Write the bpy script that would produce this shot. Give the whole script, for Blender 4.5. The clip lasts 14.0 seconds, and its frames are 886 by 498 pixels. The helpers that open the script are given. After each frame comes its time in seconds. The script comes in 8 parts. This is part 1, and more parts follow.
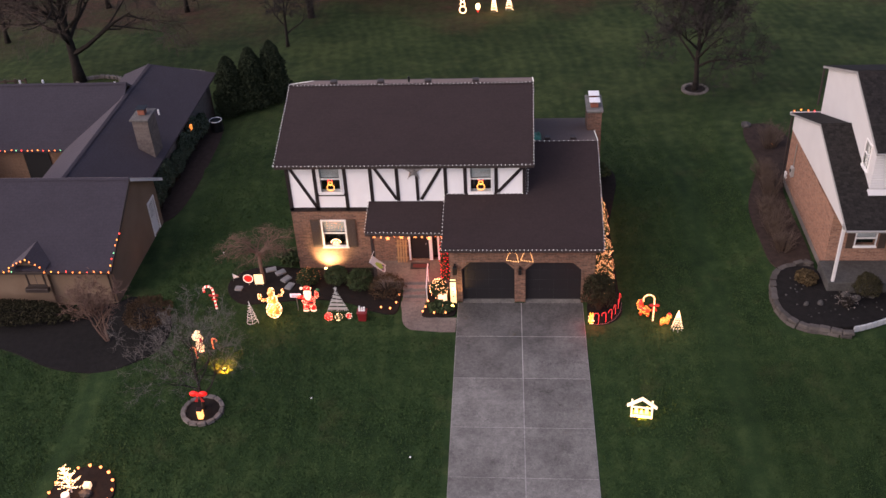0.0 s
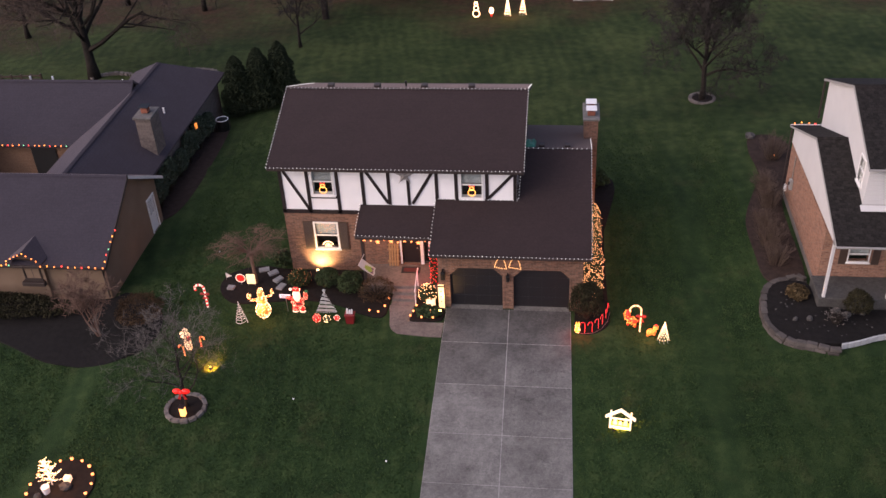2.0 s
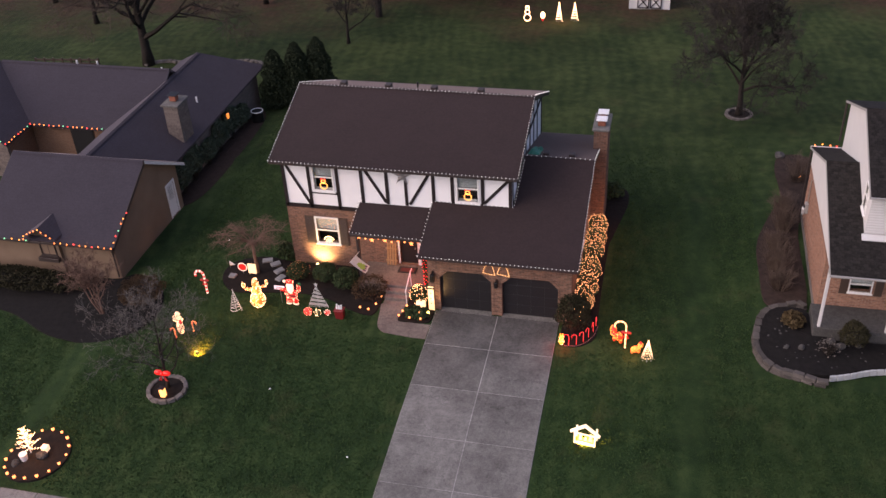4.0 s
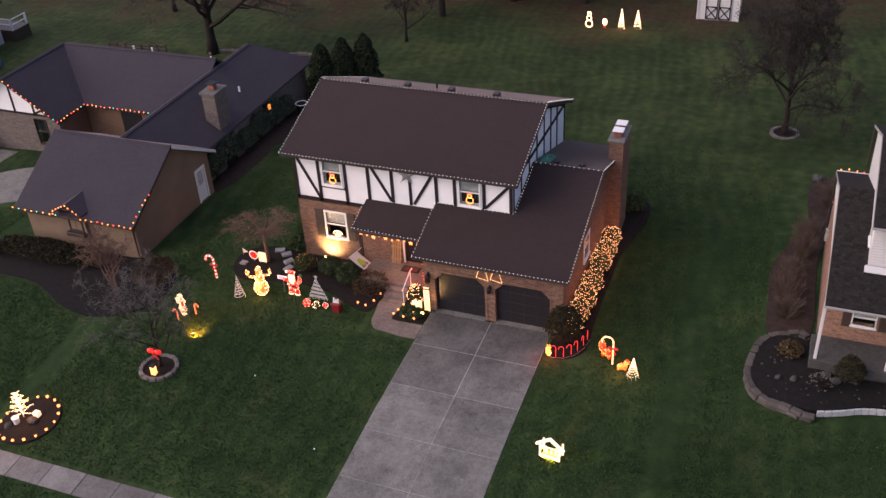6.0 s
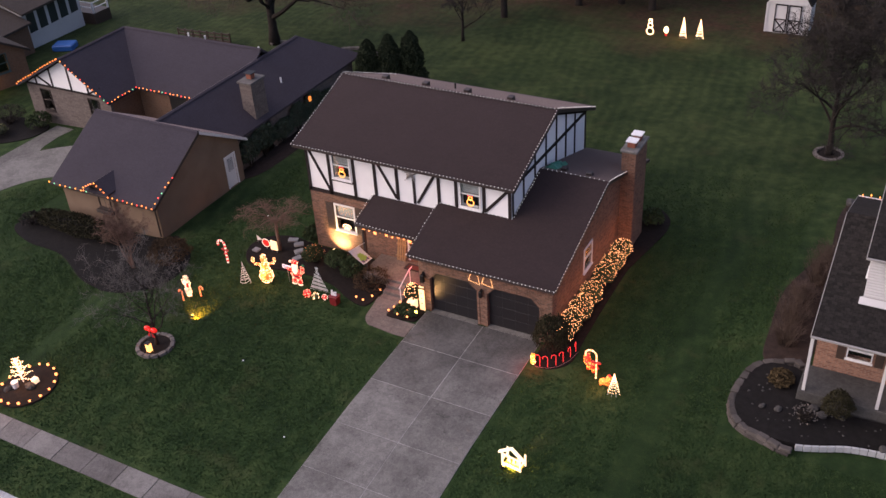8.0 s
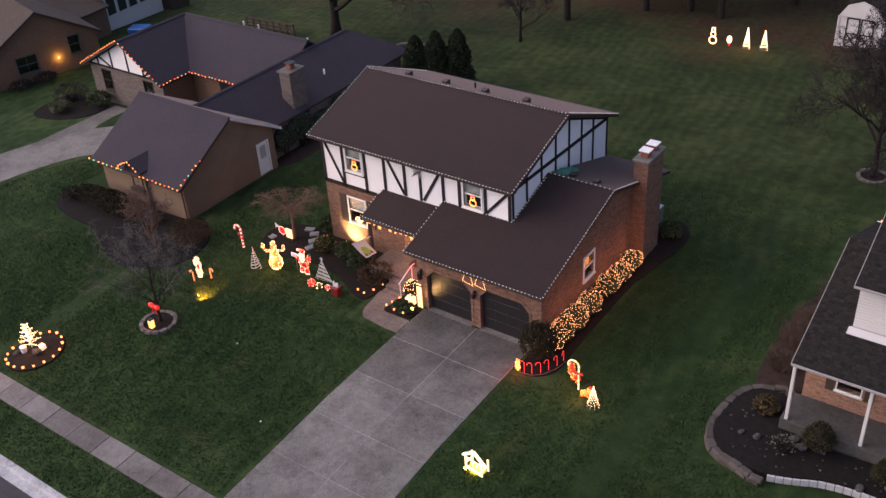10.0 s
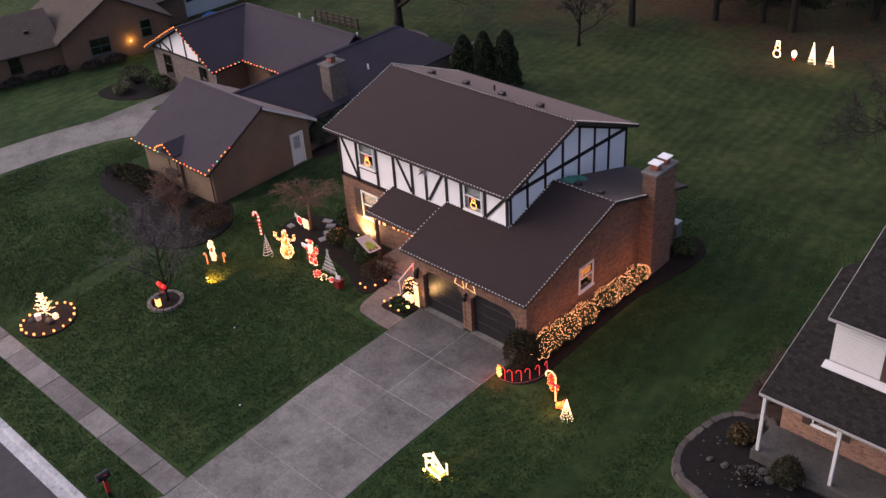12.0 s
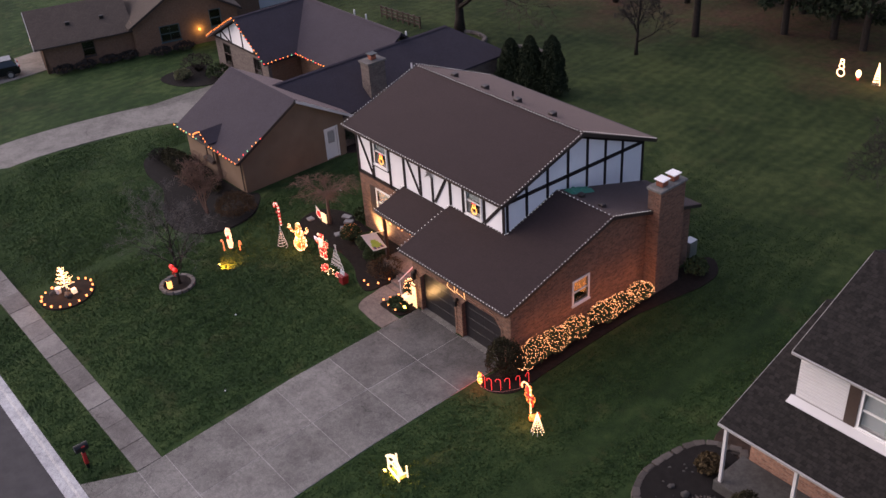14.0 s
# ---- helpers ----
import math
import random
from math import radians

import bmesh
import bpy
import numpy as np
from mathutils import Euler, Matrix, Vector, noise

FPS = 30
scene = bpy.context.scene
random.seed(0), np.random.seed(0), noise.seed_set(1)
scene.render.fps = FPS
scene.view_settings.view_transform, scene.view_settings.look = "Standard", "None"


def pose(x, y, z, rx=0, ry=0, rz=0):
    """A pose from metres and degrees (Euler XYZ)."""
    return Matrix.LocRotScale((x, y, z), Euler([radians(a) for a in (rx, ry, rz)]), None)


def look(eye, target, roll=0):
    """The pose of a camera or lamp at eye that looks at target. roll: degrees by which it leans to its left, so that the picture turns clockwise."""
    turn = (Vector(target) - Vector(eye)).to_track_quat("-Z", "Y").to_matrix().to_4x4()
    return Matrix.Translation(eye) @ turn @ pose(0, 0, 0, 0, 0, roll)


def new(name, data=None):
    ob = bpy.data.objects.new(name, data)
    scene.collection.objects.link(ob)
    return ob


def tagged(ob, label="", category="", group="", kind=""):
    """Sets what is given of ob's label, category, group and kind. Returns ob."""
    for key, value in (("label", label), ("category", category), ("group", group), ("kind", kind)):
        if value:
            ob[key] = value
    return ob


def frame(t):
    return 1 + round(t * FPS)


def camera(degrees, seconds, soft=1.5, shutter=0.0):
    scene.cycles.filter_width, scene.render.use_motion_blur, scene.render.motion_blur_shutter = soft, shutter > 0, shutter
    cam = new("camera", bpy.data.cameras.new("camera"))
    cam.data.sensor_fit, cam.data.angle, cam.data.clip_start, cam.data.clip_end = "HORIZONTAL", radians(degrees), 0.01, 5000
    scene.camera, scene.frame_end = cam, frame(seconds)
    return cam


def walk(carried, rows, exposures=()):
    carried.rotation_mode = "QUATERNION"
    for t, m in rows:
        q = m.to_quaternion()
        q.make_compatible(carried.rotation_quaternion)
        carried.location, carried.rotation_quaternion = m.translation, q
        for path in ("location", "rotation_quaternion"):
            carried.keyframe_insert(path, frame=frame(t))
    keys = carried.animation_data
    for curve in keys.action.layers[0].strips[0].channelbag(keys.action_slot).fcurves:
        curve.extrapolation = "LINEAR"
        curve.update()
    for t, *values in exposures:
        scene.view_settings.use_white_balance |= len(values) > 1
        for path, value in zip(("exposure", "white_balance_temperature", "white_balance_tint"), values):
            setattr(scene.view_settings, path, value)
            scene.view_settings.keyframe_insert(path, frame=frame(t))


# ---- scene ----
cam = camera(48.8, 14.0)
METRES, EYE, TILT, LEAN, TURN = 32.9, 29.0, 0.0, 0.0, 5.8
EXPOSURE = 0.855
ROWS = [
    (0.0, 0.0, 0.0, 0.0, -1.9, -34.54, 2.76),
    (0.5, 0.0057, 0.0002, 0.0008, -1.78, -34.52, 2.72),
    (1.0, 0.0178, 0.001, 0.0028, -1.33, -34.53, 2.67),
    (1.5, 0.0356, 0.0007, 0.0039, -0.62, -34.46, 2.63),
    (2.0, 0.0626, 0.0006, 0.0049, 0.49, -34.42, 2.6),
    (2.5, 0.094, 0.0011, 0.0047, 1.86, -34.37, 2.56),
    (3.0, 0.1332, 0.0033, 0.0048, 3.59, -34.31, 2.59),
    (5.5, 0.3305, 0.0318, -0.0005, 12.79, -33.86, 2.91),
    (6.0, 0.3702, 0.0425, -0.0018, 14.71, -33.78, 2.97),
    (6.5, 0.407, 0.0538, -0.0032, 16.47, -33.69, 3.03),
    (7.0, 0.4461, 0.067, -0.0051, 18.39, -33.6, 3.06),
    (7.5, 0.4817, 0.0804, -0.0075, 20.17, -33.51, 3.1),
    (8.0, 0.5194, 0.0959, -0.0103, 22.1, -33.43, 3.16),
    (10.5, 0.6903, 0.1861, -0.0232, 31.31, -32.99, 3.33),
    (11.0, 0.7242, 0.2083, -0.0252, 33.23, -32.9, 3.34),
    (11.5, 0.7549, 0.2301, -0.0272, 35.0, -32.83, 3.36),
    (12.0, 0.7874, 0.2542, -0.0283, 36.91, -32.74, 3.39),
    (12.5, 0.8162, 0.2777, -0.0294, 38.67, -32.66, 3.4),
    (13.0, 0.8464, 0.3036, -0.0293, 40.55, -32.58, 3.41),
    (13.5, 0.8739, 0.3288, -0.0296, 42.32, -32.51, 3.4),
    (14.0, 0.9026, 0.3569, -0.0305, 44.23, -32.43, 3.42),
]
walk(cam, [(t, pose(0, 0, EYE, TILT, LEAN, TURN) @ pose(METRES * x, METRES * y, METRES * z, 90 + pitch, roll, yaw)) for t, x, y, z, yaw, pitch, roll in ROWS],
     exposures=((0.0, EXPOSURE, 6550, 24), (14.0, EXPOSURE, 6550, 24)))

# ---- light ----
world = bpy.data.worlds.new("dusk")
scene.world = world
world.use_nodes = True
wn = world.node_tree.nodes
sky = wn.new("ShaderNodeTexSky")
sky.sky_type = "NISHITA"
sky.sun_disc = False
sky.sun_elevation = radians(34.0)
sky.sun_rotation = radians(235.0)
sky.dust_density = 4.0
sky.air_density = 1.0
sky.ozone_density = 2.0
wn["Background"].inputs["Strength"].default_value = 0.106
world.node_tree.links.new(sky.outputs[0], wn["Background"].inputs["Color"])
sun_data = bpy.data.lights.new("sun", "SUN")
sun_data.energy = 0.88
sun_data.angle = radians(140)
sun_data.color = (1.0, 0.905, 0.87)
sun = new("sun", sun_data)
sun.matrix_world = look((-25.4, -17.8, 21), (0, 0, 0))

# ---- materials ----
def nodes_of(name):
    m = bpy.data.materials.new(name)
    m.use_nodes = True
    nt = m.node_tree
    return m, nt, nt.nodes["Principled BSDF"]


def ramp(nt, fac, stops):
    r = nt.nodes.new("ShaderNodeValToRGB")
    els = r.color_ramp.elements
    while len(els) < len(stops):
        els.new(0.5)
    for e, (p, c) in zip(els, stops):
        e.position, e.color = p, (*c, 1)
    nt.links.new(fac, r.inputs[0])
    return r.outputs[0]


def noise_tex(nt, vec, scale, detail=4, rough=0.55):
    n = nt.nodes.new("ShaderNodeTexNoise")
    n.inputs["Scale"].default_value, n.inputs["Detail"].default_value, n.inputs["Roughness"].default_value = scale, detail, rough
    nt.links.new(vec, n.inputs["Vector"])
    return n.outputs["Fac"]


def position(nt):
    return nt.nodes.new("ShaderNodeNewGeometry").outputs["Position"]


def local(nt):
    return nt.nodes.new("ShaderNodeTexCoord").outputs["Object"]


def mixc(nt, fac, a, b, mode="MIX"):
    m = nt.nodes.new("ShaderNodeMix")
    m.data_type, m.blend_type = "RGBA", mode
    for sock, v in ((m.inputs[0], fac), (m.inputs[6], a), (m.inputs[7], b)):
        if isinstance(v, (int, float)):
            sock.default_value = v
        elif isinstance(v, tuple):
            sock.default_value = (*v, 1)
        else:
            nt.links.new(v, sock)
    return m.outputs[2]


def bump(nt, b, height, strength=0.4, dist=0.02):
    n = nt.nodes.new("ShaderNodeBump")
    n.inputs["Strength"].default_value, n.inputs["Distance"].default_value = strength, dist
    nt.links.new(height, n.inputs["Height"])
    nt.links.new(n.outputs[0], b.inputs["Normal"])


def maths(nt, op, a, b=0.0, c=0.0):
    m = nt.nodes.new("ShaderNodeMath")
    m.operation = op
    for sock, v in zip(m.inputs, (a, b, c)):
        if isinstance(v, (int, float)):
            sock.default_value = v
        else:
            nt.links.new(v, sock)
    return m.outputs[0]


def split(nt, vec):
    s = nt.nodes.new("ShaderNodeSeparateXYZ")
    nt.links.new(vec, s.inputs[0])
    return s.outputs


def joined(nt, x, y, z=0.0):
    c = nt.nodes.new("ShaderNodeCombineXYZ")
    for sock, v in zip(c.inputs, (x, y, z)):
        if isinstance(v, (int, float)):
            sock.default_value = v
        else:
            nt.links.new(v, sock)
    return c.outputs[0]


def rough_surface(name, dark, light, scale=6.0, rough=0.85, fine=60.0, relief=0.3, spread=0.25, metallic=0.0, each=0.0):
    """A surface that varies at two scales: blotches and grain."""
    m, nt, b = nodes_of(name)
    p = position(nt)
    f = maths(nt, "ADD", maths(nt, "MULTIPLY", noise_tex(nt, p, scale), 0.65), maths(nt, "MULTIPLY", noise_tex(nt, p, fine, 2), 0.35))
    if each:
        r = nt.nodes.new("ShaderNodeObjectInfo").outputs["Random"]
        f = maths(nt, "ADD", f, maths(nt, "MULTIPLY", maths(nt, "SUBTRACT", r, 0.5), each))
    nt.links.new(ramp(nt, f, ((0.5 - spread, dark), (0.5 + spread, light))), b.inputs["Base Color"])
    b.inputs["Roughness"].default_value, b.inputs["Metallic"].default_value = rough, metallic
    b.inputs["Specular IOR Level"].default_value = 0.5 if rough < 0.65 else 0.15
    if relief:
        bump(nt, b, noise_tex(nt, p, fine), relief, 0.01)
    return m


def brick_surface(name, one, two, mortar, along="wall", width=0.21, row=0.07, joint=0.012, rough=0.9, stain=0.35, relief=0.5, bias=0.0, sheen=0.0):
    """Courses of brick or shingle. along: wall, or the axis that a roof slopes along."""
    m, nt, b = nodes_of(name)
    x, y, z = split(nt, position(nt))
    if along == "wall":
        v = joined(nt, maths(nt, "ADD", x, y), z)
    elif along == "y":
        v = joined(nt, x, y)
    else:
        v = joined(nt, y, x)
    t = nt.nodes.new("ShaderNodeTexBrick")
    t.inputs["Color1"].default_value, t.inputs["Color2"].default_value, t.inputs["Mortar"].default_value = (*one, 1), (*two, 1), (*mortar, 1)
    for k, val in (("Scale", 1.0), ("Mortar Size", joint), ("Mortar Smooth", 0.3), ("Bias", bias), ("Brick Width", width), ("Row Height", row)):
        t.inputs[k].default_value = val
    nt.links.new(v, t.inputs["Vector"])
    p = position(nt)
    big = noise_tex(nt, p, 0.7, 5)
    c = mixc(nt, stain, t.outputs["Color"], ramp(nt, big, ((0.3, tuple(0.55 * k for k in one)), (0.7, tuple(min(1, 1.35 * k) for k in two)))))
    c = mixc(nt, 0.25, c, ramp(nt, noise_tex(nt, p, 9.0, 5), ((0.35, tuple(0.6 * k for k in two)), (0.7, tuple(min(1, 1.4 * k) for k in one)))))
    nt.links.new(c, b.inputs["Base Color"])
    b.inputs["Roughness"].default_value = rough
    b.inputs["Specular IOR Level"].default_value = 0.2
    # pinkish sheen that lightens slopes viewed at a grazing angle
    b.inputs["Sheen Weight"].default_value = sheen
    b.inputs["Sheen Roughness"].default_value = 0.45
    b.inputs["Sheen Tint"].default_value = (1.0, 0.80, 0.78, 1)
    hgt = maths(nt, "ADD", maths(nt, "SUBTRACT", 1.0, t.outputs["Fac"]), maths(nt, "MULTIPLY", noise_tex(nt, p, 40), 0.5))
    bump(nt, b, hgt, relief, 0.01)
    return m


def plain(name, colour, rough=0.5, metallic=0.0):
    m, nt, b = nodes_of(name)
    p = position(nt)
    c = mixc(nt, 1.0, colour, ramp(nt, noise_tex(nt, p, 14.0), ((0.3, (0.82,) * 3), (0.7, (1.0,) * 3))), "MULTIPLY")
    nt.links.new(c, b.inputs["Base Color"])
    b.inputs["Roughness"].default_value, b.inputs["Metallic"].default_value = rough, metallic
    return m


LAMP_GAIN = 1.5


def glow(name, colour, strength, sampled=True):
    m, nt, b = nodes_of(name)
    b.inputs["Base Color"].default_value = (*colour, 1)
    b.inputs["Emission Color"].default_value = (*colour, 1)
    b.inputs["Emission Strength"].default_value = strength * LAMP_GAIN
    b.inputs["Roughness"].default_value = 0.3
    if not sampled:
        m.cycles.emission_sampling = "NONE"
    return m


def glass_pane(name, tint=(0.9, 0.95, 0.95)):
    m, nt, b = nodes_of(name)
    b.inputs["Base Color"].default_value = (*tint, 1)
    b.inputs["Transmission Weight"].default_value = 1.0
    b.inputs["Roughness"].default_value = 0.03
    b.inputs["IOR"].default_value = 1.45
    return m


def southeast_tone(nt, p):
    """Mask that darkens the lawn towards the south-east, with a ragged edge."""
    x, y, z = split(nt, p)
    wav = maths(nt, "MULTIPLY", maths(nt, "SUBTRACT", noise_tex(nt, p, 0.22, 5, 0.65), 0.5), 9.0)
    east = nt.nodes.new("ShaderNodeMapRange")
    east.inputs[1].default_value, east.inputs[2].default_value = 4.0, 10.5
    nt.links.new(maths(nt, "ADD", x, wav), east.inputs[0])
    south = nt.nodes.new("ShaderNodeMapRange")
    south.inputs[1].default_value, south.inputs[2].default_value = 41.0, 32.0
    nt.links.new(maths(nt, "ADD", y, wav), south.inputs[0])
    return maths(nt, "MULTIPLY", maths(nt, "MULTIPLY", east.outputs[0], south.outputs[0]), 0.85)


def lawn():
    m, nt, b = nodes_of("lawn")
    p = position(nt)
    x, y, z = split(nt, p)
    big = noise_tex(nt, p, 0.16, 6, 0.6)
    mid = noise_tex(nt, p, 1.3, 5, 0.6)
    fine = noise_tex(nt, p, 26.0, 4, 0.7)
    # faint mowing stripes, bent a little
    wob = maths(nt, "MULTIPLY", noise_tex(nt, p, 0.05, 3), 6.0)
    stripe = maths(nt, "SINE", maths(nt, "MULTIPLY", maths(nt, "ADD", maths(nt, "ADD", x, maths(nt, "MULTIPLY", y, 0.12)), wob), 7.2))
    tuft = noise_tex(nt, p, 6.5, 5, 0.75)
    f = maths(nt, "ADD", maths(nt, "MULTIPLY", big, 0.40), maths(nt, "MULTIPLY", mid, 0.32))
    f = maths(nt, "ADD", f, maths(nt, "ADD", maths(nt, "MULTIPLY", fine, 0.14), maths(nt, "MULTIPLY", tuft, 0.14)))
    f = maths(nt, "ADD", f, maths(nt, "MULTIPLY", maths(nt, "MULTIPLY", stripe, noise_tex(nt, p, 0.11, 3)), 0.032))
    grass = ramp(nt, f, ((0.40, (0.0115, 0.0265, 0.0085)), (0.5, (0.022, 0.046, 0.0138)), (0.60, (0.047, 0.075, 0.0245))))
    dry = ramp(nt, noise_tex(nt, p, 0.45, 6, 0.65), ((0.56, (0, 0, 0)), (0.74, (1, 1, 1))))
    grass = mixc(nt, maths(nt, "MULTIPLY", dry, 0.42), grass, (0.085, 0.080, 0.034))
    back = nt.nodes.new("ShaderNodeMapRange")
    back.inputs[1].default_value, back.inputs[2].default_value = 50.0, 66.0
    nt.links.new(maths(nt, "ADD", y, maths(nt, "MULTIPLY", noise_tex(nt, p, 0.13, 4), 12.0)), back.inputs[0])
    rough_grass = ramp(nt, f, ((0.41, (0.014, 0.021, 0.006)), (0.59, (0.055, 0.061, 0.020))))
    grass = mixc(nt, maths(nt, "MULTIPLY", back.outputs[0], 0.45), grass, rough_grass)
    # fallen leaves under the far trees
    edge = maths(nt, "ADD", y, maths(nt, "MULTIPLY", maths(nt, "SUBTRACT", noise_tex(nt, p, 0.09, 5, 0.6), 0.5), 26.0))
    edge = maths(nt, "ADD", edge, maths(nt, "MULTIPLY", x, -0.06))
    mask = nt.nodes.new("ShaderNodeMapRange")
    mask.inputs[1].default_value, mask.inputs[2].default_value = 76.0, 83.0
    nt.links.new(edge, mask.inputs[0])
    litter = ramp(nt, noise_tex(nt, p, 3.0, 6, 0.7), ((0.35, (0.026, 0.017, 0.011)), (0.7, (0.092, 0.042, 0.028))))
    c = mixc(nt, maths(nt, "MULTIPLY", mask.outputs[0], ramp(nt, noise_tex(nt, p, 0.35, 6, 0.7), ((0.36, (0.25, 0.25, 0.25)), (0.6, (0.9, 0.9, 0.9))))), grass, litter)
    c = mixc(nt, southeast_tone(nt, p), c, mixc(nt, 1.0, c, (0.66, 0.70, 0.68), "MULTIPLY"))
    nt.links.new(c, b.inputs["Base Color"])
    b.inputs["Roughness"].default_value = 0.95
    b.inputs["Specular IOR Level"].default_value = 0.15
    bump(nt, b, maths(nt, "ADD", fine, noise_tex(nt, p, 90, 2)), 0.7, 0.04)
    return m


def concrete(name, dark, light, each=0.12, damp=0.0):
    m, nt, b = nodes_of(name)
    p = position(nt)
    r = nt.nodes.new("ShaderNodeObjectInfo").outputs["Random"]
    f = maths(nt, "ADD", maths(nt, "MULTIPLY", noise_tex(nt, p, 0.8, 10, 0.8), 0.45), maths(nt, "MULTIPLY", noise_tex(nt, p, 14.0, 6, 0.85), 0.55))
    f = maths(nt, "ADD", f, maths(nt, "MULTIPLY", maths(nt, "SUBTRACT", r, 0.5), each))
    c = ramp(nt, f, ((0.40, dark), (0.60, light)))
    stains = ramp(nt, noise_tex(nt, p, 0.5, 8, 0.75), ((0.42, (1.06, 1.06, 1.06)), (0.66, (0.66, 0.65, 0.65))))
    c = mixc(nt, 1.0, c, stains, "MULTIPLY")
    specks = ramp(nt, noise_tex(nt, p, 5.0, 8, 0.9), ((0.40, (0.66, 0.66, 0.67)), (0.52, (1, 1, 1)), (0.66, (1.18, 1.17, 1.15))))
    c = mixc(nt, 0.8, c, specks, "MULTIPLY")
    vo = nt.nodes.new("ShaderNodeTexVoronoi")
    vo.feature = "DISTANCE_TO_EDGE"
    vo.inputs["Scale"].default_value = 0.42
    warp = nt.nodes.new("ShaderNodeVectorMath")
    warp.operation = "ADD"
    nt.links.new(p, warp.inputs[0])
    nt.links.new(joined(nt, noise_tex(nt, p, 1.6, 6, 0.7), maths(nt, "MULTIPLY", noise_tex(nt, p, 1.1, 6, 0.7), 1.4)), warp.inputs[1])
    nt.links.new(warp.outputs[0], vo.inputs["Vector"])
    line = ramp(nt, maths(nt, "ADD", vo.outputs["Distance"], maths(nt, "MULTIPLY", noise_tex(nt, p, 0.37, 3), 0.05)), ((0.024, (0.72, 0.72, 0.72)), (0.03, (1, 1, 1))))
    c = mixc(nt, 1.0, c, line, "MULTIPLY")
    if damp:  # old oil and damp where cars stand
        x, y, z = split(nt, p)
        mr = nt.nodes.new("ShaderNodeMapRange")
        mr.inputs[1].default_value, mr.inputs[2].default_value = 31.0, 36.5
        nt.links.new(maths(nt, "ADD", y, maths(nt, "MULTIPLY", maths(nt, "SUBTRACT", noise_tex(nt, p, 0.45, 7, 0.7), 0.5), 7.0)), mr.inputs[0])
        c = mixc(nt, maths(nt, "MULTIPLY", mr.outputs[0], damp), c, mixc(nt, 1.0, c, (0.50, 0.50, 0.52), "MULTIPLY"))
    nt.links.new(c, b.inputs["Base Color"])
    b.inputs["Specular IOR Level"].default_value = 0.25
    b.inputs["Roughness"].default_value = 0.85
    bump(nt, b, noise_tex(nt, p, 60.0, 3), 0.25, 0.01)
    return m


def net_bulb_material(name, colour, strength):
    return glow(name, colour, strength, sampled=False)


LAWN = lawn()
MULCH = rough_surface("mulch", (0.0065, 0.0051, 0.0046), (0.023, 0.0173, 0.0147), 5.0, 0.95, 45.0, 0.9)
SOIL = rough_surface("dark_soil", (0.0046, 0.0042, 0.0043), (0.0160, 0.0142, 0.0137), 4.0, 0.95, 35.0, 0.9)
DRIVE = concrete("driveway_concrete", (0.1195, 0.1148, 0.1076), (0.1913, 0.1843, 0.1718))
DRIVEMAIN = concrete("stained_concrete", (0.1245, 0.1196, 0.1125), (0.201, 0.194, 0.182), 0.12, 0.85)
WALKWAY = concrete("sidewalk_concrete", (0.1313, 0.1222, 0.1168), (0.2029, 0.1925, 0.1827), 0.24)
# the red garland's glow on porch and path is mixed into this colour
PAVER = concrete("reddened_path_concrete", (0.15, 0.122, 0.108), (0.222, 0.183, 0.163))
KERB = concrete("kerb_concrete", (0.306, 0.3145, 0.3315), (0.442, 0.4505, 0.4675))
ASPHALT = rough_surface("asphalt", (0.04, 0.04, 0.042), (0.075, 0.072, 0.075), 1.5, 0.9, 80.0, 0.5)
BRICK = brick_surface("brown_brick", (0.25, 0.132, 0.086), (0.088, 0.049, 0.037), (0.20, 0.155, 0.125), "wall", 0.26, 0.088, 0.012, 0.9, 0.2)
BRICK_EAST = brick_surface("red_brick", (0.352, 0.1815, 0.121), (0.143, 0.0715, 0.0495), (0.297, 0.231, 0.187), "wall", 0.26, 0.088, 0.012, 0.9, 0.2)
BRICK_WEST = brick_surface("tan_brick", (0.215, 0.124, 0.078), (0.145, 0.081, 0.051), (0.165, 0.124, 0.098))
STONE = brick_surface("stone_veneer", (0.185, 0.152, 0.137), (0.092, 0.074, 0.067), (0.145, 0.122, 0.108), "wall", 0.34, 0.16, 0.02)
SHINGLE = brick_surface("brown_shingle", (0.0255, 0.0163, 0.0168), (0.0217, 0.0137, 0.0143), (0.0185, 0.0118, 0.0124), "y", 0.33, 0.14, 0.008, 0.9, 0.3, 0.25, 0.0, 0.2)
SHINGLE_W = brick_surface("slate_shingle", (0.036, 0.032, 0.043), (0.031, 0.0275, 0.037), (0.025, 0.0228, 0.031), "y", 0.33, 0.14, 0.01, 0.9, 0.3, 0.25, 0.0, 0.2)
SHINGLE_WX = brick_surface("slate_shingle_cross", (0.036, 0.032, 0.043), (0.031, 0.0275, 0.037), (0.025, 0.0228, 0.031), "x", 0.33, 0.14, 0.01, 0.9, 0.3, 0.25, 0.0, 0.2)
SHINGLE_E = brick_surface("charcoal_shingle", (0.029, 0.0248, 0.0228), (0.0058, 0.0052, 0.0050), (0.0046, 0.0042, 0.0041), "y", 0.21, 0.15, 0.010, 0.92, 0.3, 0.7)
SHINGLE_F = brick_surface("brown_grey_shingle", (0.078, 0.063, 0.054), (0.06, 0.048, 0.0408), (0.045, 0.036, 0.0312), "x", 0.33, 0.16, 0.012, 0.92, 0.3, 0.4)
STUCCO = rough_surface("white_stucco", (0.72, 0.71, 0.72), (0.82, 0.81, 0.82), 1.2, 0.85, 90.0, 0.3)
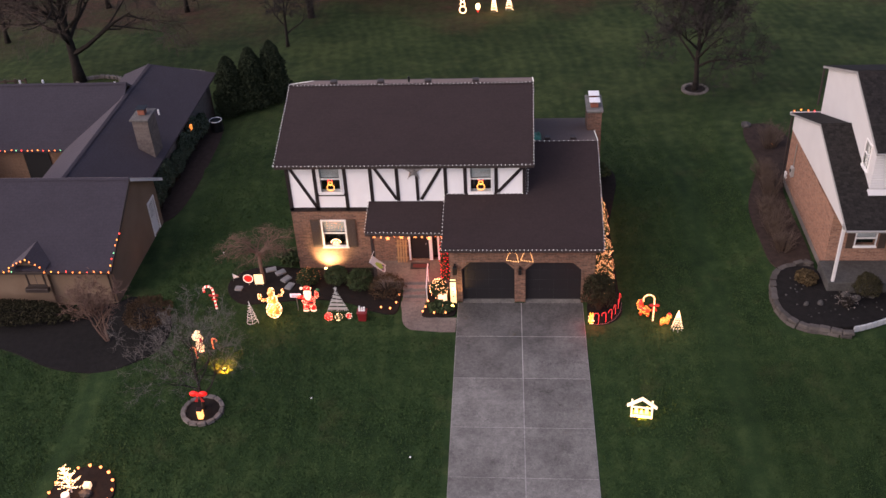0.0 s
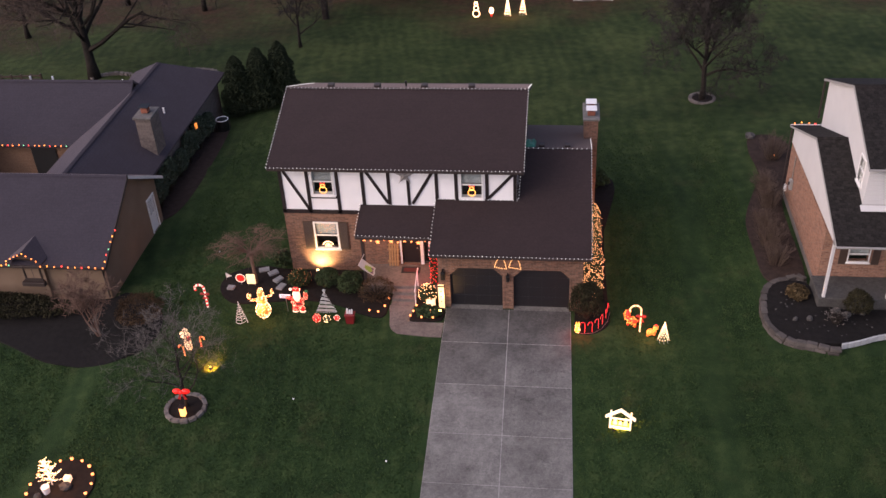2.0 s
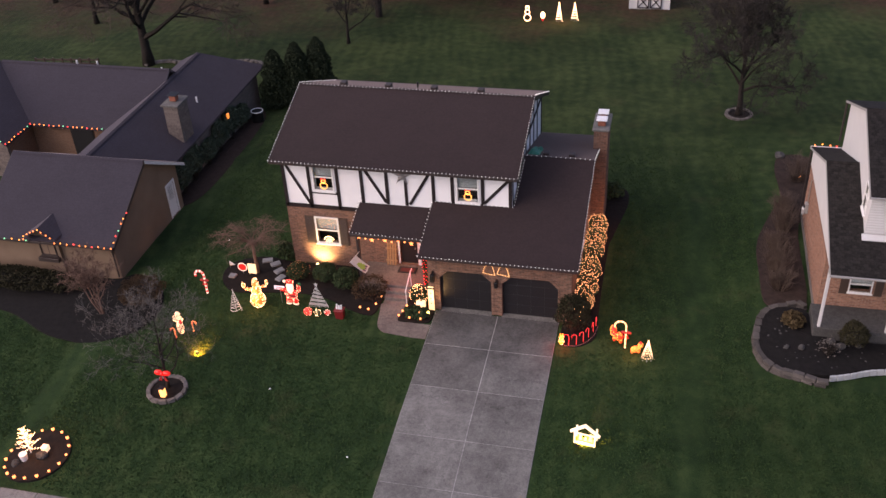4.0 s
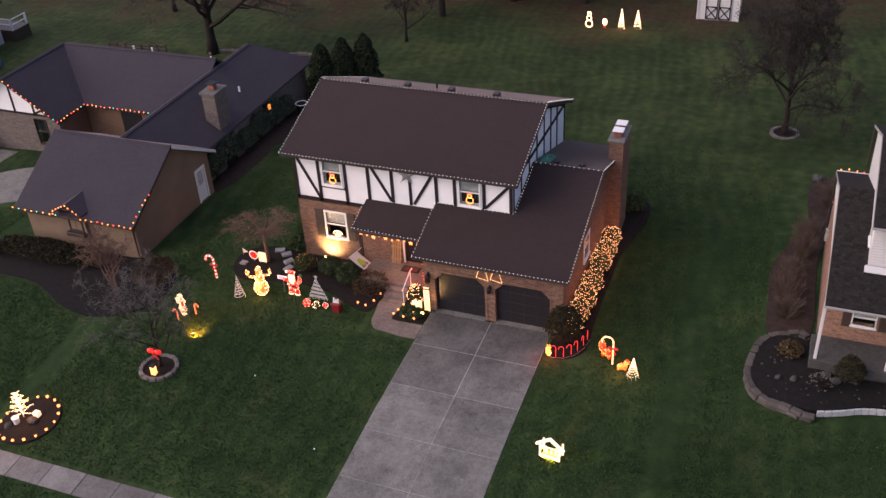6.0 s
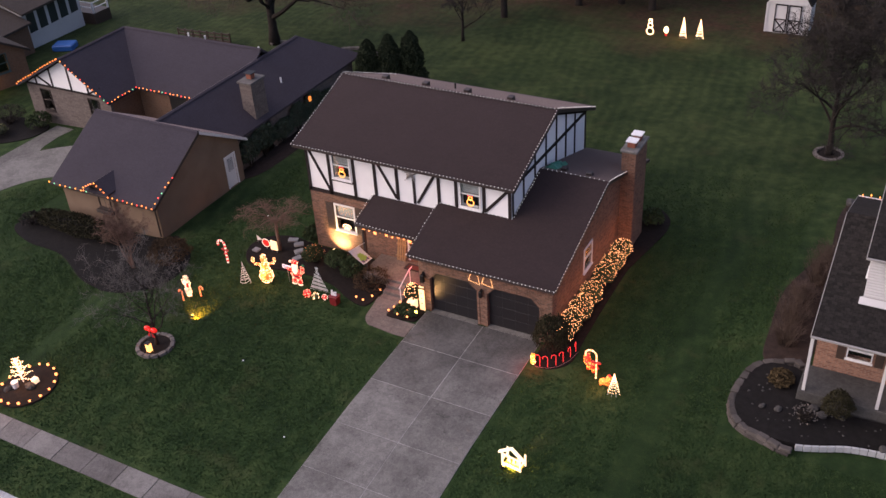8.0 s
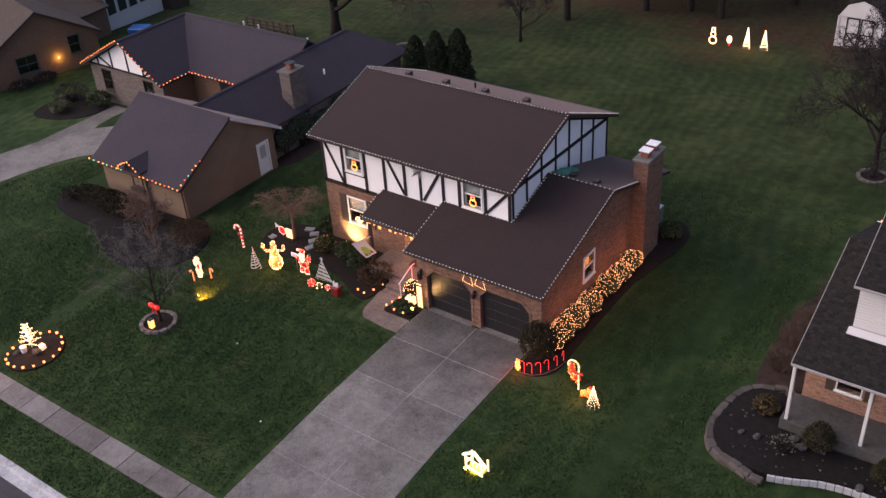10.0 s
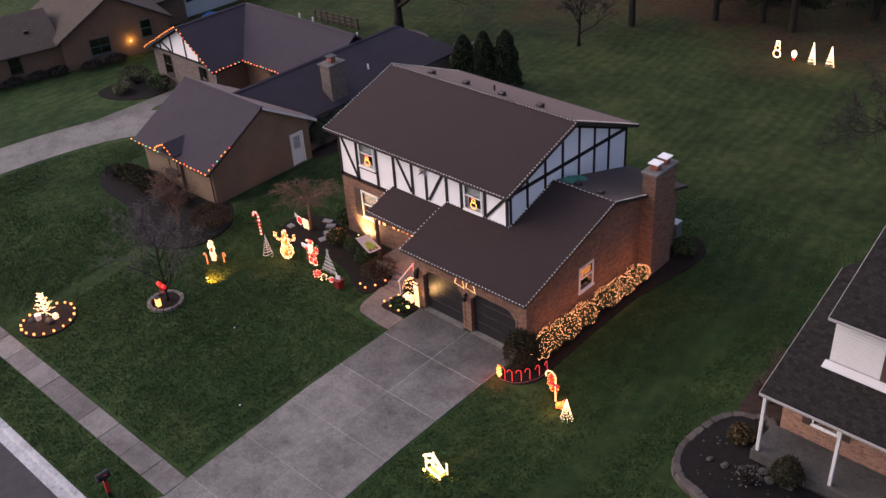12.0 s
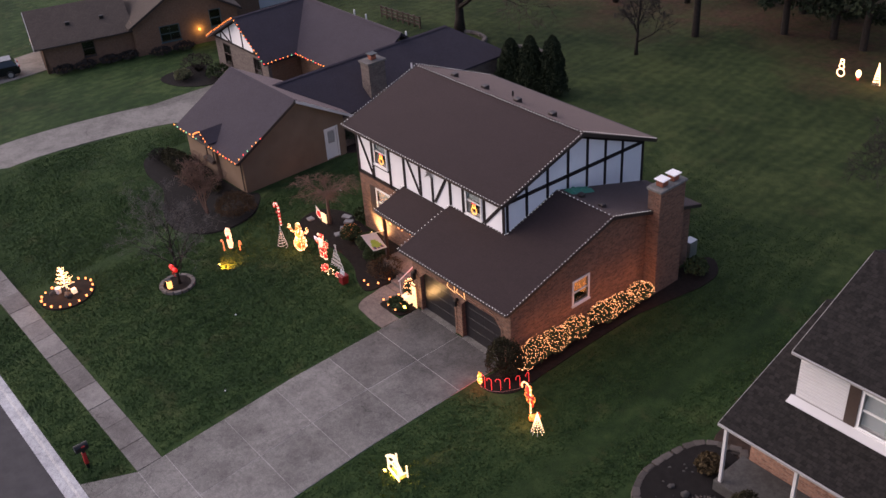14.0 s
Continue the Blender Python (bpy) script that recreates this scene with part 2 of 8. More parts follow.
SIDING = rough_surface("white_siding", (0.51, 0.50, 0.50), (0.58, 0.57, 0.565), 1.0, 0.6, 30.0, 0.05)
TANWALL = rough_surface("tan_stucco", (0.150, 0.104, 0.072), (0.215, 0.153, 0.108), 0.8, 0.9, 70.0, 0.3)
TIMBER = rough_surface("dark_timber", (0.012, 0.009, 0.010), (0.032, 0.025, 0.025), 3.0, 0.7, 40.0, 0.3)
WHITE = plain("white_paint", (0.78, 0.77, 0.76), 0.45)
DARKTRIM = plain("dark_brown_trim", (0.035, 0.024, 0.022), 0.5)
SHUTTER = plain("brown_shutter", (0.055, 0.035, 0.026), 0.55)
DOORDARK = plain("black_door", (0.016, 0.015, 0.017), 0.38)
STEEL = plain("galvanised_metal", (0.5, 0.5, 0.5), 0.4, 0.8)
BLACKM = plain("black_metal", (0.012, 0.012, 0.013), 0.4, 0.3)
CLAY = plain("clay_flue", (0.26, 0.085, 0.05), 0.8)
CAPWHITE = plain("white_cap", (0.85, 0.84, 0.84), 0.5)
GLASS = glass_pane("window_glass")
BLINDSKY = plain("grey_blind_and_sky", (0.36, 0.37, 0.38), 0.7)
# near-black colour that paints in the darkness of the unlit rooms
ROOMSHADE = plain("room_shade", (0.012, 0.0096, 0.008), 0.9)
EDGESTONE = rough_surface("edging_stone", (0.085, 0.075, 0.070), (0.19, 0.168, 0.155), 3.0, 0.9, 30.0, 0.6, 0.3, 0.0, 0.35)
ROCK = rough_surface("grey_rock", (0.036, 0.034, 0.033), (0.088, 0.083, 0.080), 2.5, 0.9, 20.0, 0.8)
BARK = rough_surface("bark", (0.016, 0.013, 0.011), (0.040, 0.033, 0.028), 4.0, 0.95, 30.0, 0.8)
TWIG = rough_surface("grey_twig", (0.08525, 0.07502, 0.0682), (0.162, 0.1449, 0.1321), 3.0, 0.9, 30.0, 0.2)
TWIGRED = rough_surface("russet_twig", (0.105, 0.064, 0.048), (0.20, 0.126, 0.096), 3.0, 0.9, 30.0, 0.2)
TWIGDARK = rough_surface("dark_twig", (0.02025, 0.01755, 0.0162), (0.04725, 0.0405, 0.03645), 3.0, 0.9, 30.0, 0.2)
LEAF = rough_surface("dark_green_leaf", (0.016, 0.028, 0.012), (0.060, 0.084, 0.034), 3.0, 0.7, 20.0, 0.0)
LEAFBROWN = rough_surface("russet_leaf", (0.035, 0.022, 0.013), (0.10, 0.062, 0.032), 3.0, 0.8, 20.0, 0.0)
LEAFPALE = rough_surface("pale_leaf", (0.05, 0.06, 0.03), (0.16, 0.16, 0.085), 3.0, 0.8, 20.0, 0.0)
NEEDLE = rough_surface("conifer_needle", (0.010, 0.016, 0.009), (0.030, 0.040, 0.020), 2.0, 0.85, 20.0, 0.0)
IVY = rough_surface("ivy_leaf", (0.014, 0.027, 0.017), (0.046, 0.074, 0.042), 3.0, 0.6, 20.0, 0.0)
RED = plain("red_paint", (0.42, 0.02, 0.02), 0.5)
COOLBULB = glow("pale_bulb", (0.92, 0.90, 0.86), 0.24, False)
NETBULB = glow("net_bulb", (1.0, 0.42, 0.17), 3.6, False)
WHITEGLOW = glow("white_lit_plastic", (1.0, 0.86, 0.62), 0.9)
ORANGEBULB = glow("orange_bulb", (1.0, 0.24, 0.05), 1.3)
GREENBULB = glow("green_bulb", (0.30, 1.0, 0.50), 0.35, False)
AMBERBULB = glow("amber_bulb", (1.0, 0.33, 0.05), 1.3, False)
REDBULB = glow("red_bulb", (1.0, 0.06, 0.04), 1.2, False)
NEON = glow("neon_tube", (1.0, 0.42, 0.08), 1.0, False)
TWIGBROWN = rough_surface("brown_twig", (0.045, 0.032, 0.026), (0.105, 0.078, 0.062), 3.0, 0.9, 30.0, 0.2)
MULCHBROWN = rough_surface("brown_mulch", (0.016, 0.011, 0.0095), (0.050, 0.034, 0.028), 3.0, 0.95, 30.0, 0.9)
JOINT = concrete("joint_mortar", (0.26, 0.255, 0.245), (0.40, 0.39, 0.375))
LEAFOLIVE = rough_surface("olive_leaf", (0.013, 0.013, 0.007), (0.046, 0.041, 0.020), 3.0, 0.8, 20.0, 0.0)
LEAFTAN = rough_surface("dry_tan_leaf", (0.035, 0.025, 0.013), (0.105, 0.075, 0.038), 3.0, 0.8, 20.0, 0.0)
PALESTONE = rough_surface("pale_flagstone", (0.16, 0.16, 0.165), (0.30, 0.30, 0.30), 3.0, 0.9, 30.0, 0.5)
DIMBULB = glow("dim_amber_bulb", (1.0, 0.36, 0.12), 0.02, False)


def tuft_material():
    m, nt, b = nodes_of("grass_tuft")
    g = nt.nodes.new("ShaderNodeNewGeometry")
    f = maths(nt, "ADD", maths(nt, "MULTIPLY", g.outputs["Random Per Island"], 0.5), maths(nt, "MULTIPLY", noise_tex(nt, g.outputs["Position"], 0.35, 4), 0.5))
    c = ramp(nt, f, ((0.2, (0.022, 0.047, 0.0145)), (0.5, (0.031, 0.060, 0.0185)), (0.8, (0.050, 0.078, 0.027))))
    c = mixc(nt, southeast_tone(nt, g.outputs["Position"]), c, mixc(nt, 1.0, c, (0.66, 0.70, 0.68), "MULTIPLY"))
    nt.links.new(c, b.inputs["Base Color"])
    b.inputs["Roughness"].default_value = 0.9
    b.inputs["Specular IOR Level"].default_value = 0.15
    return m


TUFT = tuft_material()
# white trim made mid-grey: the shadow on the rake boards is in the colour
BARGE = plain("greyed_white_paint", (0.30, 0.29, 0.28), 0.6)
PORCHFLOOR = concrete("porch_concrete", (0.048, 0.0465, 0.0445), (0.080, 0.0775, 0.0735))

# ---- building helpers ----
def thing(name, m=None, label="", category="", group="", kind=""):
    ob = new(name)
    ob.empty_display_size = 0.2
    if m is not None:
        ob.matrix_basis = m
    return tagged(ob, label, category, group, kind)


def finish(bm, mat):
    me = bpy.data.meshes.new("m")
    bmesh.ops.remove_doubles(bm, verts=bm.verts[:], dist=0.0005)
    bmesh.ops.recalc_face_normals(bm, faces=bm.faces[:])
    bm.to_mesh(me)
    bm.free()
    for k in (mat if isinstance(mat, (list, tuple)) else [mat]):
        me.materials.append(k)
    return me


def part(name, bm, mat, parent=None, label="", kind="", smooth=False):
    """Links a bmesh (or a mesh) as one mesh object under parent, in the parent's own space."""
    me = bm if isinstance(bm, bpy.types.Mesh) else finish(bm, mat)
    me.name = name
    if smooth:
        me.polygons.foreach_set("use_smooth", [True] * len(me.polygons))
    ob = new(name, me)
    ob.parent = parent
    if label or kind:
        tagged(ob, label, "", "", kind)
    return ob


def mesh_of(verts, faces, mat, index=None):
    me = bpy.data.meshes.new("m")
    me.from_pydata(verts, [], faces)
    for k in (mat if isinstance(mat, (list, tuple)) else [mat]):
        me.materials.append(k)
    if index is not None:
        me.polygons.foreach_set("material_index", index)
    me.update()
    return me


def box(bm, x0, x1, y0, y1, z0, z1, bevel=0.0, mi=0):
    vs = [bm.verts.new((x, y, z)) for z in (z0, z1) for y in (y0, y1) for x in (x0, x1)]
    fs = [bm.faces.new([vs[i] for i in f]) for f in ((0, 2, 3, 1), (4, 5, 7, 6), (0, 1, 5, 4), (2, 6, 7, 3), (0, 4, 6, 2), (1, 3, 7, 5))]
    if bevel:
        es = list({e for f in fs for e in f.edges})
        r = bmesh.ops.bevel(bm, geom=es, offset=bevel, segments=1, affect="EDGES")
        fs = r["faces"] + [f for f in fs if f.is_valid]
    for f in fs:
        f.material_index = mi
    return bm


def boxed(*args, **kw):
    return box(bmesh.new(), *args, **kw)


def prism(bm, pts, depth, mi=0):
    """A flat polygon (3D points) and its copy moved by depth, closed."""
    d = Vector(depth)
    a = [bm.verts.new(p) for p in pts]
    b = [bm.verts.new(Vector(p) + d) for p in pts]
    n = len(a)
    fs = [bm.faces.new(a), bm.faces.new(b[::-1])] + [bm.faces.new((a[i], a[(i + 1) % n], b[(i + 1) % n], b[i])) for i in range(n)]
    for f in fs:
        f.material_index = mi
    return bm


def prismed(pts, depth):
    return prism(bmesh.new(), pts, depth)


def rod(bm, p, q, r, r2=None, n=8, mi=0):
    """A round bar from p to q."""
    p, q = Vector(p), Vector(q)
    r2 = r if r2 is None else r2
    w = (q - p).normalized()
    u = w.orthogonal().normalized()
    v = w.cross(u)
    rings = [[bm.verts.new(c + s * (math.cos(a) * u + math.sin(a) * v)) for a in [2 * math.pi * i / n for i in range(n)]] for c, s in ((p, r), (q, r2))]
    fs = [bm.faces.new((rings[0][i], rings[0][(i + 1) % n], rings[1][(i + 1) % n], rings[1][i])) for i in range(n)]
    fs += [bm.faces.new(rings[0][::-1]), bm.faces.new(rings[1])]
    for f in fs:
        f.material_index = mi
    return bm


def tube_into(vs, fs, pts, radii, n):
    """Adds a tapered tube along pts to the lists."""
    base = len(vs)
    for i, p in enumerate(pts):
        w = (pts[min(i + 1, len(pts) - 1)] - pts[max(i - 1, 0)])
        w = w.normalized() if w.length > 1e-6 else Vector((0, 0, 1))
        u = w.orthogonal().normalized()
        v = w.cross(u)
        for k in range(n):
            a = 2 * math.pi * k / n
            vs.append(p + radii[i] * (math.cos(a) * u + math.sin(a) * v))
    for i in range(len(pts) - 1):
        for k in range(n):
            a, b = base + i * n + k, base + i * n + (k + 1) % n
            fs.append((a, b, b + n, a + n))
    fs.append(tuple(base + k for k in range(n))[::-1])
    fs.append(tuple(base + (len(pts) - 1) * n + k for k in range(n)))


def tubed(pts, r, n=6, mat=None):
    vs, fs = [], []
    pts = [Vector(p) for p in pts]
    tube_into(vs, fs, pts, [r] * len(pts), n)
    return mesh_of(vs, fs, mat)


def ball(bm, c, r, sub=1, mi=0, squash=(1, 1, 1)):
    m = Matrix.Translation(c) @ Matrix.Diagonal((r * squash[0], r * squash[1], r * squash[2], 1))
    g = bmesh.ops.create_icosphere(bm, subdivisions=sub, radius=1.0, matrix=m)
    for f in {f for v in g["verts"] for f in v.link_faces}:
        f.material_index = mi
    return bm


def holed_wall(u0, u1, z0, z1, holes, place):
    """A wall sheet with thickness, in one piece; holes are (u0, u1, z0, z1); place(u0, u1, z0, z1) gives box limits."""
    bm = bmesh.new()
    us = sorted({u0, u1, *[h[0] for h in holes], *[h[1] for h in holes]})
    zs = sorted({z0, z1, *[h[2] for h in holes], *[h[3] for h in holes]})
    full = place(u0, u1, z0, z1)
    along_x = (full[0], full[1]) == (u0, u1)
    n0, n1 = (full[2], full[3]) if along_x else (full[0], full[1])
    made = {}

    def vert(i, j, n):
        if (i, j, n) not in made:
            made[i, j, n] = bm.verts.new((us[i], n, zs[j]) if along_x else (n, us[i], zs[j]))
        return made[i, j, n]

    def solid(i, j):
        if not (0 <= i < len(us) - 1 and 0 <= j < len(zs) - 1):
            return False
        return not any(h[0] <= us[i] and us[i + 1] <= h[1] and h[2] <= zs[j] and zs[j + 1] <= h[3] for h in holes)

    for i in range(len(us) - 1):
        for j in range(len(zs) - 1):
            if not solid(i, j):
                continue
            for n in (n0, n1):
                bm.faces.new((vert(i, j, n), vert(i + 1, j, n), vert(i + 1, j + 1, n), vert(i, j + 1, n)))
            for di, dj, e in ((-1, 0, ((0, 0), (0, 1))), (1, 0, ((1, 0), (1, 1))), (0, -1, ((0, 0), (1, 0))), (0, 1, ((0, 1), (1, 1)))):
                if not solid(i + di, j + dj):
                    (a, b), (c, d) = e
                    bm.faces.new((vert(i + a, j + b, n0), vert(i + c, j + d, n0), vert(i + c, j + d, n1), vert(i + a, j + b, n1)))
    return bm


def window(parent, u0, u1, z0, z1, at, axis="y", out=-1, blind=0.0, name="window", trim=0.09, recess=0.03, rail=True, frame_mat=None, grid=0):
    """A sash window in a wall at plane 'at'; axis: the wall's normal; out: the side that faces outdoors."""
    fm = frame_mat or WHITE

    def lim(a, b, c, d, n0, n1):
        lo, hi = sorted((at + out * n0, at + out * n1))
        return (a, b, lo, hi, c, d) if axis == "y" else (lo, hi, a, b, c, d)

    w = part(name, holed_wall(u0 - trim, u1 + trim, z0 - trim, z1 + trim, [(u0, u1, z0, z1)], lambda a, b, c, d: lim(a, b, c, d, -0.06, 0.045)), fm, parent)
    mid = (z0 + z1) / 2
    if rail:
        part("meeting_rail", boxed(*lim(u0, u1, mid - 0.03, mid + 0.03, -0.05, 0.012)), fm, w)
    for i in range(grid):
        u = u0 + (u1 - u0) * (i + 1) / (grid + 1)
        part("glazing_bar", boxed(*lim(u - 0.012, u + 0.012, z0, z1, -0.045, 0.006)), fm, w)
    part("sill", boxed(*lim(u0 - trim - 0.04, u1 + trim + 0.04, z0 - trim - 0.05, z0 - trim + 0.002, -0.03, 0.09)), fm, w)
    for c, d in (((z0, mid - 0.03), (mid + 0.03, z1)) if rail else ((z0, z1),)):
        g = part("pane", boxed(*lim(u0, u1, c, d, -0.034, -0.026)), GLASS, w)
        g.visible_shadow = False
    # a real blind on the timbered house, painted sky reflection on the east house
    if blind:
        part("blind", boxed(*lim(u0, u1, z1 - blind * (z1 - z0), z1, -0.10, -0.08)), BLINDSKY, w, "grey blind, standing in for sky reflection on the east house")
    # added near-black sheet behind the pane, painted as the room's shade
    part("shade_sheet", boxed(*lim(u0 - 0.1, u1 + 0.1, z0 - 0.1, z1 + 0.1, -0.62, -0.6)), ROOMSHADE, w)
    return w


def ground_z(x, y):
    """The lie of the land."""
    z = 0.0
    if y < 30:
        z += max(-0.62, (y - 30) * 0.055)
    if y > 52:
        z -= min(1.6, (y - 52) * 0.04)
    side = min(1.0, max(0.0, (y - 20.3) / 2.0))
    if x > 9:
        z += min(0.4, (x - 9) * 0.08) * side
    if x < -18:
        z -= min(1.6, (-18 - x) * 0.04) * side
    dip = min(1.0, max(0.0, (-17.3 - x) / 2.6)) * min(1.0, max(0.0, (x + 35.0) / 8.0))
    return z - 0.28 * dip * dip * (3 - 2 * dip) * side


def on_ground(x, y, rz=0.0, up=0.0):
    return pose(x, y, ground_z(x, y) + up, 0, 0, rz)


def draped(outline, up, mat, name, label, category, kind="structure", rise=0.0):
    """A sheet cut to an outline, laid on the land with a thickness; rise: how far its middle humps up."""
    n = len(outline)
    cx, cy = sum(p[0] for p in outline) / n, sum(p[1] for p in outline) / n
    vs, fs = [], []
    rings = (1.0, 0.985, 0.8, 0.55, 0.3)
    for k, s in enumerate(rings):
        for x, y in outline:
            px, py = cx + s * (x - cx), cy + s * (y - cy)
            lift = -0.05 if k == 0 else up + rise * (1 - s * s) + 0.012 * noise.noise((px * 2, py * 2, 3.1))
            vs.append((px, py, ground_z(px, py) + lift))
    vs.append((cx, cy, ground_z(cx, cy) + up + rise))
    for k in range(len(rings) - 1):
        for i in range(n):
            j = (i + 1) % n
            fs.append((k * n + i, k * n + j, (k + 1) * n + j, (k + 1) * n + i))
    for i in range(n):
        fs.append(((len(rings) - 1) * n + i, (len(rings) - 1) * n + (i + 1) % n, len(vs) - 1))
    ob = part(name, mesh_of(vs, fs, mat), mat)
    return tagged(ob, label, category, "", kind)


def rounded(points, steps=5):
    """A smooth closed outline through a few points."""
    out, n = [], len(points)
    for i in range(n):
        p0, p1, p2, p3 = [Vector((*points[(i + k) % n], 0)) for k in (-1, 0, 1, 2)]
        for s in range(steps):
            t = s / steps
            v = 0.5 * (2 * p1 + (p2 - p0) * t + (2 * p0 - 5 * p1 + 4 * p2 - p3) * t * t + (3 * p1 - p0 - 3 * p2 + p3) * t ** 3)
            out.append((v.x, v.y))
    return out


# ---- land ----
def build_ground():
    xs = [-700, -300, -150, -100] + [-80 + 2 * i for i in range(66)] + [60, 100, 200, 700]
    ys = [-500, -200, -80, -30, -5, 8, 16] + [19.55] + [20.3, 21.3] + [22.3 + 1.6 * i for i in range(51)] + [112, 130, 180, 300, 800]
    vs, fs = [], []
    for y in ys:
        for x in xs:
            z = ground_z(x, y) + (0.05 * noise.noise((x * 0.2, y * 0.2, 0)) if (x < -18 or x > 18 or y > 54) else 0.0)
            vs.append((x, y, z - (0.0 if y > 20.25 else 0.16 if (y > 19 or y < 0) else 0.6)))
    n = len(xs)
    for j in range(len(ys) - 1):
        for i in range(n - 1):
            fs.append((j * n + i, j * n + i + 1, (j + 1) * n + i + 1, (j + 1) * n + i))
    ob = part("ground", mesh_of(vs, fs, LAWN), LAWN, smooth=True)
    tagged(ob, "mown dark green lawn with worn paler patches", "lawn", "", "structure")


build_ground()

# road, kerb
bm = boxed(-300, 300, 6, 19.6, -0.95, -0.66)
tagged(part("road", bm, ASPHALT), "dark grey asphalt street along the kerb", "road", "", "structure")


# ---- the half-timbered house ----
house = thing("house", pose(0, 0, 0), "two-storey brick house with white half-timbered upper floor", "house")
HX0, HX1, HY0, HY1 = -11.55, 0.08, 40.3, 49.85
EAVE, RIDGE, RY = 6.30, 8.02, 45.05
BACK = 5.82
GX0, GX1, GY0, GY1 = -3.55, 3.3, 37.5, 49.7
SL = 0.312


def garage_z(y):
    return 3.40 + SL * (y - 37.05) if y < 43.6 else 5.444 - SL * (y - 43.6)


def main_z(y):
    if y > RY:
        return RIDGE - (RIDGE - BACK) * (y - RY) / (50.35 - RY)
    return EAVE + (RIDGE - EAVE) * (1 - (RY - y) / (RY - 39.85))


UP_L, UP_R, LOW = (-9.88, -8.92, 4.58, 5.98), (-2.58, -1.60, 4.56, 5.92), (-10.06, -8.96, 1.42, 2.86)
DOOR = (-5.72, -4.78, 0.52, 2.6)
SIDE_L = (-4.62, -4.35, 0.52, 2.6)
part("wall", holed_wall(HX0, HX1, -0.3, 3.45, [LOW, DOOR, SIDE_L], lambda a, b, c, d: (a, b, HY0, HY0 + 0.25, c, d)), BRICK, house, "brown brick ground-floor wall")
part("wall", holed_wall(HX0, HX1, 3.45, 6.32, [UP_L, UP_R], lambda a, b, c, d: (a, b, HY0, HY0 + 0.25, c, d)), STUCCO, house, "white stucco upper wall")
for x0, x1 in ((HX0, HX0 + 0.25), (HX1 - 0.25, HX1)):
    part("wall", boxed(x0, x1, HY0 + 0.25, HY1, -0.3, 3.45), BRICK, house)
    gable = [(x0, HY0 + 0.25, 3.45), (x0, HY1, 3.45), (x0, HY1, main_z(HY1) - 0.14), (x0, RY, RIDGE - 0.14), (x0, HY0 + 0.25, main_z(HY0 + 0.25) - 0.14)]
    part("wall", prismed(gable, (x1 - x0, 0, 0)), STUCCO, house, "white stucco gable")
part("wall", boxed(HX0 + 0.25, HX1 - 0.25, HY1 - 0.25, HY1, -0.3, 5.8), STUCCO, house)
# floor slabs share the near-black colour that stands for indoor shade
part("floor_slab", boxed(HX0 + 0.25, HX1 - 0.25, HY0 + 0.25, HY1 - 0.25, 3.1, 3.4), ROOMSHADE, house)
part("floor_slab", boxed(HX0 + 0.25, HX1 - 0.25, HY0 + 0.25, HY1 - 0.25, -0.25, 0.45), ROOMSHADE, house)


def roof_plane(pts, thick, mat, parent, label=""):
    return part("roof", prismed(pts, (0, 0, -thick)), mat, parent, label)


RX0, RX1 = -11.9, 0.42
roof_plane([(RX0, 39.85, EAVE), (RX1, 39.85, EAVE), (RX1, RY, RIDGE), (RX0, RY, RIDGE)], 0.16, SHINGLE, house, "dark brown shingle roof slope")
roof_plane([(RX0, RY + 0.002, RIDGE), (RX1, RY + 0.002, RIDGE), (RX1, 50.35, BACK), (RX0, 50.35, BACK)], 0.16, SHINGLE, house, "dark brown shingle roof slope")
ridge = bmesh.new()
prism(ridge, [(RX0, RY - 0.16, RIDGE - 0.03), (RX0, RY, RIDGE + 0.03), (RX0, RY + 0.16, RIDGE - 0.03)], (RX1 - RX0, 0, 0))
part("ridge_cap", ridge, SHINGLE, house)
# gutter and barge boards
part("gutter", boxed(RX0, RX1, 39.74, 39.85, EAVE - 0.16, EAVE - 0.02, 0.01), DARKTRIM, house)
part("gutter", boxed(RX0, RX1, 50.35, 50.46, BACK - 0.16, BACK - 0.02, 0.01), DARKTRIM, house)
part("soffit", boxed(RX0 + 0.03, RX1 - 0.03, 39.86, 40.3, EAVE - 0.2, EAVE - 0.17), DARKTRIM, house)
for x in (RX0 - 0.03, RX1):
    for a, e, b in ((39.85, EAVE, RY), (50.35, BACK, RY)):
        part("barge_board", prismed([(x, a, e - 0.20), (x, b, RIDGE - 0.20), (x, b, RIDGE - 0.01), (x, a, e - 0.01)], (0.03, 0, 0)), DARKTRIM, house)
for i in range(4):
    x = -10.0 + 2.45 * i
    v = boxed(x, x + 0.34, 45.75, 46.1, RIDGE - 0.5, RIDGE - 0.16, 0.03)
    part("roof_vent", v, DARKTRIM, house, "low brown roof vent")
part("vent_pipe", rod(bmesh.new(), (-6.0, 46.6, RIDGE - 0.6), (-6.0, 46.6, RIDGE - 0.3), 0.05), BLACKM, house)

# timbers on the front
TW = 0.17


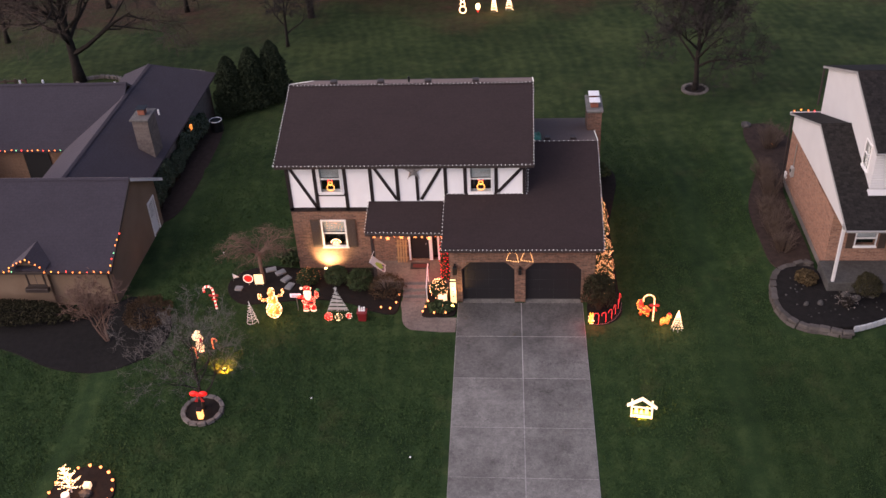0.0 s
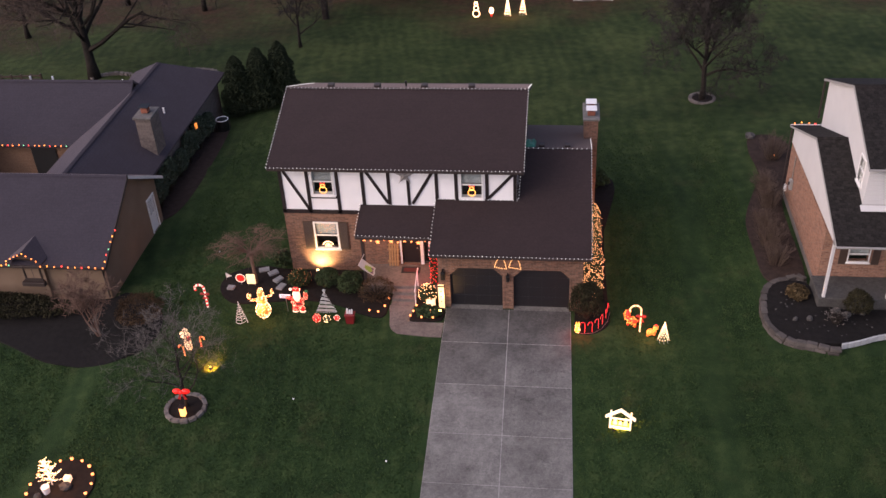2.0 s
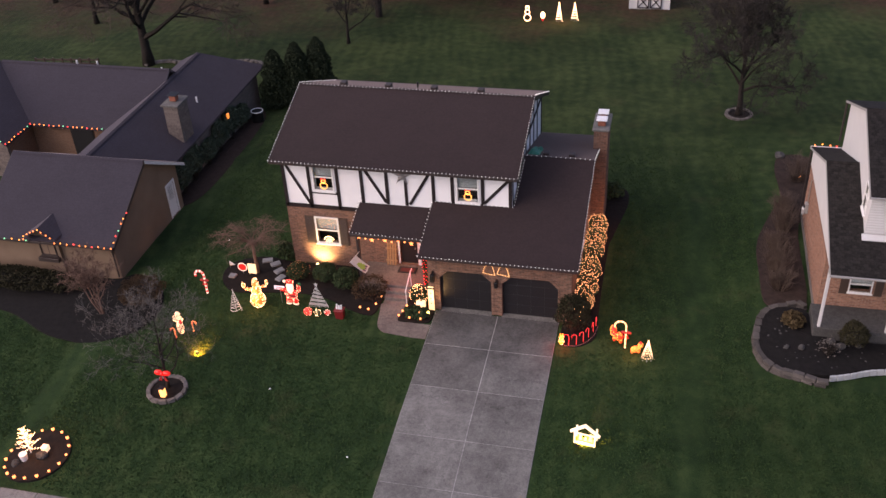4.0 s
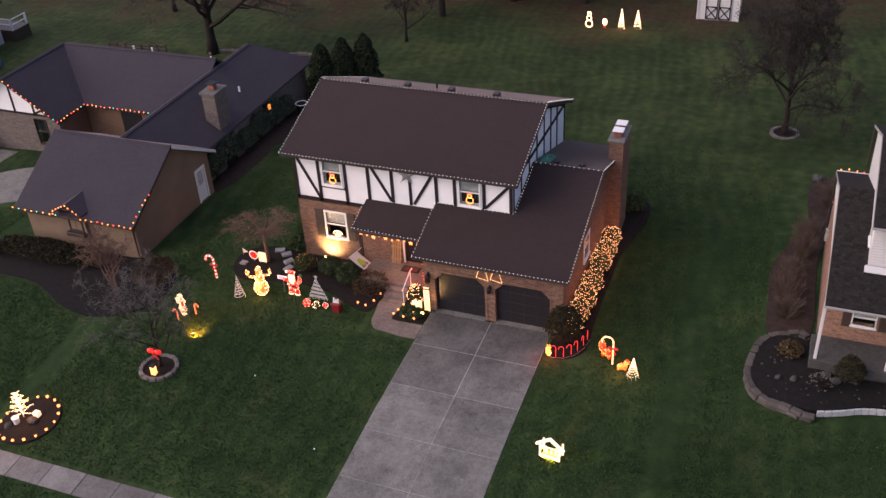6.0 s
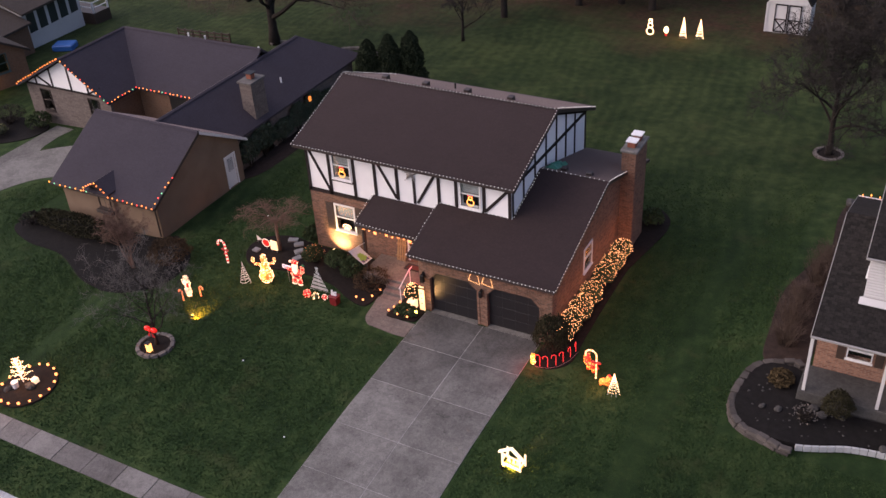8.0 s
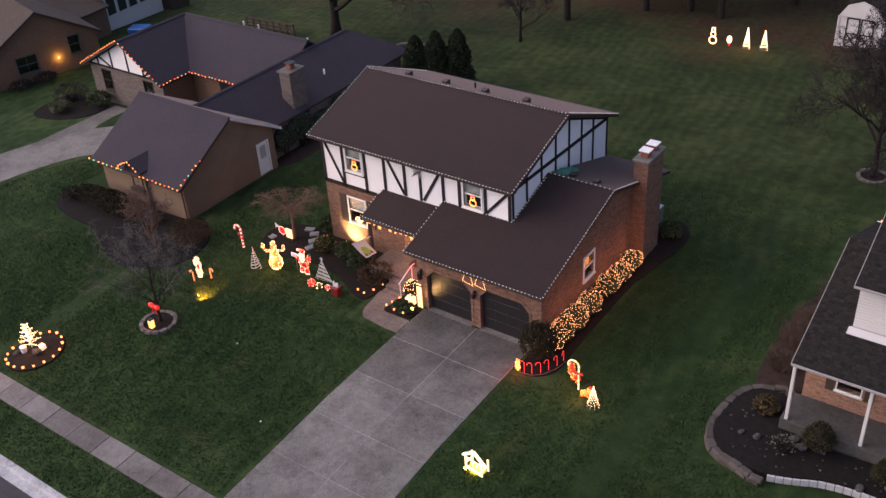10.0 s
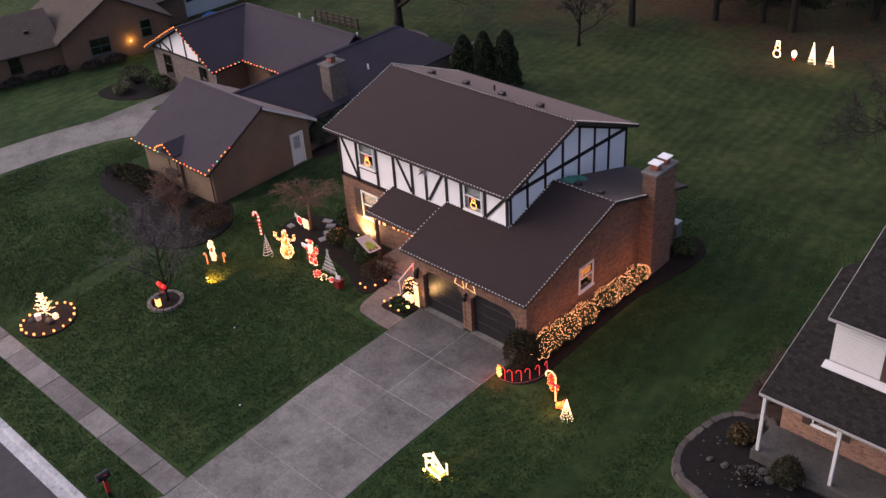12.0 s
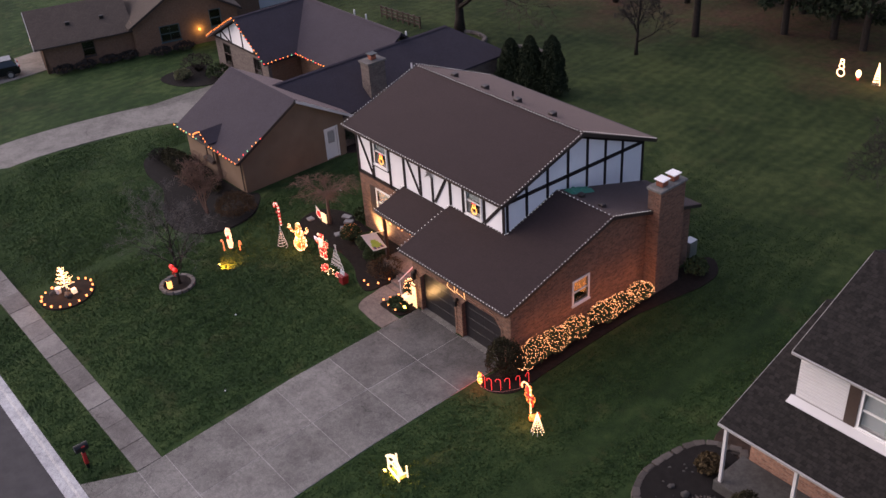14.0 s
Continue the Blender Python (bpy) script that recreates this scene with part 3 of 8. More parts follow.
def timber(p, q, w=TW, plane="front"):
    """A flat dark board, proud of the stucco, from p to q as (along, height)."""
    (u0, z0), (u1, z1) = p, q
    d = Vector((u1 - u0, z1 - z0))
    s = Vector((-d.y, d.x)).normalized() * (w / 2)
    c = [(u0 + s.x, z0 + s.y), (u1 + s.x, z1 + s.y), (u1 - s.x, z1 - s.y), (u0 - s.x, z0 - s.y)]
    if plane == "front":
        bm = prismed([(u, HY0 - 0.035, z) for u, z in c], (0, 0.04, 0))
    elif plane == "west":
        bm = prismed([(HX0 - 0.035, u, z) for u, z in c], (0.04, 0, 0))
    else:
        bm = prismed([(HX1 + 0.035, u, z) for u, z in c], (-0.04, 0, 0))
    part("timber", bm, TIMBER, house)


Z0, Z1 = 3.56, 6.14
timber((HX0 - 0.03, Z0), (-7.35, Z0), 0.22)
for u, lo in ((HX0 + 0.09, Z0), (-10.14, Z0), (-8.66, Z0), (-7.40, 4.0), (-6.12, 4.1), (-3.78, 4.2), (-2.83, 4.4), (-1.35, 4.4), (HX1 - 0.09, 4.35)):
    timber((u, lo - 0.05), (u, Z1))
timber((-5.16, 4.05), (-5.16, 5.45), 0.15)
timber((-10.1, 4.40), (-8.7, 4.40), 0.13)
timber((-2.8, 4.38), (-1.4, 4.38), 0.16)
timber((HX0 + 0.15, Z1 - 0.05), (-10.2, Z0 + 0.12), 0.15)
timber((-7.3, Z1 - 0.05), (-6.2, 4.12), 0.15)
timber((-3.86, Z1 - 0.05), (-5.0, 4.12), 0.15)
timber((-0.05, 5.92), (-1.27, 4.52), 0.15)
# timbers on the gables
for plane in ("east", "west"):
    for y in (40.42, 41.65, 43.0, 44.35, 45.67, 46.95, 48.2, 49.75):
        timber((y, max(3.5, 0 if plane == "west" else garage_z(y) + 0.02)), (y, main_z(y) - 0.24), 0.15, plane)
    timber((40.35, 6.02), (49.8, 5.74), 0.19, plane)
    timber((40.3, main_z(40.3) - 0.28), (RY, RIDGE - 0.3), 0.2, plane)
    timber((49.8, main_z(49.8) - 0.28), (RY, RIDGE - 0.3), 0.2, plane)

for w in (UP_L, UP_R, LOW):
    window(house, *w, HY0, "y", -1, 0.46)
for u0, u1 in ((-10.66, -10.2), (-8.82, -8.38)):
    s = bmesh.new()
    box(s, u0, u1, HY0 - 0.05, HY0 - 0.003, 1.32, 2.96)
    for k in range(14):
        z = 1.42 + k * 0.105
        prism(s, [(u0 + 0.05, HY0 - 0.05, z), (u1 - 0.05, HY0 - 0.05, z), (u1 - 0.05, HY0 - 0.072, z + 0.01), (u0 + 0.05, HY0 - 0.072, z + 0.01)], (0, 0.015, 0.07))
    part("shutter", s, SHUTTER, house, "dark brown louvred shutter")
    
# front door, side light and frame
fr = part("front_door", boxed(DOOR[0] + 0.05, DOOR[1] - 0.05, HY0 + 0.08, HY0 + 0.13, 0.55, 2.55, 0.01), DOORDARK, house, "dark front door with storm glass")
part("door_frame", holed_wall(DOOR[0] - 0.09, SIDE_L[1] + 0.09, 0.52, 2.7, [DOOR, SIDE_L], lambda a, b, c, d: (a, b, HY0 - 0.04, HY0 + 0.03, c, d)), WHITE, fr)
part("handle", rod(bmesh.new(), (DOOR[1] - 0.16, HY0 + 0.02, 1.45), (DOOR[1] - 0.16, HY0 + 0.08, 1.45), 0.03), STEEL, fr)
part("side_light", boxed(SIDE_L[0], SIDE_L[1], HY0 + 0.05, HY0 + 0.06, 0.55, 2.58), GLASS, fr)
# added near-black sheet, painted shade of the hall behind the door
part("shade_sheet", boxed(SIDE_L[0] - 0.1, DOOR[1] + 1.2, HY0 + 0.5, HY0 + 0.52, 0.45, 2.7), ROOMSHADE, fr)

# porch roof, post, floor, steps
PZ = 3.42
roof_plane([(-7.6, 38.4, PZ), (-3.552, 38.4, PZ), (-3.552, 40.298, PZ + SL * 1.9), (-7.6, 40.298, PZ + SL * 1.9)], 0.14, SHINGLE, house, "brown shingle porch roof")
part("gutter", boxed(-7.6, -3.8, 38.29, 38.40, PZ - 0.15, PZ - 0.02, 0.01), DARKTRIM, house)
part("porch_beam", boxed(-7.5, -3.56, 38.62, 38.78, PZ - 0.26, PZ - 0.08), DARKTRIM, house)
part("porch_ceiling", boxed(-7.55, -3.56, 38.8, 40.29, PZ - 0.16, PZ - 0.12), DARKTRIM, house)
part("porch_post", boxed(-7.42, -7.26, 38.62, 38.78, 0.45, PZ - 0.26, 0.012), DARKTRIM, house, "dark square porch post")
porch = part("porch", boxed(-7.5, -3.56, 38.45, 40.298, -0.2, 0.47, 0.015), PAVER, house, "low concrete porch floor")
for i in range(3):
    part("step", boxed(-5.95, -4.75, 38.45 - 0.32 * (i + 1), 38.449 - 0.32 * i, -0.2, 0.47 - 0.15 * (i + 1), 0.012), PAVER, porch, "concrete step")

# garage wing
DOOR_1, DOOR_2 = (-2.98, -0.48, 0.0, 2.36), (0.04, 2.68, 0.0, 2.33)
g = holed_wall(GX0, GX1, -0.3, 3.42, [DOOR_1, DOOR_2], lambda a, b, c, d: (a, b, GY0, GY0 + 0.3, c, d))
for d in (DOOR_1, DOOR_2):  # cut-off upper corners
    for u, s in ((d[0], 1), (d[1], -1)):
        prism(g, [(u, GY0, d[3]), (u + s * 0.42, GY0, d[3]), (u, GY0, d[3] - 0.42)], (0, 0.3, 0))
part("wall", g, BRICK, house, "brown brick garage front")
side = [(GX1, GY0 + 0.3, -0.3), (GX1, GY1, -0.3), (GX1, GY1, garage_z(GY1) - 0.12), (GX1, 43.6, 5.32), (GX1, GY0 + 0.3, garage_z(GY0 + 0.3) - 0.12)]
GW = (41.42, 42.36, 1.58, 2.76)
side_wall = holed_wall(GY0 + 0.3, GY1, -0.3, 3.2, [GW], lambda a, b, c, d: (GX1 - 0.25, GX1, a, b, c, d))
prism(side_wall, [(GX1, GY0 + 0.3, 3.2), (GX1, GY1, 3.2), (GX1, 43.6 + (5.444 - 3.32) / SL, 3.2), (GX1, 43.6, 5.32), (GX1, GY0 + 0.3, garage_z(GY0 + 0.3) - 0.12)], (-0.25, 0, 0))
part("wall", side_wall, BRICK, house, "brown brick garage side")
part("wall", boxed(GX0, GX0 + 0.25, GY0 + 0.3, HY0, -0.3, 3.45), BRICK, house)
part("wall", boxed(HX1, GX1 - 0.25, GY1 - 0.25, GY1, -0.3, 3.3), BRICK, house)
window(house, *GW, GX1, "x", 1)
GR0, GR1 = -3.82, 3.62
roof_plane([(GR0, 37.05, 3.40), (GR1, 37.05, 3.40), (GR1, 40.298, garage_z(40.298)), (GR0, 40.298, garage_z(40.298))], 0.14, SHINGLE, house, "dark brown garage roof")
roof_plane([(HX1 + 0.004, 40.299, garage_z(40.299)), (GR1, 40.299, garage_z(40.299)), (GR1, 43.6, 5.444), (HX1 + 0.004, 43.6, 5.444)], 0.14, SHINGLE, house)
roof_plane([(HX1 + 0.004, 43.602, 5.444), (GR1, 43.602, 5.444), (GR1, 50.1, garage_z(50.1)), (HX1 + 0.004, 50.1, garage_z(50.1))], 0.14, SHINGLE, house)
part("gutter", boxed(GR0, GR1, 36.94, 37.05, 3.25, 3.38, 0.01), DARKTRIM, house)
for a, b in ((37.05, 43.6), (50.1, 43.6)):
    part("barge_board", prismed([(GR1, a, garage_z(a) - 0.17), (GR1, b, 5.27), (GR1, b, 5.435), (GR1, a, garage_z(a) - 0.01)], (0.03, 0, 0)), DARKTRIM, house)
part("barge_board", prismed([(GR0 - 0.03, 37.05, 3.22), (GR0 - 0.03, 40.25, 4.22), (GR0 - 0.03, 40.25, 4.39), (GR0 - 0.03, 37.05, 3.39)], (0.03, 0, 0)), DARKTRIM, house)
for x in (1.0, 2.3):
    part("roof_vent", boxed(x, x + 0.3, 44.0, 44.3, 5.2, 5.45, 0.03), DARKTRIM, house)
for d in (DOOR_1, DOOR_2):
    gd = part("garage_door", boxed(d[0], d[1], GY0 + 0.2, GY0 + 0.24, 0.03, d[3]), DOORDARK, house, "black panelled garage door")
    for k in range(4):
        z = 0.06 + k * (d[3] - 0.06) / 4
        for j in range(4):
            u = d[0] + 0.04 + j * (d[1] - d[0] - 0.04) / 4
            part("panel", boxed(u, u + (d[1] - d[0]) / 4 - 0.012, GY0 + 0.185, GY0 + 0.2, z, z + d[3] / 4 - 0.02, 0.004), DOORDARK, gd)
    part("threshold", boxed(d[0], d[1], GY0 - 0.12, GY0 + 0.28, -0.1, 0.03), DRIVE, gd, "grey concrete threshold")
    # brick arch lining, slightly proud
    rim = bmesh.new()
    path = [(d[0], 0.0), (d[0], d[3] - 0.42), (d[0] + 0.42, d[3]), (d[1] - 0.42, d[3]), (d[1], d[3] - 0.42), (d[1], 0.0)]
    outer = [(d[0] - 0.12, 0.0), (d[0] - 0.12, d[3] - 0.37), (d[0] + 0.37, d[3] + 0.12), (d[1] - 0.37, d[3] + 0.12), (d[1] + 0.12, d[3] - 0.37), (d[1] + 0.12, 0.0)]
    for i in range(5):
        prism(rim, [(path[i][0], GY0 - 0.025, path[i][1]), (path[i + 1][0], GY0 - 0.025, path[i + 1][1]), (outer[i + 1][0], GY0 - 0.025, outer[i + 1][1]), (outer[i][0], GY0 - 0.025, outer[i][1])], (0, 0.03, 0))
    part("door_surround", rim, BRICK, gd)

# chimney on the garage's side
ch = part("chimney", boxed(3.302, 4.02, 46.35, 48.15, -0.3, 5.62), BRICK, house, "tall brown brick chimney")
part("crown", boxed(3.22, 4.1, 46.27, 48.23, 5.62, 5.76, 0.03), DRIVE, ch, "concrete chimney crown")
for y in (46.85, 47.65):
    f = part("flue", boxed(3.46, 3.86, y - 0.2, y + 0.2, 5.76, 6.0, 0.02), CLAY, ch, "clay flue pot")
    f2 = boxed(3.38, 3.94, y - 0.28, y + 0.28, 6.08, 6.13, 0.015)
    for dx in (3.5, 3.82):
        for dy in (y - 0.16, y + 0.16):
            rod(f2, (dx, dy, 5.99), (dx, dy, 6.09), 0.012, n=5)
    part("rain_cap", f2, CAPWHITE, ch, "white metal rain cap")

# driveway, street-side walk, kerb
drive = tagged(part("driveway", boxed(-3.1, 3.0, 20.3, 37.36, -1.1, -0.9), DRIVE), "wide grey concrete driveway with cut joints", "driveway", "", "structure")


def slab_mesh(x0, x1, y0, y1, up, mat, gap=0.017, thick=0.12, skew=0.0):
    x0, x1, y0, y1 = x0 + gap, x1 - gap, y0 + gap, y1 - gap
    bm = bmesh.new()
    cuts = [y0, 30.0, y1] if y0 < 30 < y1 else [y0, y1]
    for a, b in zip(cuts, cuts[1:]):
        prism(bm, [(x + skew * (36.5 - y) * (1.0 if x < 1 else 0.62), y, ground_z(0, y) + up) for x, y in ((x0, a), (x1, a), (x1, b), (x0, b))], (0, 0, -thick))
    return bm


SKEW = 0.018
ys = [20.3, 22.35, 23.6, 26.45, 29.05, 32.0, 34.85, 37.38]
for a, b in zip(ys, ys[1:]):
    for u, v in ((-3.2, -0.15), (-0.15, 2.78)):
        part("slab", slab_mesh(u, v, a, b, 0.03, DRIVE, 0.016, 0.12, SKEW), DRIVEMAIN, drive)
part("joint_filler", slab_mesh(-3.2, 2.78, 30, 37.38, 0.022, DRIVE, 0.0, 0.12, SKEW), JOINT, drive)
part("joint_filler", slab_mesh(-3.2, 2.78, 20.3, 29.999, 0.022, DRIVE, 0.0, 0.12, SKEW), JOINT, drive)
for s, x in ((-1, -2.93), (1, 2.95)):
    bm = bmesh.new()
    prism(bm, [(x, 22.35, ground_z(0, 22.35) + 0.028), (x + s * 1.1, 20.3, ground_z(0, 20.3) + 0.028), (x, 20.3, ground_z(0, 20.3) + 0.028)], (0, 0, -0.1))
    part("apron", bm, DRIVE, drive)
walk_w = thing("sidewalk", None, "grey concrete sidewalk in square slabs", "sidewalk", "", "structure")
for i in range(26):
    x1 = -2.97 - 1.69 * i
    part("slab", slab_mesh(x1 - 1.69, x1, 22.33, 23.46, 0.03 + 0.006 * math.sin(i * 2.3), WALKWAY), WALKWAY, walk_w)
for i in range(14):
    x0 = 2.97 + 1.69 * i
    part("slab", slab_mesh(x0, x0 + 1.69, 22.33, 23.46, 0.03, WALKWAY), WALKWAY, walk_w)
kerb = thing("kerb", None, "pale concrete kerb and gutter along the street", "kerb", "", "structure")
for i in range(60):
    x0 = -90 + 3.0 * i
    bm = bmesh.new()
    z = -0.54
    prof = [(19.58, z - 0.2), (19.58, z - 0.1), (19.95, z - 0.085), (20.05, z + 0.02), (20.28, z + 0.035), (20.28, z - 0.2)]
    prism(bm, [(x0 + 0.006, y, k) for y, k in prof], (2.988, 0, 0))
    part("kerbstone", bm, KERB, kerb)


# ---- west neighbour ----
def gable_roof(parent, mat, x0, x1, y0, ym, y1, z0, zm, z1, label="", along="x", thick=0.14):
    """Two slopes. along x: ridge runs along x at ym; along y: the roles of x and y change places."""
    def P(u, v, z):
        return (u, v, z) if along == "x" else (v, u, z)
    a = part("roof", prismed([P(x0, y0, z0), P(x1, y0, z0), P(x1, ym, zm), P(x0, ym, zm)], (0, 0, -thick)), mat, parent, label)
    b = part("roof", prismed([P(x0, ym + 0.002, zm), P(x1, ym + 0.002, zm), P(x1, y1, z1), P(x0, y1, z1)], (0, 0, -thick)), mat, parent, label)
    cap = [P(x0, ym - 0.15, zm - 0.04), P(x0, ym, zm + 0.035), P(x0, ym + 0.15, zm - 0.04)]
    part("ridge_cap", prismed(cap, P(x1 - x0, 0, 0)), mat, parent)
    return a, b


nb = thing("neighbour_house", pose(0, 0, 0), "low ranch house with slate-coloured shingle roofs", "house")
gable_roof(nb, SHINGLE_W, -28.0, -20.1, 37.3, 41.8, 45.7, 1.95, 4.55, 2.3, "slate-grey garage roof")
part("wall", boxed(-27.7, -20.4, 37.75, 38.0, -0.8, 2.05), TANWALL, nb, "tan stucco wall")
ND = (43.76, 44.58, -0.3, 1.72)
eg = holed_wall(38.0, 45.2, -0.8, 2.0, [ND], lambda a, b, c, d: (-20.65, -20.4, a, b, c, d))
prism(eg, [(-20.4, 38.0, 2.0), (-20.4, 45.2, 2.0), (-20.4, 45.2, 2.42), (-20.4, 41.8, 4.4), (-20.4, 38.0, 2.2)], (-0.25, 0, 0))
part("wall", eg, TANWALL, nb, "tan stucco gable end")
part("wall", prismed([(-27.7, 38.0, -0.8), (-27.7, 45.2, -0.8), (-27.7, 45.2, 2.42), (-27.7, 41.8, 4.4), (-27.7, 38.0, 2.2)], (0.25, 0, 0)), TANWALL, nb)
part("wall", boxed(-27.45, -20.65, 44.95, 45.2, -0.8, 2.35), TANWALL, nb)
for x in (-20.1, -28.03):
    for a, za, b, zb in ((37.3, 1.95, 41.8, 4.55), (45.7, 2.3, 41.8, 4.55)):
        part("barge_board", prismed([(x, a, za - 0.2), (x, b, zb - 0.2), (x, b, zb - 0.01), (x, a, za - 0.01)], (0.03, 0, 0)), SIDING if x > -25 and a > 40 else DARKTRIM, nb)
part("gutter", boxed(-28.0, -20.1, 37.19, 37.3, 1.8, 1.93, 0.01), DARKTRIM, nb)
part("downpipe", rod(bmesh.new(), (-20.5, 37.66, -0.2), (-20.5, 37.66, 1.85), 0.045), DARKTRIM, nb)
sd = part("side_door", boxed(-20.47, -20.42, ND[0], ND[1], ND[2], ND[3], 0.008), WHITE, nb, "white side door with lattice window")
part("door_frame", holed_wall(ND[0] - 0.1, ND[1] + 0.1, ND[2], ND[3] + 0.1, [ND], lambda a, b, c, d: (-20.42, -20.36, a, b, c, d)), WHITE, sd)
part("pane", boxed(-20.418, -20.412, 43.92, 44.42, 0.75, 1.57), DOORDARK, sd)
lat = bmesh.new()
for k in range(-3, 4):
    for s in (1, -1):
        pts = []
        for tt in (-1, 1):
            y = 44.17 + 0.25 * tt
            pts.append((y, 1.16 + 0.2 * k + s * 0.4 * tt))
        (ya, za), (yb, zb) = pts
        if max(za, zb) > 1.6 or min(za, zb) < 0.72:
            f0 = max(0, min(1, ((0.75 if za < zb else 1.57) - za) / (zb - za)))
            f1 = max(0, min(1, ((1.57 if za < zb else 0.75) - za) / (zb - za)))
            ya, yb, za, zb = ya + f0 * (yb - ya), ya + f1 * (yb - ya), za + f0 * (zb - za), za + f1 * (zb - za)
        if abs(yb - ya) > 0.05:
            rod(lat, (-20.405, ya, za), (-20.405, yb, zb), 0.014, n=4)
part("lattice", lat, WHITE, sd)
# small wall dormer over the front window
DX = -24.2
part("wall", boxed(-24.85, -23.55, 37.55, 37.76, -0.5, 2.25), TANWALL, nb)
dg = bmesh.new()
for s in (-1, 1):
    prism(dg, [(DX, 37.1, 2.78), (DX + s * 0.95, 37.1, 2.2), (DX + s * 0.95, 37.8, 2.2), (DX, 38.8, 2.78)], (0, 0, -0.1))
part("dormer_roof", dg, SHINGLE_WX, nb)
part("dormer_gable", prismed([(DX - 0.8, 37.5, 2.15), (DX + 0.8, 37.5, 2.15), (DX, 37.5, 2.68)], (0, 0.2, 0)), TANWALL, nb)
window(nb, -24.6, -23.8, 0.95, 2.05, 37.55, "y", -1, 0, "window", 0.06, 0.03, False, DARKTRIM, 1)
part("flower_box", boxed(-24.8, -23.6, 37.3, 37.53, 0.6, 0.82, 0.01), DARKTRIM, nb)

# link wing running north, its chimney, and the main body
gable_roof(nb, SHINGLE_WX, 42.2, 57.0, -27.3, -24.1, -20.9, 2.0, 4.12, 2.0, "slate-grey wing roof", "y")
part("wall", boxed(-21.45, -21.2, 45.2, 59.0, -0.9, 2.1), STONE, nb)
part("wall", boxed(-27.0, -26.75, 45.2, 50.2, -0.9, 2.05), BRICK_WEST, nb)
for tri in ([(-24.1, 57.0, 4.12), (-20.9, 57.0, 2.0), (-20.9, 60.2, 2.0)], [(-24.1, 57.002, 4.12), (-27.3, 60.2, 2.0), (-20.9, 60.2, 2.0)], [(-24.1, 57.0, 4.12), (-27.3, 57.0, 2.0), (-27.3, 60.2, 2.0)]):
    part("roof", prismed(tri, (0, 0, -0.14)), SHINGLE_W, nb)
part("wall", boxed(-27.0, -21.2, 59.0, 59.25, -0.9, 2.1), STONE, nb)
gable_roof(nb, SHINGLE_W, -36.2, -24.1, 49.5, 53.1, 56.7, 1.98, 4.64, 1.98, "slate-grey main roof")
part("wall", boxed(-33.0, -26.9, 50.0, 50.25, -1.2, 2.05), BRICK_WEST, nb, "brown brick courtyard wall")
part("wall", boxed(-40.8, -24.1, 56.0, 56.25, -1.6, 2.05), BRICK_WEST, nb)
gable_roof(nb, SHINGLE_WX, 46.7, 53.1, -41.3, -36.4, -32.6, 2.05, 4.62, 1.98, "slate-grey cross gable", "y")
wg = bmesh.new()
prism(wg, [(-40.9, 47.2, 2.0), (-33.0, 47.2, 2.0), (-33.0, 47.2, 2.12), (-36.4, 47.2, 4.46), (-40.9, 47.2, 2.12)], (0, 0.25, 0))
part("wall", wg, STUCCO, nb, "white half-timbered gable")
W1, W2 = (-39.6, -38.7, 0.2, 1.75), (-35.0, -34.1, 0.0, 1.75)
part("wall", holed_wall(-40.9, -33.0, -1.6, 2.0, [W1, W2], lambda a, b, c, d: (a, b, 47.2, 47.45, c, d)), STONE, nb, "stone veneer wall")
part("wall", boxed(-33.25, -33.0, 47.45, 50.0, -1.4, 2.05), BRICK_WEST, nb)
part("wall", boxed(-40.9, -40.65, 47.45, 56.0, -1.6, 2.05), STONE, nb)
for w in (W1, W2):
    window(nb, *w, 47.2, "y", -1, 0, "window", 0.06, 0.03, True, DARKTRIM)
for u0, z0, u1, z1 in ((-40.9, 2.08, -33.0, 2.08), (-39.8, 2.05, -39.8, 2.75), (-38.2, 2.05, -38.2, 3.5), (-36.4, 2.05, -36.4, 4.3), (-34.8, 2.05, -34.8, 3.4), (-39.7, 2.8, -38.4, 2.15), (-34.9, 2.1, -33.6, 2.7), (-36.5, 4.4, -40.9, 2.1), (-36.3, 4.4, -33.0, 2.1)):
    d = Vector((u1 - u0, z1 - z0)).normalized() * 0.07
    part("timber", prismed([(u0 - d.y, 47.16, z0 + d.x), (u1 - d.y, 47.16, z1 + d.x), (u1 + d.y, 47.16, z1 - d.x), (u0 + d.y, 47.16, z0 - d.x)], (0, 0.045, 0)), TIMBER, nb)
cd = part("courtyard_door", boxed(-30.2, -28.6, 49.92, 49.998, -1.0, 1.75, 0.01), DOORDARK, nb)
nch = part("chimney", boxed(-22.1, -21.2, 48.1, 49.4, -0.9, 4.55), STONE, nb, "stone chimney with pale crown")
part("crown", boxed(-22.2, -21.1, 48.0, 49.5, 4.55, 4.68, 0.02), WALKWAY, nch)
part("flue", boxed(-21.85, -21.45, 48.55, 48.95, 4.7, 5.0, 0.02), CLAY, nch)
part("rain_cap", boxed(-21.95, -21.35, 48.45, 49.05, 5.06, 5.1, 0.01), BLACKM, nch)
for x, y, z in ((-22.2, 52.3, 2.75), (-25.5, 54.5, 3.6), (-30.0, 54.3, 3.9), (-31.5, 54.3, 3.9)):
    part("vent_pipe", rod(bmesh.new(), (x, y, z - 0.2), (x, y, z + 0.45), 0.06), CAPWHITE, nb, "white vent pipe")

# ---- east neighbour ----
en = thing("neighbour_house", pose(0, 0, 0), "white-sided house with brick base and covered porch", "house")
EX = 14.32
LR, LRY = 6.47, 43.2
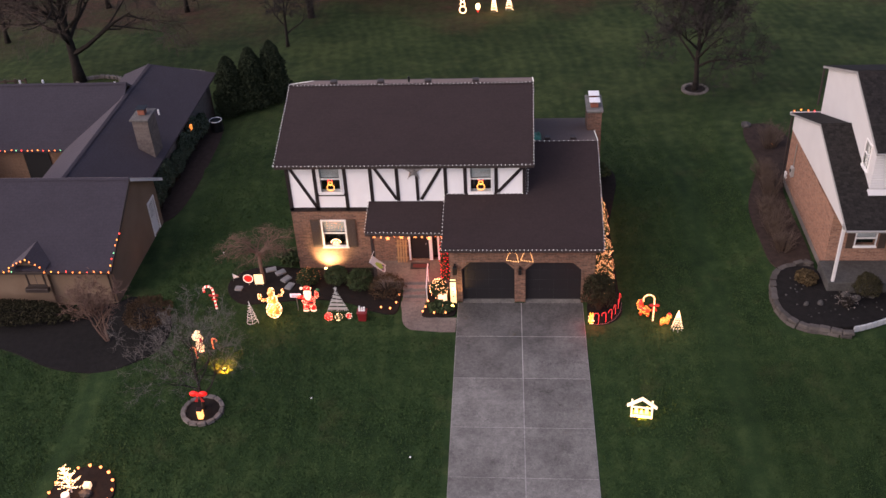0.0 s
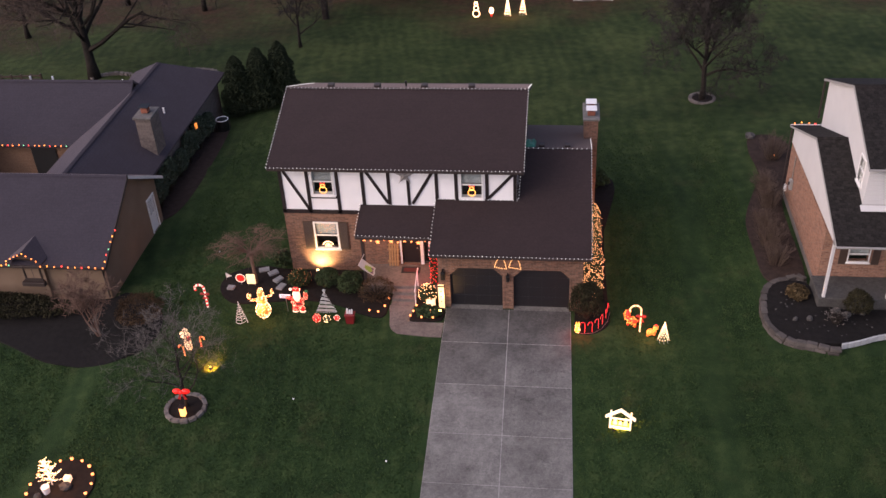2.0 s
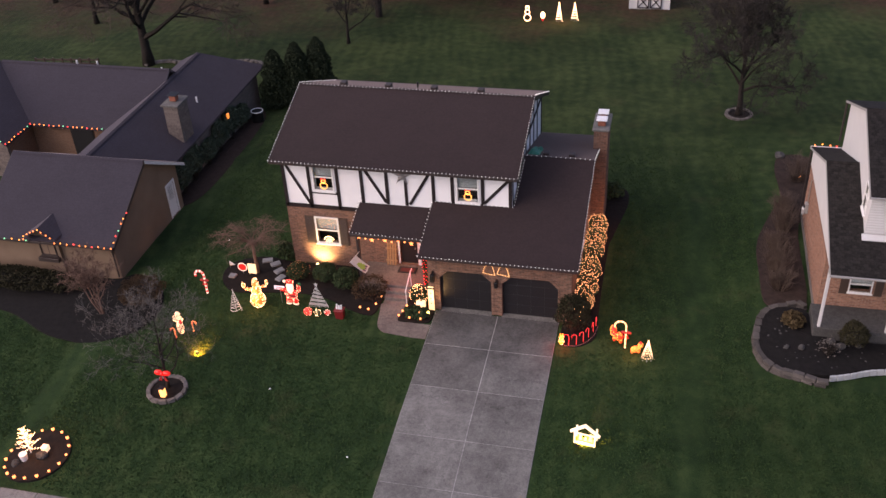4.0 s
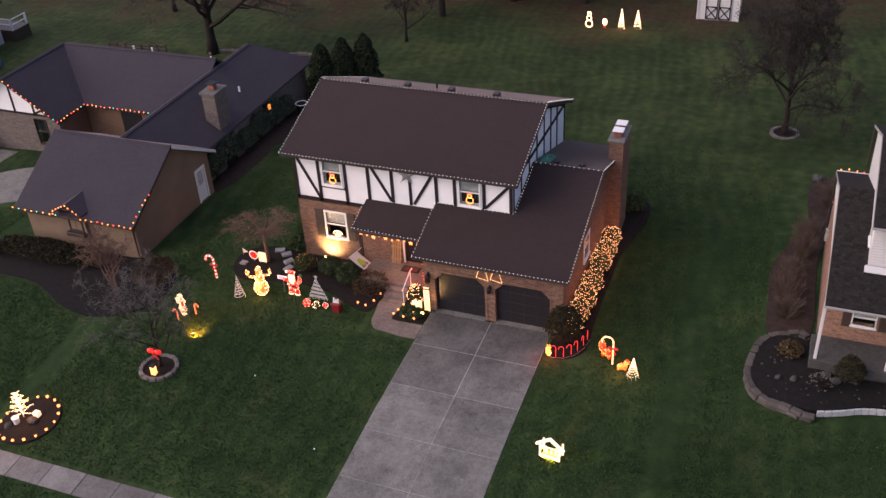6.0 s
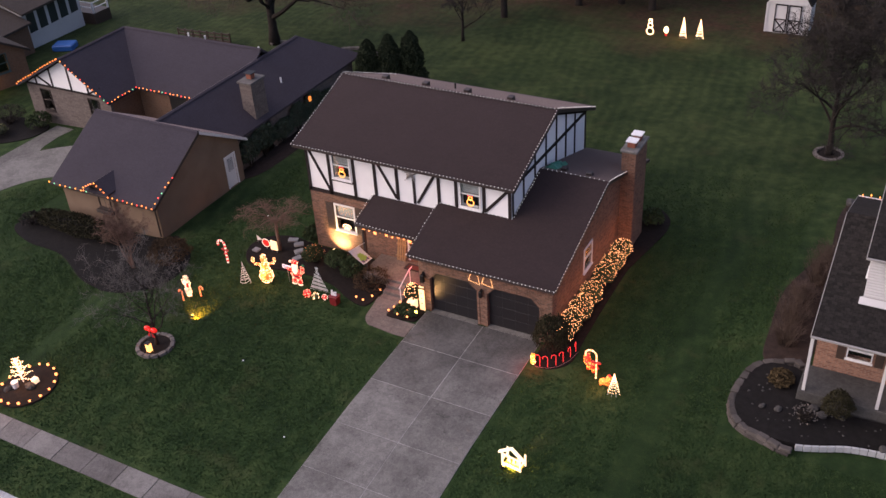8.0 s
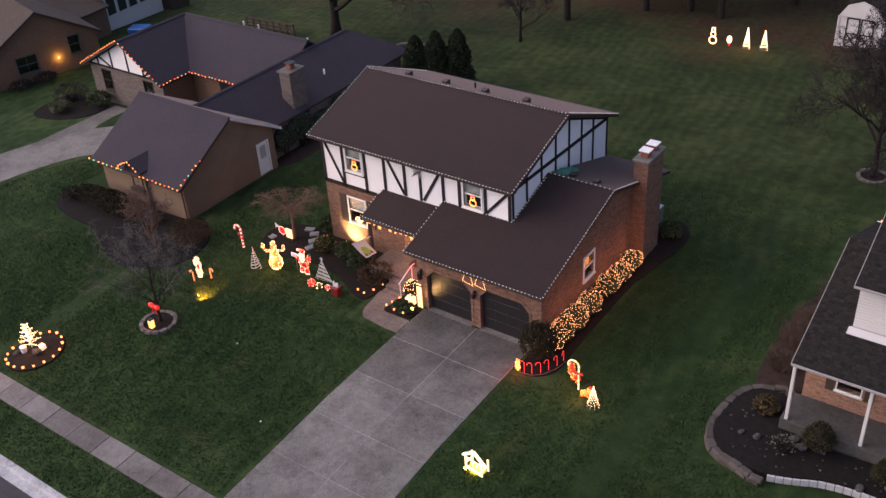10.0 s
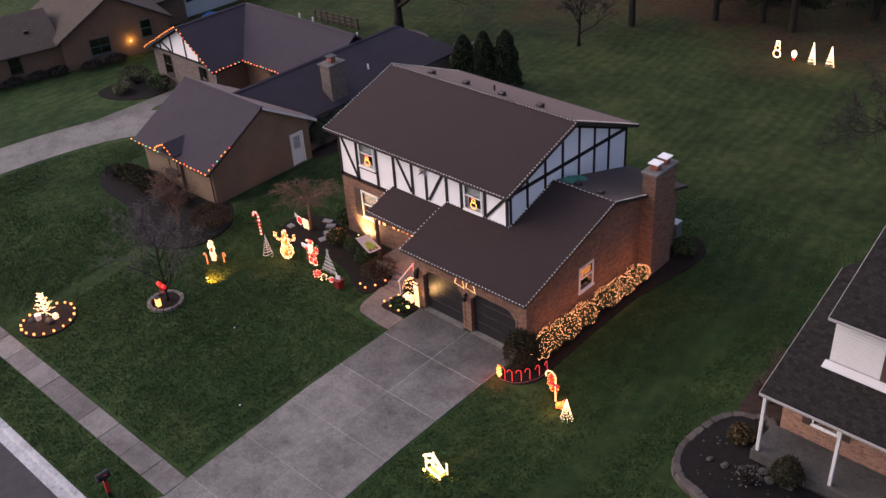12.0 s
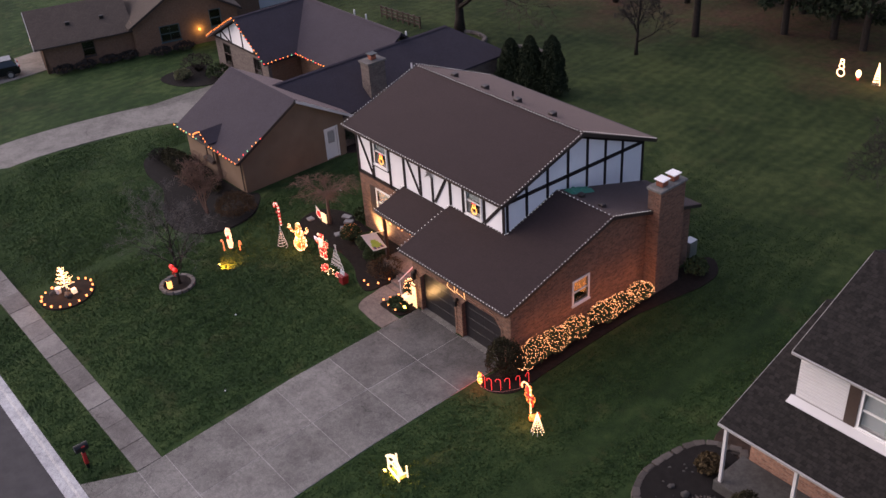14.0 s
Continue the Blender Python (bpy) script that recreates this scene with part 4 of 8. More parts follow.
gable_roof(en, SHINGLE_E, 14.22, 26.0, 37.15, LRY, 48.3, 4.33, LR, 4.5, "mottled charcoal shingle roof")


def low_z(y):
    return 4.33 + (LR - 4.33) * (y - 37.15) / (LRY - 37.15) if y < LRY else LR - (LR - 4.5) * (y - LRY) / (48.3 - LRY)


eb = bmesh.new()
prism(eb, [(EX, 39.3, -0.3), (EX, 47.8, -0.3), (EX, 47.8, 3.75), (EX, 39.3, 3.75)], (0.25, 0, 0))
part("wall", eb, BRICK_EAST, en, "red-brown brick side wall")
part("foundation", boxed(EX - 0.03, EX + 0.2, 39.27, 47.83, -0.3, 0.72), EDGESTONE, en, "bare concrete foundation")
part("wall", prismed([(EX - 0.02, 37.5, low_z(37.5) - 0.45), (EX - 0.02, 47.8, 3.75), (EX - 0.02, 47.8, low_z(47.8) - 0.14), (EX - 0.02, LRY, LR - 0.14), (EX - 0.02, 37.5, low_z(37.5) - 0.14)], (0.25, 0, 0)), SIDING, en, "white gable siding")
part("wall", boxed(EX + 0.25, 26, 47.55, 47.8, -0.3, 4.5), SIDING, en)
EW = (15.55, 16.45, 2.05, 2.85)
part("wall", holed_wall(EX + 0.25, 26, -0.3, 4.6, [EW, (18.6, 19.5, 1.25, 3.3)], lambda a, b, c, d: (a, b, 39.3, 39.55, c, d)), BRICK_EAST, en, "red-brown brick front wall")
# the half-height grey sheet imitates pale sky reflected in this pane
window(en, *EW, 39.3, "y", -1, 0.5, "window", 0.05)
for u in (15.12, 16.6):
    part("shutter", boxed(u, u + 0.34, 39.25, 39.297, 1.9, 2.95), SHUTTER, en)
part("front_door", boxed(18.6, 19.5, 39.38, 39.44, 1.25, 3.3), SHUTTER, en)
part("porch", boxed(14.05, 26, 37.5, 39.3, 0.1, 1.18, 0.02), PORCHFLOOR, en, "grey concrete porch floor")
for x in (14.2, 17.0, 20.0):
    part("porch_post", boxed(x, x + 0.13, 37.56, 37.69, 1.18, 4.25, 0.012), SIDING, en, "white porch post")
part("porch_beam", boxed(14.2, 26, 37.52, 37.72, 4.12, 4.3), BARGE, en)
part("gutter", boxed(14.22, 26, 37.07, 37.15, 4.22, 4.31, 0.01), BARGE, en)
for a, b in ((37.15, LRY), (48.3, LRY)):
    part("barge_board", prismed([(14.19, a, low_z(a) - 0.13), (14.19, b, LR - 0.13), (14.19, b, LR - 0.03), (14.19, a, low_z(a) - 0.03)], (0.03, 0, 0)), BARGE, en)
part("gutter", boxed(14.22, 26, 48.3, 48.41, 4.37, 4.49, 0.01), WHITE, en)
part("downpipe", rod(bmesh.new(), (14.22, 47.95, 0.3), (14.22, 47.95, 4.4), 0.05), DARKTRIM, en)
part("downpipe", rod(bmesh.new(), (15.5, 48.15, 5.0), (15.5, 48.15, 7.1), 0.05), DARKTRIM, en)
# upper storey
UX = 15.65
gable_roof(en, SHINGLE_E, 15.5, 26.0, 38.95, 43.4, 48.3, 7.2, 9.1, 7.2, "mottled charcoal upper roof")


def up_z(y):
    return 7.2 + 1.9 * (y - 38.95) / 4.45 if y < 43.4 else 9.1 - 1.9 * (y - 43.4) / 4.9


SW = (40.05, 40.75, 5.7, 6.9)
us = holed_wall(39.35, 47.9, 3.5, 7.05, [SW], lambda a, b, c, d: (UX, UX + 0.25, a, b, c, d))
prism(us, [(UX, 39.35, 7.05), (UX, 47.9, 7.05), (UX, 47.9, up_z(47.9) - 0.14), (UX, 43.4, 8.96), (UX, 39.35, up_z(39.35) - 0.14)], (0.25, 0, 0))
part("wall", us, SIDING, en, "white upper gable siding")
window(en, *SW, UX, "x", -1, 0, "window", 0.07, 0.03, True, None, 1)
FW = (17.98, 18.95, 5.25, 6.65)
part("wall", holed_wall(UX + 0.25, 26, 4.0, 7.2, [FW], lambda a, b, c, d: (a, b, 39.35, 39.6, c, d)), SIDING, en, "white upper front wall")
# grey sheet over nearly the whole pane, in place of reflected sky
window(en, *FW, 39.35, "y", -1, 0.95, "window", 0.07)
for u in (17.45, 19.06):
    part("shutter", boxed(u, u + 0.4, 39.3, 39.347, 5.1, 6.75), SHUTTER, en)
for k in range(18):
    z = 5.22 + 0.13 * k
    if z < 7.05:
        part("clapboard", prismed([(UX, 39.35, z), (17.4, 39.35, z), (17.4, 39.325, z), (UX, 39.325, z)], (0, 0.0, 0.012)), SIDING, en)
part("flashing", boxed(UX - 0.06, 26, 39.29, 39.345, 5.02, 5.14), BARGE, en)
part("apron_board", prismed([(UX - 0.12, 38.98, low_z(38.98) + 0.012), (26, 38.98, low_z(38.98) + 0.012), (26, 39.288, low_z(39.288) + 0.02), (UX - 0.12, 39.288, low_z(39.288) + 0.02)], (0, 0, 0.03)), SIDING, en, "white apron board on the roof")
part("gutter", boxed(15.5, 26, 38.88, 38.95, 7.09, 7.18, 0.01), BARGE, en)
for a, b in ((38.95, 43.4), (48.3, 43.4)):
    part("barge_board", prismed([(15.47, a, 7.06), (15.47, b, 8.96), (15.47, b, 9.07), (15.47, a, 7.17)], (0.03, 0, 0)), BARGE, en)


# ---- plants ----
def leaf_quads(points, size, seed, up=0.3, shape=1.0):
    """Small folded leaf clumps at the points."""
    rng = np.random.default_rng(seed)
    vs, fs = [], []
    for p in points:
        d = Vector(rng.normal(size=3))
        d.z = d.z * 0.6 + up
        d.normalize()
        u = d.orthogonal().normalized()
        u.rotate(Matrix.Rotation(rng.uniform(0, 6.28), 3, d))
        s = size * rng.uniform(0.6, 1.35)
        w = d.cross(u) * s * 0.45
        a, l = Vector(p), u * s * shape
        b = len(vs)
        vs += [a - l * 0.5, a + w + d * s * 0.12, a + l * 0.6, a - w + d * s * 0.12]
        fs += [(b, b + 1, b + 2), (b, b + 2, b + 3)]
    return vs, fs


def shrub(name, x, y, r, h, leaf_mat, label, seed, leaves=900, leaf=0.13, ry=None, category="shrub", up=0.0, open_twigs=0, rz=0.0):
    """A rounded shrub: twiggy core and a coat of leaf clumps with an uneven outline."""
    rng = np.random.default_rng(seed)
    ry = ry or r
    root = thing(name, on_ground(x, y, rz, up), label, category)
    vs, fs = [], []
    for i in range(14 + open_twigs):
        a, s = rng.uniform(0, 6.28), rng.uniform(0.3, 0.95)
        tip = Vector((math.cos(a) * r * s, math.sin(a) * ry * s, h * rng.uniform(0.55, 0.97) * math.sqrt(max(0.15, 1 - 0.6 * s * s))))
        mid = tip * 0.5 + Vector((rng.normal() * 0.06, rng.normal() * 0.06, 0.08 * h))
        tube_into(vs, fs, [Vector((tip.x * 0.1, tip.y * 0.1, -0.05)), mid, tip], [0.022, 0.014, 0.005], 4)
    part("stem_core", mesh_of(vs, fs, BARK), BARK, root)
    pts = []
    while len(pts) < leaves:
        v = Vector(rng.normal(size=3)).normalized()
        if v.z < -0.35:
            continue
        k = 1.0 + 0.22 * noise.noise(v * 2.3 + Vector((seed, 0, 0))) + 0.1 * noise.noise(v * 6 + Vector((0, seed, 0)))
        s = k * rng.uniform(0.62, 1.03) ** 0.6
        pts.append((v.x * r * s, v.y * ry * s, max(0.03, h * 0.5 + v.z * h * 0.5 * s)))
    v2, f2 = leaf_quads(pts, leaf, seed)
    part("foliage", mesh_of(v2, f2, leaf_mat), leaf_mat, root)
    return root


def bare_tree(name, x, y, h, spread, label, seed, twig_mat, trunk_r=0.12, fork=0.3, limbs=8, density=1.0, droop=0.0, levels=4, bark=None, stems=1, twig_r=0.006, rise=0.55):
    """A leafless tree: tapered trunk, limbs and several orders of twigs."""
    rng = np.random.default_rng(seed)
    root = thing(name, on_ground(x, y), label, "tree")
    trunk_v, trunk_f, limb_v, limb_f, twig_v, twig_f = [], [], [], [], [], []

    def grow(p, d, length, r, level):
        n = 5 if level < 2 else 4
        pts, radii = [p.copy()], [r]
        for i in range(n - 1):
            d = (d + Vector(rng.normal(size=3)) * 0.16 + Vector((0, 0, (0.10 if level < 3 else 0.02) - droop * (level + 1) * 0.09))).normalized()
            p = p + d * (length / (n - 1))
            pts.append(p.copy())
            radii.append(max(twig_r * 0.6, r * (1 - 0.72 * (i + 1) / (n - 1))))
        if level <= 2:
            tube_into(limb_v, limb_f, pts, radii, 5)
        else:
            tube_into(twig_v, twig_f, pts, radii, 3)
        if level >= levels:
            return
        kids = max(2, int(round(rng.uniform(3.4, 5.6) * density)))
        for k in range(kids):
            f = rng.uniform(0.25, 1.0)
            i = min(n - 2, int(f * (n - 1)))
            q = pts[i].lerp(pts[i + 1], f * (n - 1) - i)
            side = Vector(rng.normal(size=3))
            nd = (d * 0.75 + side.normalized() * 0.75).normalized()
            grow(q, nd, length * rng.uniform(0.42, 0.66), max(twig_r, radii[i] * 0.55), level + 1)

    for s in range(stems):
        lean = Vector((rng.normal() * 0.12, rng.normal() * 0.12, 1)) if stems > 1 else Vector((rng.normal() * 0.03, rng.normal() * 0.03, 1))
        n, p, pts, radii = 8, Vector((0, 0, -0.15)), [], []
        for i in range(n):
            pts.append(p.copy())
            radii.append(trunk_r * (1.35 if i == 0 else 1.0 - 0.78 * i / (n - 1)))
            p = p + (lean + Vector((rng.normal() * 0.05, rng.normal() * 0.05, 0))) * (h * 0.72 / (n - 1))
        tube_into(trunk_v, trunk_f, pts, radii, 8)
        for k in range(limbs):
            f = fork + (1 - fork) * (k + rng.uniform(0, 0.8)) / limbs
            f = min(0.99, f)
            i = min(n - 2, int(f * (n - 1)))
            q = pts[i].lerp(pts[i + 1], f * (n - 1) - i)
            a = k * 2.4 + rng.uniform(-0.4, 0.4)
            d = Vector((math.cos(a), math.sin(a), rise + 0.5 * f)).normalized()
            grow(q, d, spread * rng.uniform(0.7, 1.0) * (1.15 - 0.5 * f), radii[i] * 0.6, 1)
    part("trunk", mesh_of(trunk_v, trunk_f, bark or BARK), BARK, root, smooth=True)
    part("branchwork", mesh_of(limb_v, limb_f, bark or BARK), BARK, root)
    part("twig_crown", mesh_of(twig_v, twig_f, twig_mat), twig_mat, root, "", "stuff")
    return root


def weeping_tree(x, y):
    """A small umbrella-shaped tree: bare trunk, arching limbs, long hanging twigs."""
    rng = np.random.default_rng(5)
    root = thing("weeping_tree", on_ground(x, y), "small umbrella-shaped weeping tree with russet bare twigs", "tree")
    vs, fs = [], []
    tube_into(vs, fs, [Vector((0, 0, -0.1)), Vector((0.02, 0, 0.5)), Vector((-0.02, 0.02, 1.1)), Vector((0.0, 0.03, 1.75))], [0.13, 0.095, 0.085, 0.09], 9)
    part("trunk", mesh_of(vs, fs, TWIGRED), None, root, smooth=True)
    lv, lf, tv, tf = [], [], [], []

    def arch(p, a, reach, lift, drop, wild):
        pts = []
        for i in range(7):
            t = i / 6
            b = a + wild * math.sin(2.2 * t + a * 3)
            pts.append(p + Vector((math.cos(b) * reach * t, math.sin(b) * reach * t, lift * math.sin(math.pi * min(1.0, t * 1.25) * 0.62) - drop * t ** 2.4)))
        return pts

    for k in range(15):
        a = k * 2.4 + rng.uniform(-0.25, 0.25)
        limb = arch(Vector((0, 0.03, 1.7)), a, rng.uniform(1.2, 2.1), rng.uniform(0.55, 1.15), rng.uniform(0.1, 0.5), rng.uniform(-0.8, 0.8))
        tube_into(lv, lf, limb, [0.045, 0.036, 0.029, 0.022, 0.017, 0.012, 0.007], 5)
        for j in range(11):
            f = rng.uniform(0.6, 5.9)
            q = limb[int(f)].lerp(limb[int(f) + 1], f - int(f))
            twig = arch(q, a + rng.normal() * 0.8, rng.uniform(0.4, 0.9), rng.uniform(0.05, 0.35), rng.uniform(0.1, 0.45), rng.uniform(-1.0, 1.0))
            tube_into(tv, tf, twig, [0.012, 0.010, 0.009, 0.008, 0.006, 0.005, 0.004], 3)
            for m in range(6):
                g = rng.uniform(0.8, 5.9)
                w = twig[int(g)].lerp(twig[int(g) + 1], g - int(g))
                e = arch(w, a + rng.normal() * 1.6, rng.uniform(0.15, 0.5), rng.uniform(0, 0.15), rng.uniform(0.02, 0.28), 0.8)
                tube_into(tv, tf, e[::2], [0.006, 0.005, 0.004, 0.003], 3)
    part("branchwork", mesh_of(lv, lf, TWIGRED), None, root)
    part("twig_crown", mesh_of(tv, tf, TWIGRED), None, root, "", "stuff")


def columnar_conifer(x, y, h, r, seed):
    rng = np.random.default_rng(seed)
    root = thing("arborvitae", on_ground(x, y), "tall narrow dark green arborvitae", "tree", "row of evergreens")
    part("trunk", rod(bmesh.new(), (0, 0, -0.1), (0, 0, h * 0.8), 0.12, 0.02), BARK, root)
    pts = []
    h *= 0.9
    for i in range(15000):
        t = rng.uniform(0, 1) ** 0.8
        k = r * (1 - t) ** 0.52 * min(1.0, 0.6 + t * 4) * rng.uniform(0.5, 1.18)
        a = rng.uniform(0, 6.283)
        k *= 1 + 0.42 * noise.noise((math.cos(a) * 2.1, math.sin(a) * 2.1, t * 7 + seed))
        pts.append((k * math.cos(a), k * math.sin(a), 0.1 + t * (h - 0.15)))
    vs, fs = leaf_quads(pts, 0.095, seed, 0.25, 1.8)
    part("crown", mesh_of(vs, fs, NEEDLE), NEEDLE, root)


def pine(x, y, h, low, seed, spread=3.2):
    """A tall pine: bare lower trunk, whorled boughs hung with needle clumps."""
    rng = np.random.default_rng(seed)
    root = thing("pine_tree", on_ground(x, y), "tall dark pine with a bare lower trunk", "tree", "pines at the back")
    part("trunk", rod(bmesh.new(), (0, 0, -0.2), (0, 0, h), 0.32, 0.06, 10), BARK, root)
    vs, fs, pts = [], [], []
    for k in range(26):
        z = low + (h - low) * k / 26
        a = k * 2.4 + rng.uniform(-0.3, 0.3)
        l = spread * (1 - 0.75 * k / 26) * rng.uniform(0.75, 1.1)
        d = Vector((math.cos(a), math.sin(a), 0))
        bough = [Vector((0, 0, z)), d * l * 0.5 + Vector((0, 0, z + 0.1)), d * l + Vector((0, 0, z - 0.45))]
        tube_into(vs, fs, bough, [0.06, 0.04, 0.015], 5)
        for i in range(190):
            f = rng.uniform(0.25, 1.02)
            c = bough[1].lerp(bough[2], (f - 0.5) * 2) if f > 0.5 else bough[0].lerp(bough[1], f * 2)
            pts.append(c + Vector((rng.normal() * 0.35, rng.normal() * 0.35, rng.normal() * 0.18 - 0.1)))
    part("boughs", mesh_of(vs, fs, BARK), BARK, root)
    v2, f2 = leaf_quads(pts, 0.24, seed, 0.2, 1.5)
    part("crown", mesh_of(v2, f2, NEEDLE), NEEDLE, root)


def twig_bush(x, y, r, h, seed):
    """A leafless thicket of thin forked stems."""
    rng = np.random.default_rng(seed)
    root = thing("shrub", on_ground(x, y), "bare brown twiggy shrub along the brick side", "shrub", "twiggy shrubs")
    vs, fs = [], []
    for k in range(130):
        a, s = rng.uniform(0, 6.283), rng.uniform(0.1, 1.0)
        foot = Vector((math.cos(a) * r * 0.35 * s, math.sin(a) * r * 0.35 * s, -0.03))
        tip = Vector((math.cos(a) * r * s, math.sin(a) * r * s, h * rng.uniform(0.45, 1.05)))
        knee = foot.lerp(tip, 0.5) + Vector((rng.normal() * 0.07, rng.normal() * 0.07, 0.1 * h))
        tube_into(vs, fs, [foot, knee, tip], [0.012, 0.009, 0.004], 3)
        for j in range(4):
            q = knee.lerp(tip, rng.uniform(0, 0.9))
            tube_into(vs, fs, [q, q + Vector((rng.normal() * 0.16, rng.normal() * 0.16, rng.uniform(0.05, 0.3)))], [0.006, 0.003], 3)
    part("thicket", mesh_of(vs, fs, TWIGBROWN), None, root, "", "stuff")


# ---- beds and path ----
draped(rounded([(-14.9, 38.3), (-13.9, 37.2), (-12.2, 37.35), (-10.4, 37.6), (-8.6, 37.3), (-7.4, 36.7), (-6.2, 36.45), (-6.0, 37.6), (-6.1, 38.4), (-7.6, 38.5), (-7.7, 40.15), (-11.5, 40.2), (-13.4, 40.4), (-14.8, 39.6)]), 0.05, MULCH, "mulch_bed", "dark mulch bed along the house front", "flower bed")
draped(rounded([(-4.85, 36.25), (-3.6, 36.3), (-3.3, 36.5), (-3.35, 37.4), (-4.6, 38.3), (-4.68, 37.2)]), 0.06, MULCH, "mulch_bed", "small dark mulch bed beside the path", "flower bed")
draped(rounded([(2.98, 36.0), (3.4, 35.68), (4.1, 35.9), (4.6, 36.7), (4.55, 38.5), (4.5, 42.0), (4.6, 46.0), (5.2, 48.3), (5.0, 50.2), (3.6, 50.6), (3.4, 44.0), (3.32, 37.6), (2.98, 37.4)]), 0.05, MULCH, "mulch_bed", "dark mulch strip along the garage side", "flower bed")
draped(rounded([(-30.2, 35.5), (-28.0, 34.6), (-25.0, 34.3), (-21.8, 32.8), (-19.0, 32.4), (-17.3, 33.3), (-16.8, 34.8), (-17.4, 36.6), (-19.6, 38.2), (-20.6, 37.7), (-24.0, 37.6), (-28.0, 37.6), (-29.9, 36.9)]), 0.06, SOIL, "mulch_bed", "wide curved bed of dark soil before the ranch house", "flower bed")
draped(rounded([(-20.3, 45.2), (-19.6, 47.0), (-19.5, 52.0), (-20.0, 57.2), (-21.1, 57.5), (-21.2, 45.3)]), 0.04, MULCHBROWN, "mulch_bed", "narrow soil bed under the ivy", "flower bed")
draped(rounded([(11.85, 38.5), (11.74, 37.0), (12.02, 35.75), (12.9, 35.02), (14.6, 34.88), (16.4, 35.62), (18.5, 35.82), (21.0, 35.5), (21.0, 37.4), (14.0, 37.45), (13.9, 39.4), (12.3, 39.45)]), 0.30, SOIL, "raised_bed", "raised bed of dark soil before the porch", "flower bed")
draped(rounded([(12.3, 39.9), (12.0, 42.5), (12.0, 45.5), (12.9, 48.6), (13.5, 50.0), (13.2, 52.8), (13.6, 55.0), (15.4, 54.6), (16.0, 49.5), (14.15, 47.2), (14.05, 40.0)]), 0.05, MULCHBROWN, "mulch_bed", "brown mulch bed along the brick side", "flower bed")
draped(rounded([(-43.6, 43.2), (-41.0, 43.0), (-38.9, 44.6), (-39.0, 46.6), (-41.5, 47.1), (-44.0, 46.6)]), 0.06, SOIL, "mulch_bed", "dark bed before the stone gable", "flower bed")

pw = rounded([(-5.92, 37.45), (-5.86, 36.5), (-5.72, 35.75), (-5.3, 35.3), (-4.6, 35.16)], 4)[:13] + [(-3.9, 35.15), (-3.22, 35.15), (-3.22, 36.2), (-4.0, 36.2), (-4.6, 36.25), (-4.85, 36.6), (-4.8, 37.45)]
bm = bmesh.new()
prism(bm, [(x, y, 0.032) for x, y in pw], (0, 0, -0.15))
tagged(part("garden_path", bm, PAVER), "curved concrete path from drive to porch steps", "path", "", "structure")

# ranch house's curving drive
def ribbon(name, pts, width, mat, label, category, up=0.03):
    vs, fs = [], []
    P = [Vector((*p, 0)) for p in pts]
    fine = []
    for i in range(len(P) - 1):
        p0, p1, p2, p3 = P[max(i - 1, 0)], P[i], P[i + 1], P[min(i + 2, len(P) - 1)]
        for s in range(6):
            t = s / 6
            fine.append(0.5 * (2 * p1 + (p2 - p0) * t + (2 * p0 - 5 * p1 + 4 * p2 - p3) * t * t + (3 * p1 - p0 - 3 * p2 + p3) * t ** 3))
    fine.append(P[-1])
    for i, p in enumerate(fine):
        d = (fine[min(i + 1, len(fine) - 1)] - fine[max(i - 1, 0)]).normalized()
        s = Vector((-d.y, d.x, 0)) * width / 2
        for q, lift in ((p - s * 1.01, -0.1), (p - s, up), (p, up + 0.01), (p + s, up), (p + s * 1.01, -0.1)):
            vs.append((q.x, q.y, ground_z(q.x, q.y) + lift))
    for i in range(len(fine) - 1):
        for k in range(4):
            a = i * 5 + k
            fs.append((a, a + 1, a + 6, a + 5))
    return tagged(part(name, mesh_of(vs, fs, mat), mat), label, category, "", "structure")


RANCH_DRIVE = [(-38.5, 20.0), (-38.4, 28.5), (-38.0, 33.5), (-36.8, 38.5), (-34.8, 42.0), (-31.5, 43.6), (-28.2, 42.5)]
ribbon("driveway", RANCH_DRIVE, 4.4, DRIVE, "curved concrete drive of the ranch house", "driveway")
tagged(part("parking_pad", slab_mesh(-38.5, -28.2, 39.6, 46.8, -0.75, DRIVE, 0.0), DRIVE), "concrete parking court before the garage", "driveway", "", "structure")
ribbon("driveway", [(-58.0, 21.0), (-57.5, 28.0), (-56.5, 34.0), (-57.0, 40.0)], 5.5, DRIVE, "straight concrete drive of the brick house", "driveway")

# stones
def stone_mesh(w, d, h, seed, mat=None):
    rng = np.random.default_rng(seed)
    bm = boxed(-w / 2, w / 2, -d / 2, d / 2, 0, h, min(w, d, h) * 0.16)
    for v in bm.verts:
        v.co += Vector(rng.normal(size=3)) * 0.012
    return finish(bm, mat or EDGESTONE)


def stone_ring(x, y, r, count, label, w, d, h, layers=1):
    root = thing("stone_ring", on_ground(x, y), label, "edging")
    meshes = [stone_mesh(w, d, h, 40 + k) for k in range(4)]
    for l in range(layers):
        for i in range(count):
            a = 2 * math.pi * (i + 0.5 * l) / count
            o = part("stone", meshes[(i * 3 + l) % 4], None, root)
            o.matrix_basis = pose(r * math.cos(a), r * math.sin(a), -0.02 + l * h * 0.98, 0, 0, math.degrees(a) + 90 + random.uniform(-4, 4))
    return root


